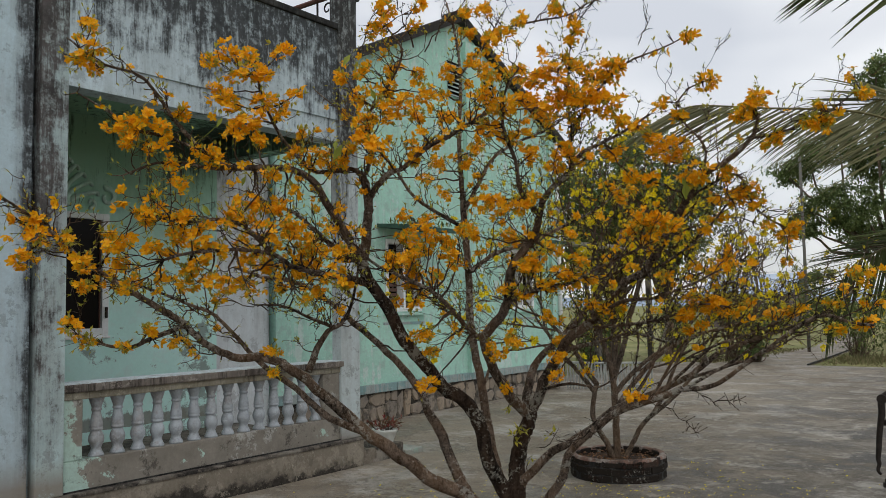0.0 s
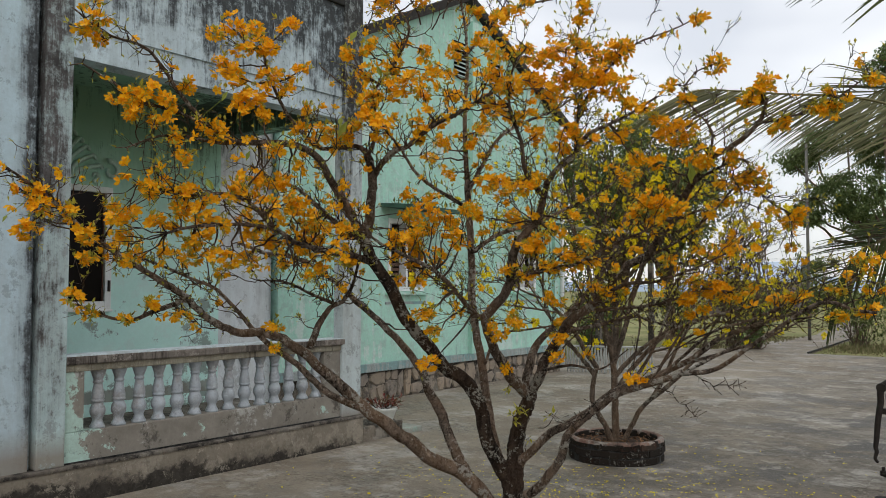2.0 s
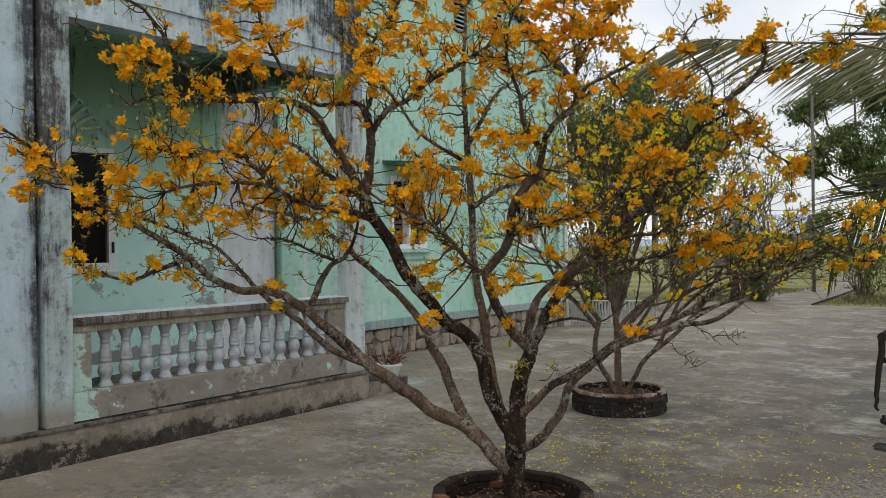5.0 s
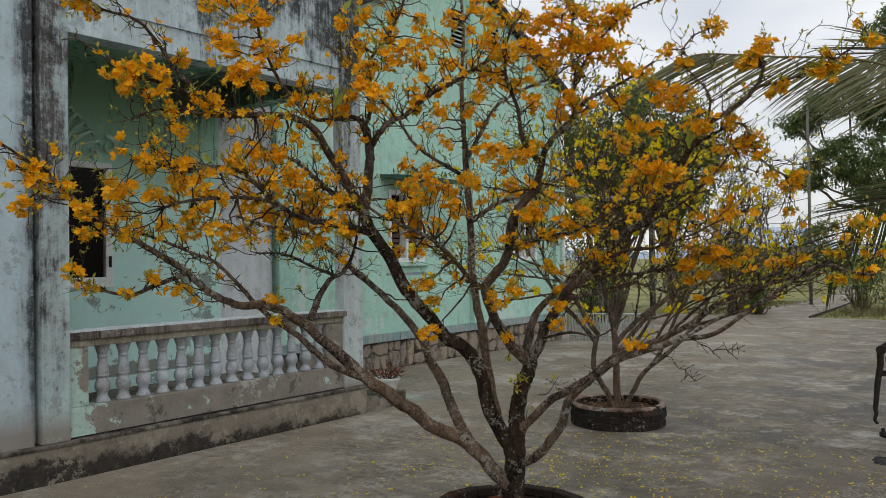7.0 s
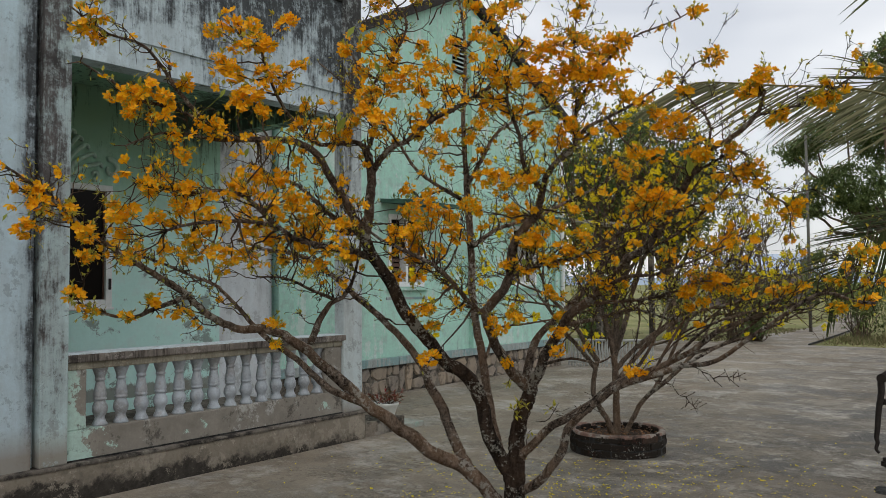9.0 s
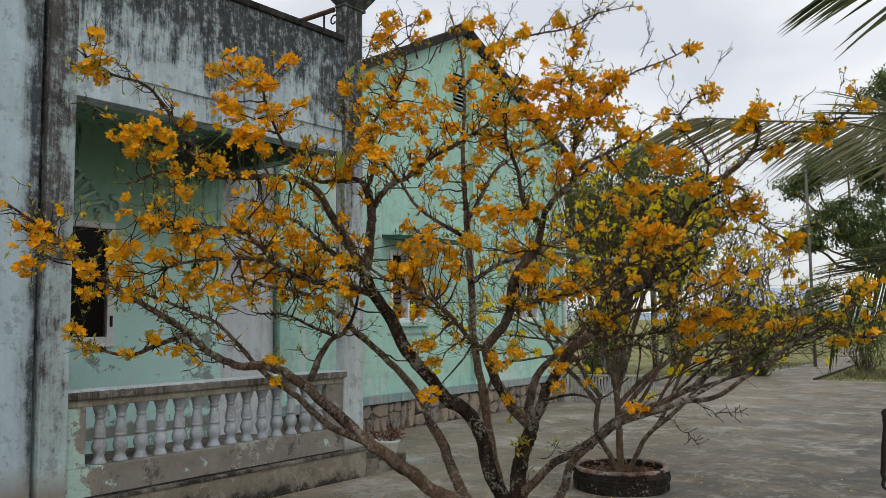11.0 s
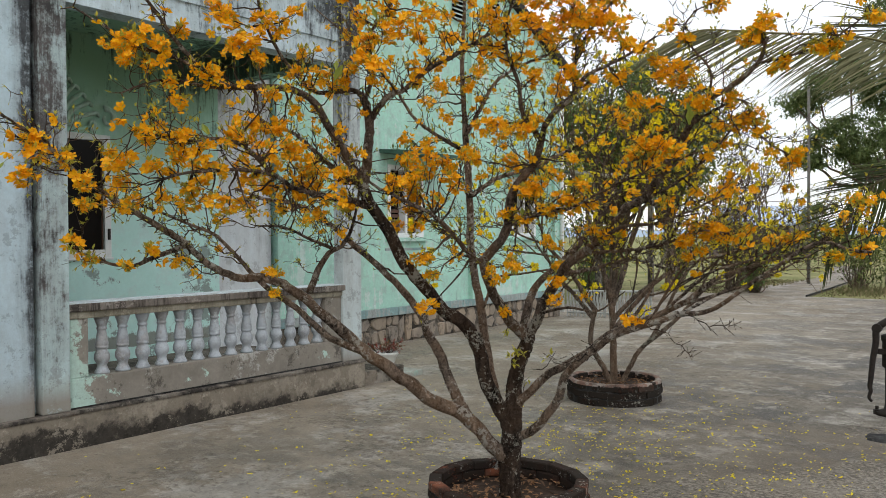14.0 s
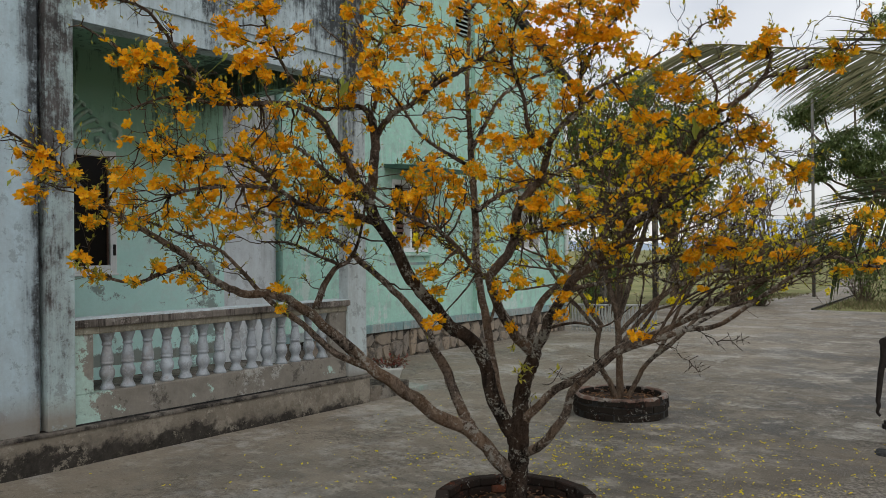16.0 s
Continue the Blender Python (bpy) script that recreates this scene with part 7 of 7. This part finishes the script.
frond([HUB, (-0.12, 6.0, 2.95), (-0.09, 5.00, 3.36), (-0.27, 4.99, 3.52), (-0.45, 4.98, 3.61), (-0.61, 4.96, 3.62), (-0.76, 4.94, 3.60), (-0.87, 4.92, 3.56)],
      0.92, 0.02, 0.013, 0.14, 5, ((-0.63, -0.49, -0.62), (-0.55, -0.45, 0.45)), 0.0125, 0.0, 0.45, m_palm_green, 0.42)
frond([HUB, (0.3, 6.9, 3.0), (0.9, 7.3, 3.1), (1.5, 7.7, 2.7)], 0.75, 0.22, 0.024, 0.05, 6)
frond([HUB, (0.1, 6.1, 3.0), (0.6, 5.6, 3.2), (1.1, 5.1, 2.9)], 0.75, 0.22, 0.024, 0.05, 7)
frond([HUB, (-0.2, 7.2, 3.1), (-0.15, 7.9, 3.3), (-0.1, 8.6, 3.0)], 0.75, 0.2, 0.024, 0.05, 8)

# ---- beyond the yard ----
m_fence = plain("weathered_white_iron", (0.36, 0.37, 0.35), 0.6, 0.4, 0, 0.35, 9)


def fence_panel(x0, y0, x1, y1, n):
    f = thing("white_fence", (x0, y0, 0), "low white lattice fence beside the gabled house", "fence", "white fences")
    a, b = Vector((x0, y0, 0)), Vector((x1, y1, 0))
    d = (b - a).normalized()
    for z in (0.08, 0.52):
        bm = bmesh.new()
        tube(bm, [a + Vector((0, 0, z)), b + Vector((0, 0, z))], 0.024, 0.024, 6)
        part("bar", bm, m_fence, f)
    for i in range(n + 1):
        p = a.lerp(b, i / n)
        bm = bmesh.new()
        tube(bm, [p, p + Vector((0, 0, 0.5))], 0.015, 0.015, 6)
        part("picket", bm, m_fence, f)
        if i < n:
            bm = bmesh.new()
            q = a.lerp(b, (i + 1) / n)
            tube(bm, [p + Vector((0, 0, 0.1)), q + Vector((0, 0, 0.5))], 0.010, 0.010, 5)
            part("brace", bm, m_fence, f)


fence_panel(-8.1, 14.72, -7.35, 14.85, 12)
fence_panel(-7.32, 14.86, -6.55, 15.3, 12)


def shrub(name, x, y, w, h, n, mat, size, seed, label, category, stems=True):
    """A bush: many stems from one foot, with leaves in clumps."""
    rng = random.Random(seed)
    root = thing(name, (x, y, -0.05), label, category, category + "s beyond the yard")
    st, lv = bmesh.new(), bmesh.new()
    base = Vector((x, y, -0.06))
    for _ in range(n):
        d = rand_dir(rng)
        tip = base + Vector((d.x * w * rng.uniform(0.2, 1), d.y * w * rng.uniform(0.2, 1), h * (0.15 + 0.85 * rng.random() ** 0.7)))
        if stems:
            tube(st, twig_path(base + Vector((d.x, d.y, 0)) * 0.15 * w, tip, rng, 0.15, 4), 0.012 * h ** 0.5, 0.003, 4)
        rad = 0.16 * (w + h) / 2 * rng.uniform(0.7, 1.4)
        for _ in range(26):
            c = tip + rand_dir(rng) * rad * rng.uniform(0.4, 1)
            c.z = max(c.z, 0.0)
            leaf(lv, c, rand_dir(rng) + Vector((0, 0, 0.2)), Vector((0, 0, 1)), size * rng.uniform(0.6, 1.4), size * 0.5)
    if stems:
        tagged(part("stems", st, m_bark2, root), kind="stuff")
    else:
        st.free()
    tagged(part("leaves", lv, mat, root), kind="stuff")


def big_tree(x, y, trunk_h, crown_r, crown_z, crown_h, n, mat, size, seed, label, lean=0.0):
    """A tree with trunk, limbs, and a crown of leaf clumps with gaps."""
    rng = random.Random(seed)
    root = thing("leafy_tree", (x, y, -0.1), label, "tree", "trees beyond the yard")
    top = Vector((x + lean, y, trunk_h))
    bm = bmesh.new()
    tube(bm, smooth_path([(x, y, -0.1), (x + lean * 0.3, y, trunk_h * 0.5), top], 5), 0.05 * crown_r + 0.06, 0.03 * crown_r + 0.03, 9, 0.05, rng)
    part("trunk", bm, m_bark2, root, "", True)
    lm, lv = bmesh.new(), bmesh.new()
    cc = Vector((x + lean, y, crown_z))
    for _ in range(n):
        d = rand_dir(rng)
        k = rng.uniform(0.35, 1.0) * (0.75 + 0.5 * noise.noise(d * 1.7 + Vector((seed, 0, 0))))
        c = cc + Vector((d.x * crown_r, d.y * crown_r, d.z * crown_h)) * k
        if noise.noise(c * (2.4 / crown_r) + Vector((seed * 3.1, 0, 0))) < -0.12:
            continue
        if rng.random() < 0.2:
            tube(lm, twig_path(top - Vector((0, 0, rng.uniform(0, 0.3) * trunk_h)), c, rng, 0.12, 4), 0.035 * crown_r ** 0.5, 0.008, 5)
        rad = crown_r * rng.uniform(0.11, 0.20)
        for _ in range(80):
            p = c + rand_dir(rng) * rad * rng.uniform(0.3, 1)
            leaf(lv, p, rand_dir(rng) + Vector((0, 0, -0.15)), Vector((0, 0, 1)), size * rng.uniform(0.6, 1.3), size * 0.5)
    tagged(part("limbs", lm, m_bark2, root), kind="stuff")
    tagged(part("crown", lv, mat, root), kind="stuff")


def lobed_tree(x, y, lobes, mat, size, seed, label):
    """A tree whose crown is a set of leafy lobes (x, z, radius) with sky between them, each carried by a limb of its own."""
    rng = random.Random(seed)
    root = thing("leafy_tree", (x, y, -0.1), label, "tree", "trees beyond the yard")
    fork = Vector((x, y, 3.0))
    bm = bmesh.new()
    tube(bm, smooth_path([(x, y, -0.1), (x + 0.1, y, 1.5), fork], 5), 0.30, 0.22, 10, 0.05, rng)
    part("trunk", bm, m_bark2, root, "", True)
    for lx, lz, r in lobes:
        c = Vector((lx, y + rng.uniform(-1.2, 1.2), lz))
        bm = bmesh.new()
        tube(bm, twig_path(fork - Vector((0, 0, rng.uniform(0, 0.5))), c, rng, 0.1, 6), 0.09, 0.025, 6)
        part("limb", bm, m_bark2, root, "", True)
        lv = bmesh.new()
        for _ in range(int(31 * max(0.7, r) ** 2)):
            d = rand_dir(rng)
            sub_c = c + Vector((d.x, d.y, d.z * 0.8)) * r * rng.uniform(0.3, 0.86)
            for _ in range(80):
                e = rand_dir(rng)
                p = sub_c + Vector((e.x, e.y, e.z * 0.6)) * 0.32 * r ** 0.5 * rng.uniform(0.35, 1.05)
                leaf(lv, p, rand_dir(rng) + Vector((0, 0, -0.2)), Vector((0, 0, 1)), size * rng.uniform(0.6, 1.3), size * 0.5)
        tagged(part("foliage", lv, mat, root), kind="stuff")


def bare_shrub(x, y, h, w, n, seed):
    rng = random.Random(seed)
    root = thing("bare_tree", (x, y, -0.05), "leafless grey-brown twiggy tree", "tree", "trees beyond the yard")
    bm = bmesh.new()
    for _ in range(n):
        a = Vector((x + rng.uniform(-0.2, 0.2), y + rng.uniform(-0.2, 0.2), -0.06))
        e = Vector((x + rng.uniform(-w, w), y + rng.uniform(-w, w), h * rng.uniform(0.6, 1)))
        p = twig_path(a, e, rng, 0.08, 6)
        tube(bm, p, 0.045, 0.008, 5)
        for i in range(2, 7):
            for _ in range(3):
                e2 = p[i] + (rand_dir(rng) + Vector((0, 0, 0.8))) * h * 0.13
                q = twig_path(p[i], e2, rng, 0.1, 3)
                tube(bm, q, 0.014, 0.004, 4)
                tube(bm, [q[2], q[2] + (rand_dir(rng) + Vector((0, 0, 0.5))) * h * 0.06], 0.007, 0.003, 3)
    tagged(part("branches", bm, m_bark2, root), kind="stuff")


lobed_tree(-4.6, 30.7, ((-7.6, 6.1, 0.88), (-6.8, 6.7, 0.99), (-5.9, 7.0, 1.1), (-5.1, 6.5, 1.3), (-7.4, 5.1, 0.62), (-7.5, 4.4, 0.57), (-6.9, 4.2, 0.48), (-6.1, 5.2, 0.83), (-5.2, 4.8, 1.1),
                           (-5.7, 4.2, 0.87), (-5.0, 3.7, 1.1), (-4.6, 9.0, 1.0), (-3.8, 7.6, 1.4), (-3.4, 5.6, 1.5), (-3.0, 8.6, 1.3), (-2.2, 6.6, 1.4), (-3.6, 4.0, 1.2)),
           m_leaf_tree, 0.135, 31, "large dark green leafy tree beyond the yard")
big_tree(-11.6, 24.2, 2.4, 3.6, 4.6, 3.1, 420, m_leaf_dark, 0.16, 32, "dark green leafy tree behind the shed", 0.2)
big_tree(-15.6, 68.0, 2.2, 2.2, 3.2, 1.6, 50, m_leaf_mid, 0.22, 33, "small green tree behind the far house")
big_tree(-9.7, 24.1, 2.2, 2.2, 4.7, 2.7, 430, m_leaf_tree, 0.13, 34, "olive green leafy tree behind the yard")
bare_shrub(-7.5, 24.9, 3.9, 0.8, 12, 41)
bare_shrub(-8.3, 25.4, 3.0, 0.7, 8, 42)
for i, (sx, sy, sw, sh) in enumerate(((-7.1, 23.9, 0.62, 1.15), (-10.3, 26.0, 0.8, 1.7))):
    shrub("garden_shrub", sx, sy, sw, sh, 60, m_leaf_dark, 0.10, 50 + i, "dark green garden shrub at the edge of the concrete", "shrub")
for i, (sx, sy, sw, sh) in enumerate(((-5.0, 26.8, 0.75, 1.55), (-3.6, 26.6, 0.9, 1.3), (-2.2, 26.4, 0.9, 1.5))):
    shrub("garden_shrub", sx, sy, sw, sh, 55, m_leaf_mid, 0.11, 60 + i, "green shrub beside the lane", "shrub")
for i in range(9):
    shrub("hedge_bush", -4.0 - 1.25 * i, 43.0 + 0.5 * (i % 2), 1.0, 1.5 + 0.35 * ((i * 7) % 3), 40, m_leaf_mid, 0.16, 70 + i, "mixed green hedge bush at the lawn's end", "hedge", False)
bm = bmesh.new()
for i in range(1500):
    x, y = prng.uniform(-8.0, -5.95), prng.uniform(23.0, 31.0)
    if -6.2 < x < -5.4:
        continue
    leaf(bm, Vector((x - 1.2, y, -0.06)), rand_dir(prng) * 0.6 + Vector((0, 0, 1)), Vector((0, 1, 0)), prng.uniform(0.05, 0.14), 0.02)
for i in range(700):
    x, y = prng.gauss(-4.4, 0.55), prng.gauss(25.6, 1.0)
    leaf(bm, Vector((max(x, -5.3), y, -0.06)), rand_dir(prng) * 0.8 + Vector((0, 0, 0.8)), Vector((0, 1, 0)), prng.uniform(0.1, 0.3), 0.025)
solid("grass", bm, m_grass, "tufts of dry and green grass beside the lane", "grass", "stuff")

m_pole = plain("grey_pole", (0.17, 0.165, 0.15), 0.9, 0.2)
pole = thing("utility_pole", (-6.93, 29.2, -0.06), "grey concrete utility pole in front of the leafy tree", "pole")
bm = bmesh.new()
tube(bm, [Vector((-6.93, 29.2, -0.06)), Vector((-6.93, 29.2, 6.6))], 0.055, 0.045, 10)
part("shaft", bm, m_pole, pole, "", True)

for z, far_z in ((3.55, 3.3), (3.95, 3.75)):
    bm = bmesh.new()
    tube(bm, smooth_path([(-6.93, 29.2, z), (-14, 37, z - 0.35), (-24, 48, far_z), (-60, 86, far_z + 0.4)], 6), 0.014, 0.014, 5)
    solid("overhead_cable", bm, m_pole, "thin grey overhead cable running off the utility pole", "cable")

farhouse = thing("far_house", (-17, 60, -0.06), "low far house with a pale blue sheet roof", "house")
m_bluesheet = plain("blue_sheet_roof", (0.42, 0.50, 0.60), 0.5, 0.4, 0, 0.1, 2, 0)
m_farwall = plain("far_house_wall", (0.16, 0.13, 0.12), 0.9, 0.2, 0, 0.3, 2, 0)
part("wall", boxed(-20.5, -15.0, 58, 63, -0.1, 2.3), m_farwall, farhouse)
bm = bmesh.new()
gable_prism(-20.9, -14.6, [(57.6, 2.2), (60.5, 3.55), (63.4, 2.2), (63.4, 2.32), (60.5, 3.67), (57.6, 2.32)])
bmesh.ops.recalc_face_normals(bm, faces=bm.faces[:])
part("roof", bm, m_bluesheet, farhouse)
for wx in (-19.0, -16.8):
    part("window", boxed(wx, wx + 0.9, 57.96, 58.0, 0.9, 1.8), m_white, farhouse)

shed = thing("open_shed", (-10.2, 18.6, 0), "small grey open shed with a beige awning behind the gabled house", "shed")
m_awning = plain("beige_awning", (0.36, 0.34, 0.27), 0.8, 0.2, 0, 0.3, 3)
for sx, sy in ((-8.7, 17.3), (-8.7, 20.3), (-11.7, 17.3)):
    part("post", boxed(sx - 0.06, sx + 0.06, sy - 0.06, sy + 0.06, -0.06, 3.0), m_cement, shed)
bm = bmesh.new()
vs = box(bm, -12.0, -8.4, 17.0, 20.6, 3.0, 3.08)
for v in vs:
    v.co.z += (-8.4 - v.co.x) * 0.12
part("awning", bm, m_awning, shed)

# low blue hills on the horizon
bm = bmesh.new()
prev = None
for i in range(81):
    x = -700 + 17.5 * i
    h = 10 + 9 * noise.noise(Vector((x * 0.008, 3.1, 0))) + 4 * noise.noise(Vector((x * 0.03, 7.7, 0)))
    pair = (bm.verts.new((x, 650, -2)), bm.verts.new((x, 680, h)), bm.verts.new((x, 740, -2)))
    if prev:
        bm.faces.new((prev[0], pair[0], pair[1], prev[1]))
        bm.faces.new((prev[1], pair[1], pair[2], prev[2]))
    prev = pair
m_hill = plain("hazy_hills", (0.33, 0.40, 0.48), 0.95, 0.1, 0, 0.1, 0.02, 0)
solid("backdrop", bm, m_hill, "low hazy blue hills along the horizon", "hills", "structure", True)

for i, (sx, sy, sw, sh) in enumerate(((-9.2, 18.2, 0.7, 1.5), (-9.9, 19.6, 0.9, 2.0))):
    shrub("garden_shrub", sx, sy, sw, sh, 70, m_leaf_mid if i % 2 else m_leaf_dark, 0.09, 90 + i, "tangled green shrub behind the white fence", "shrub")
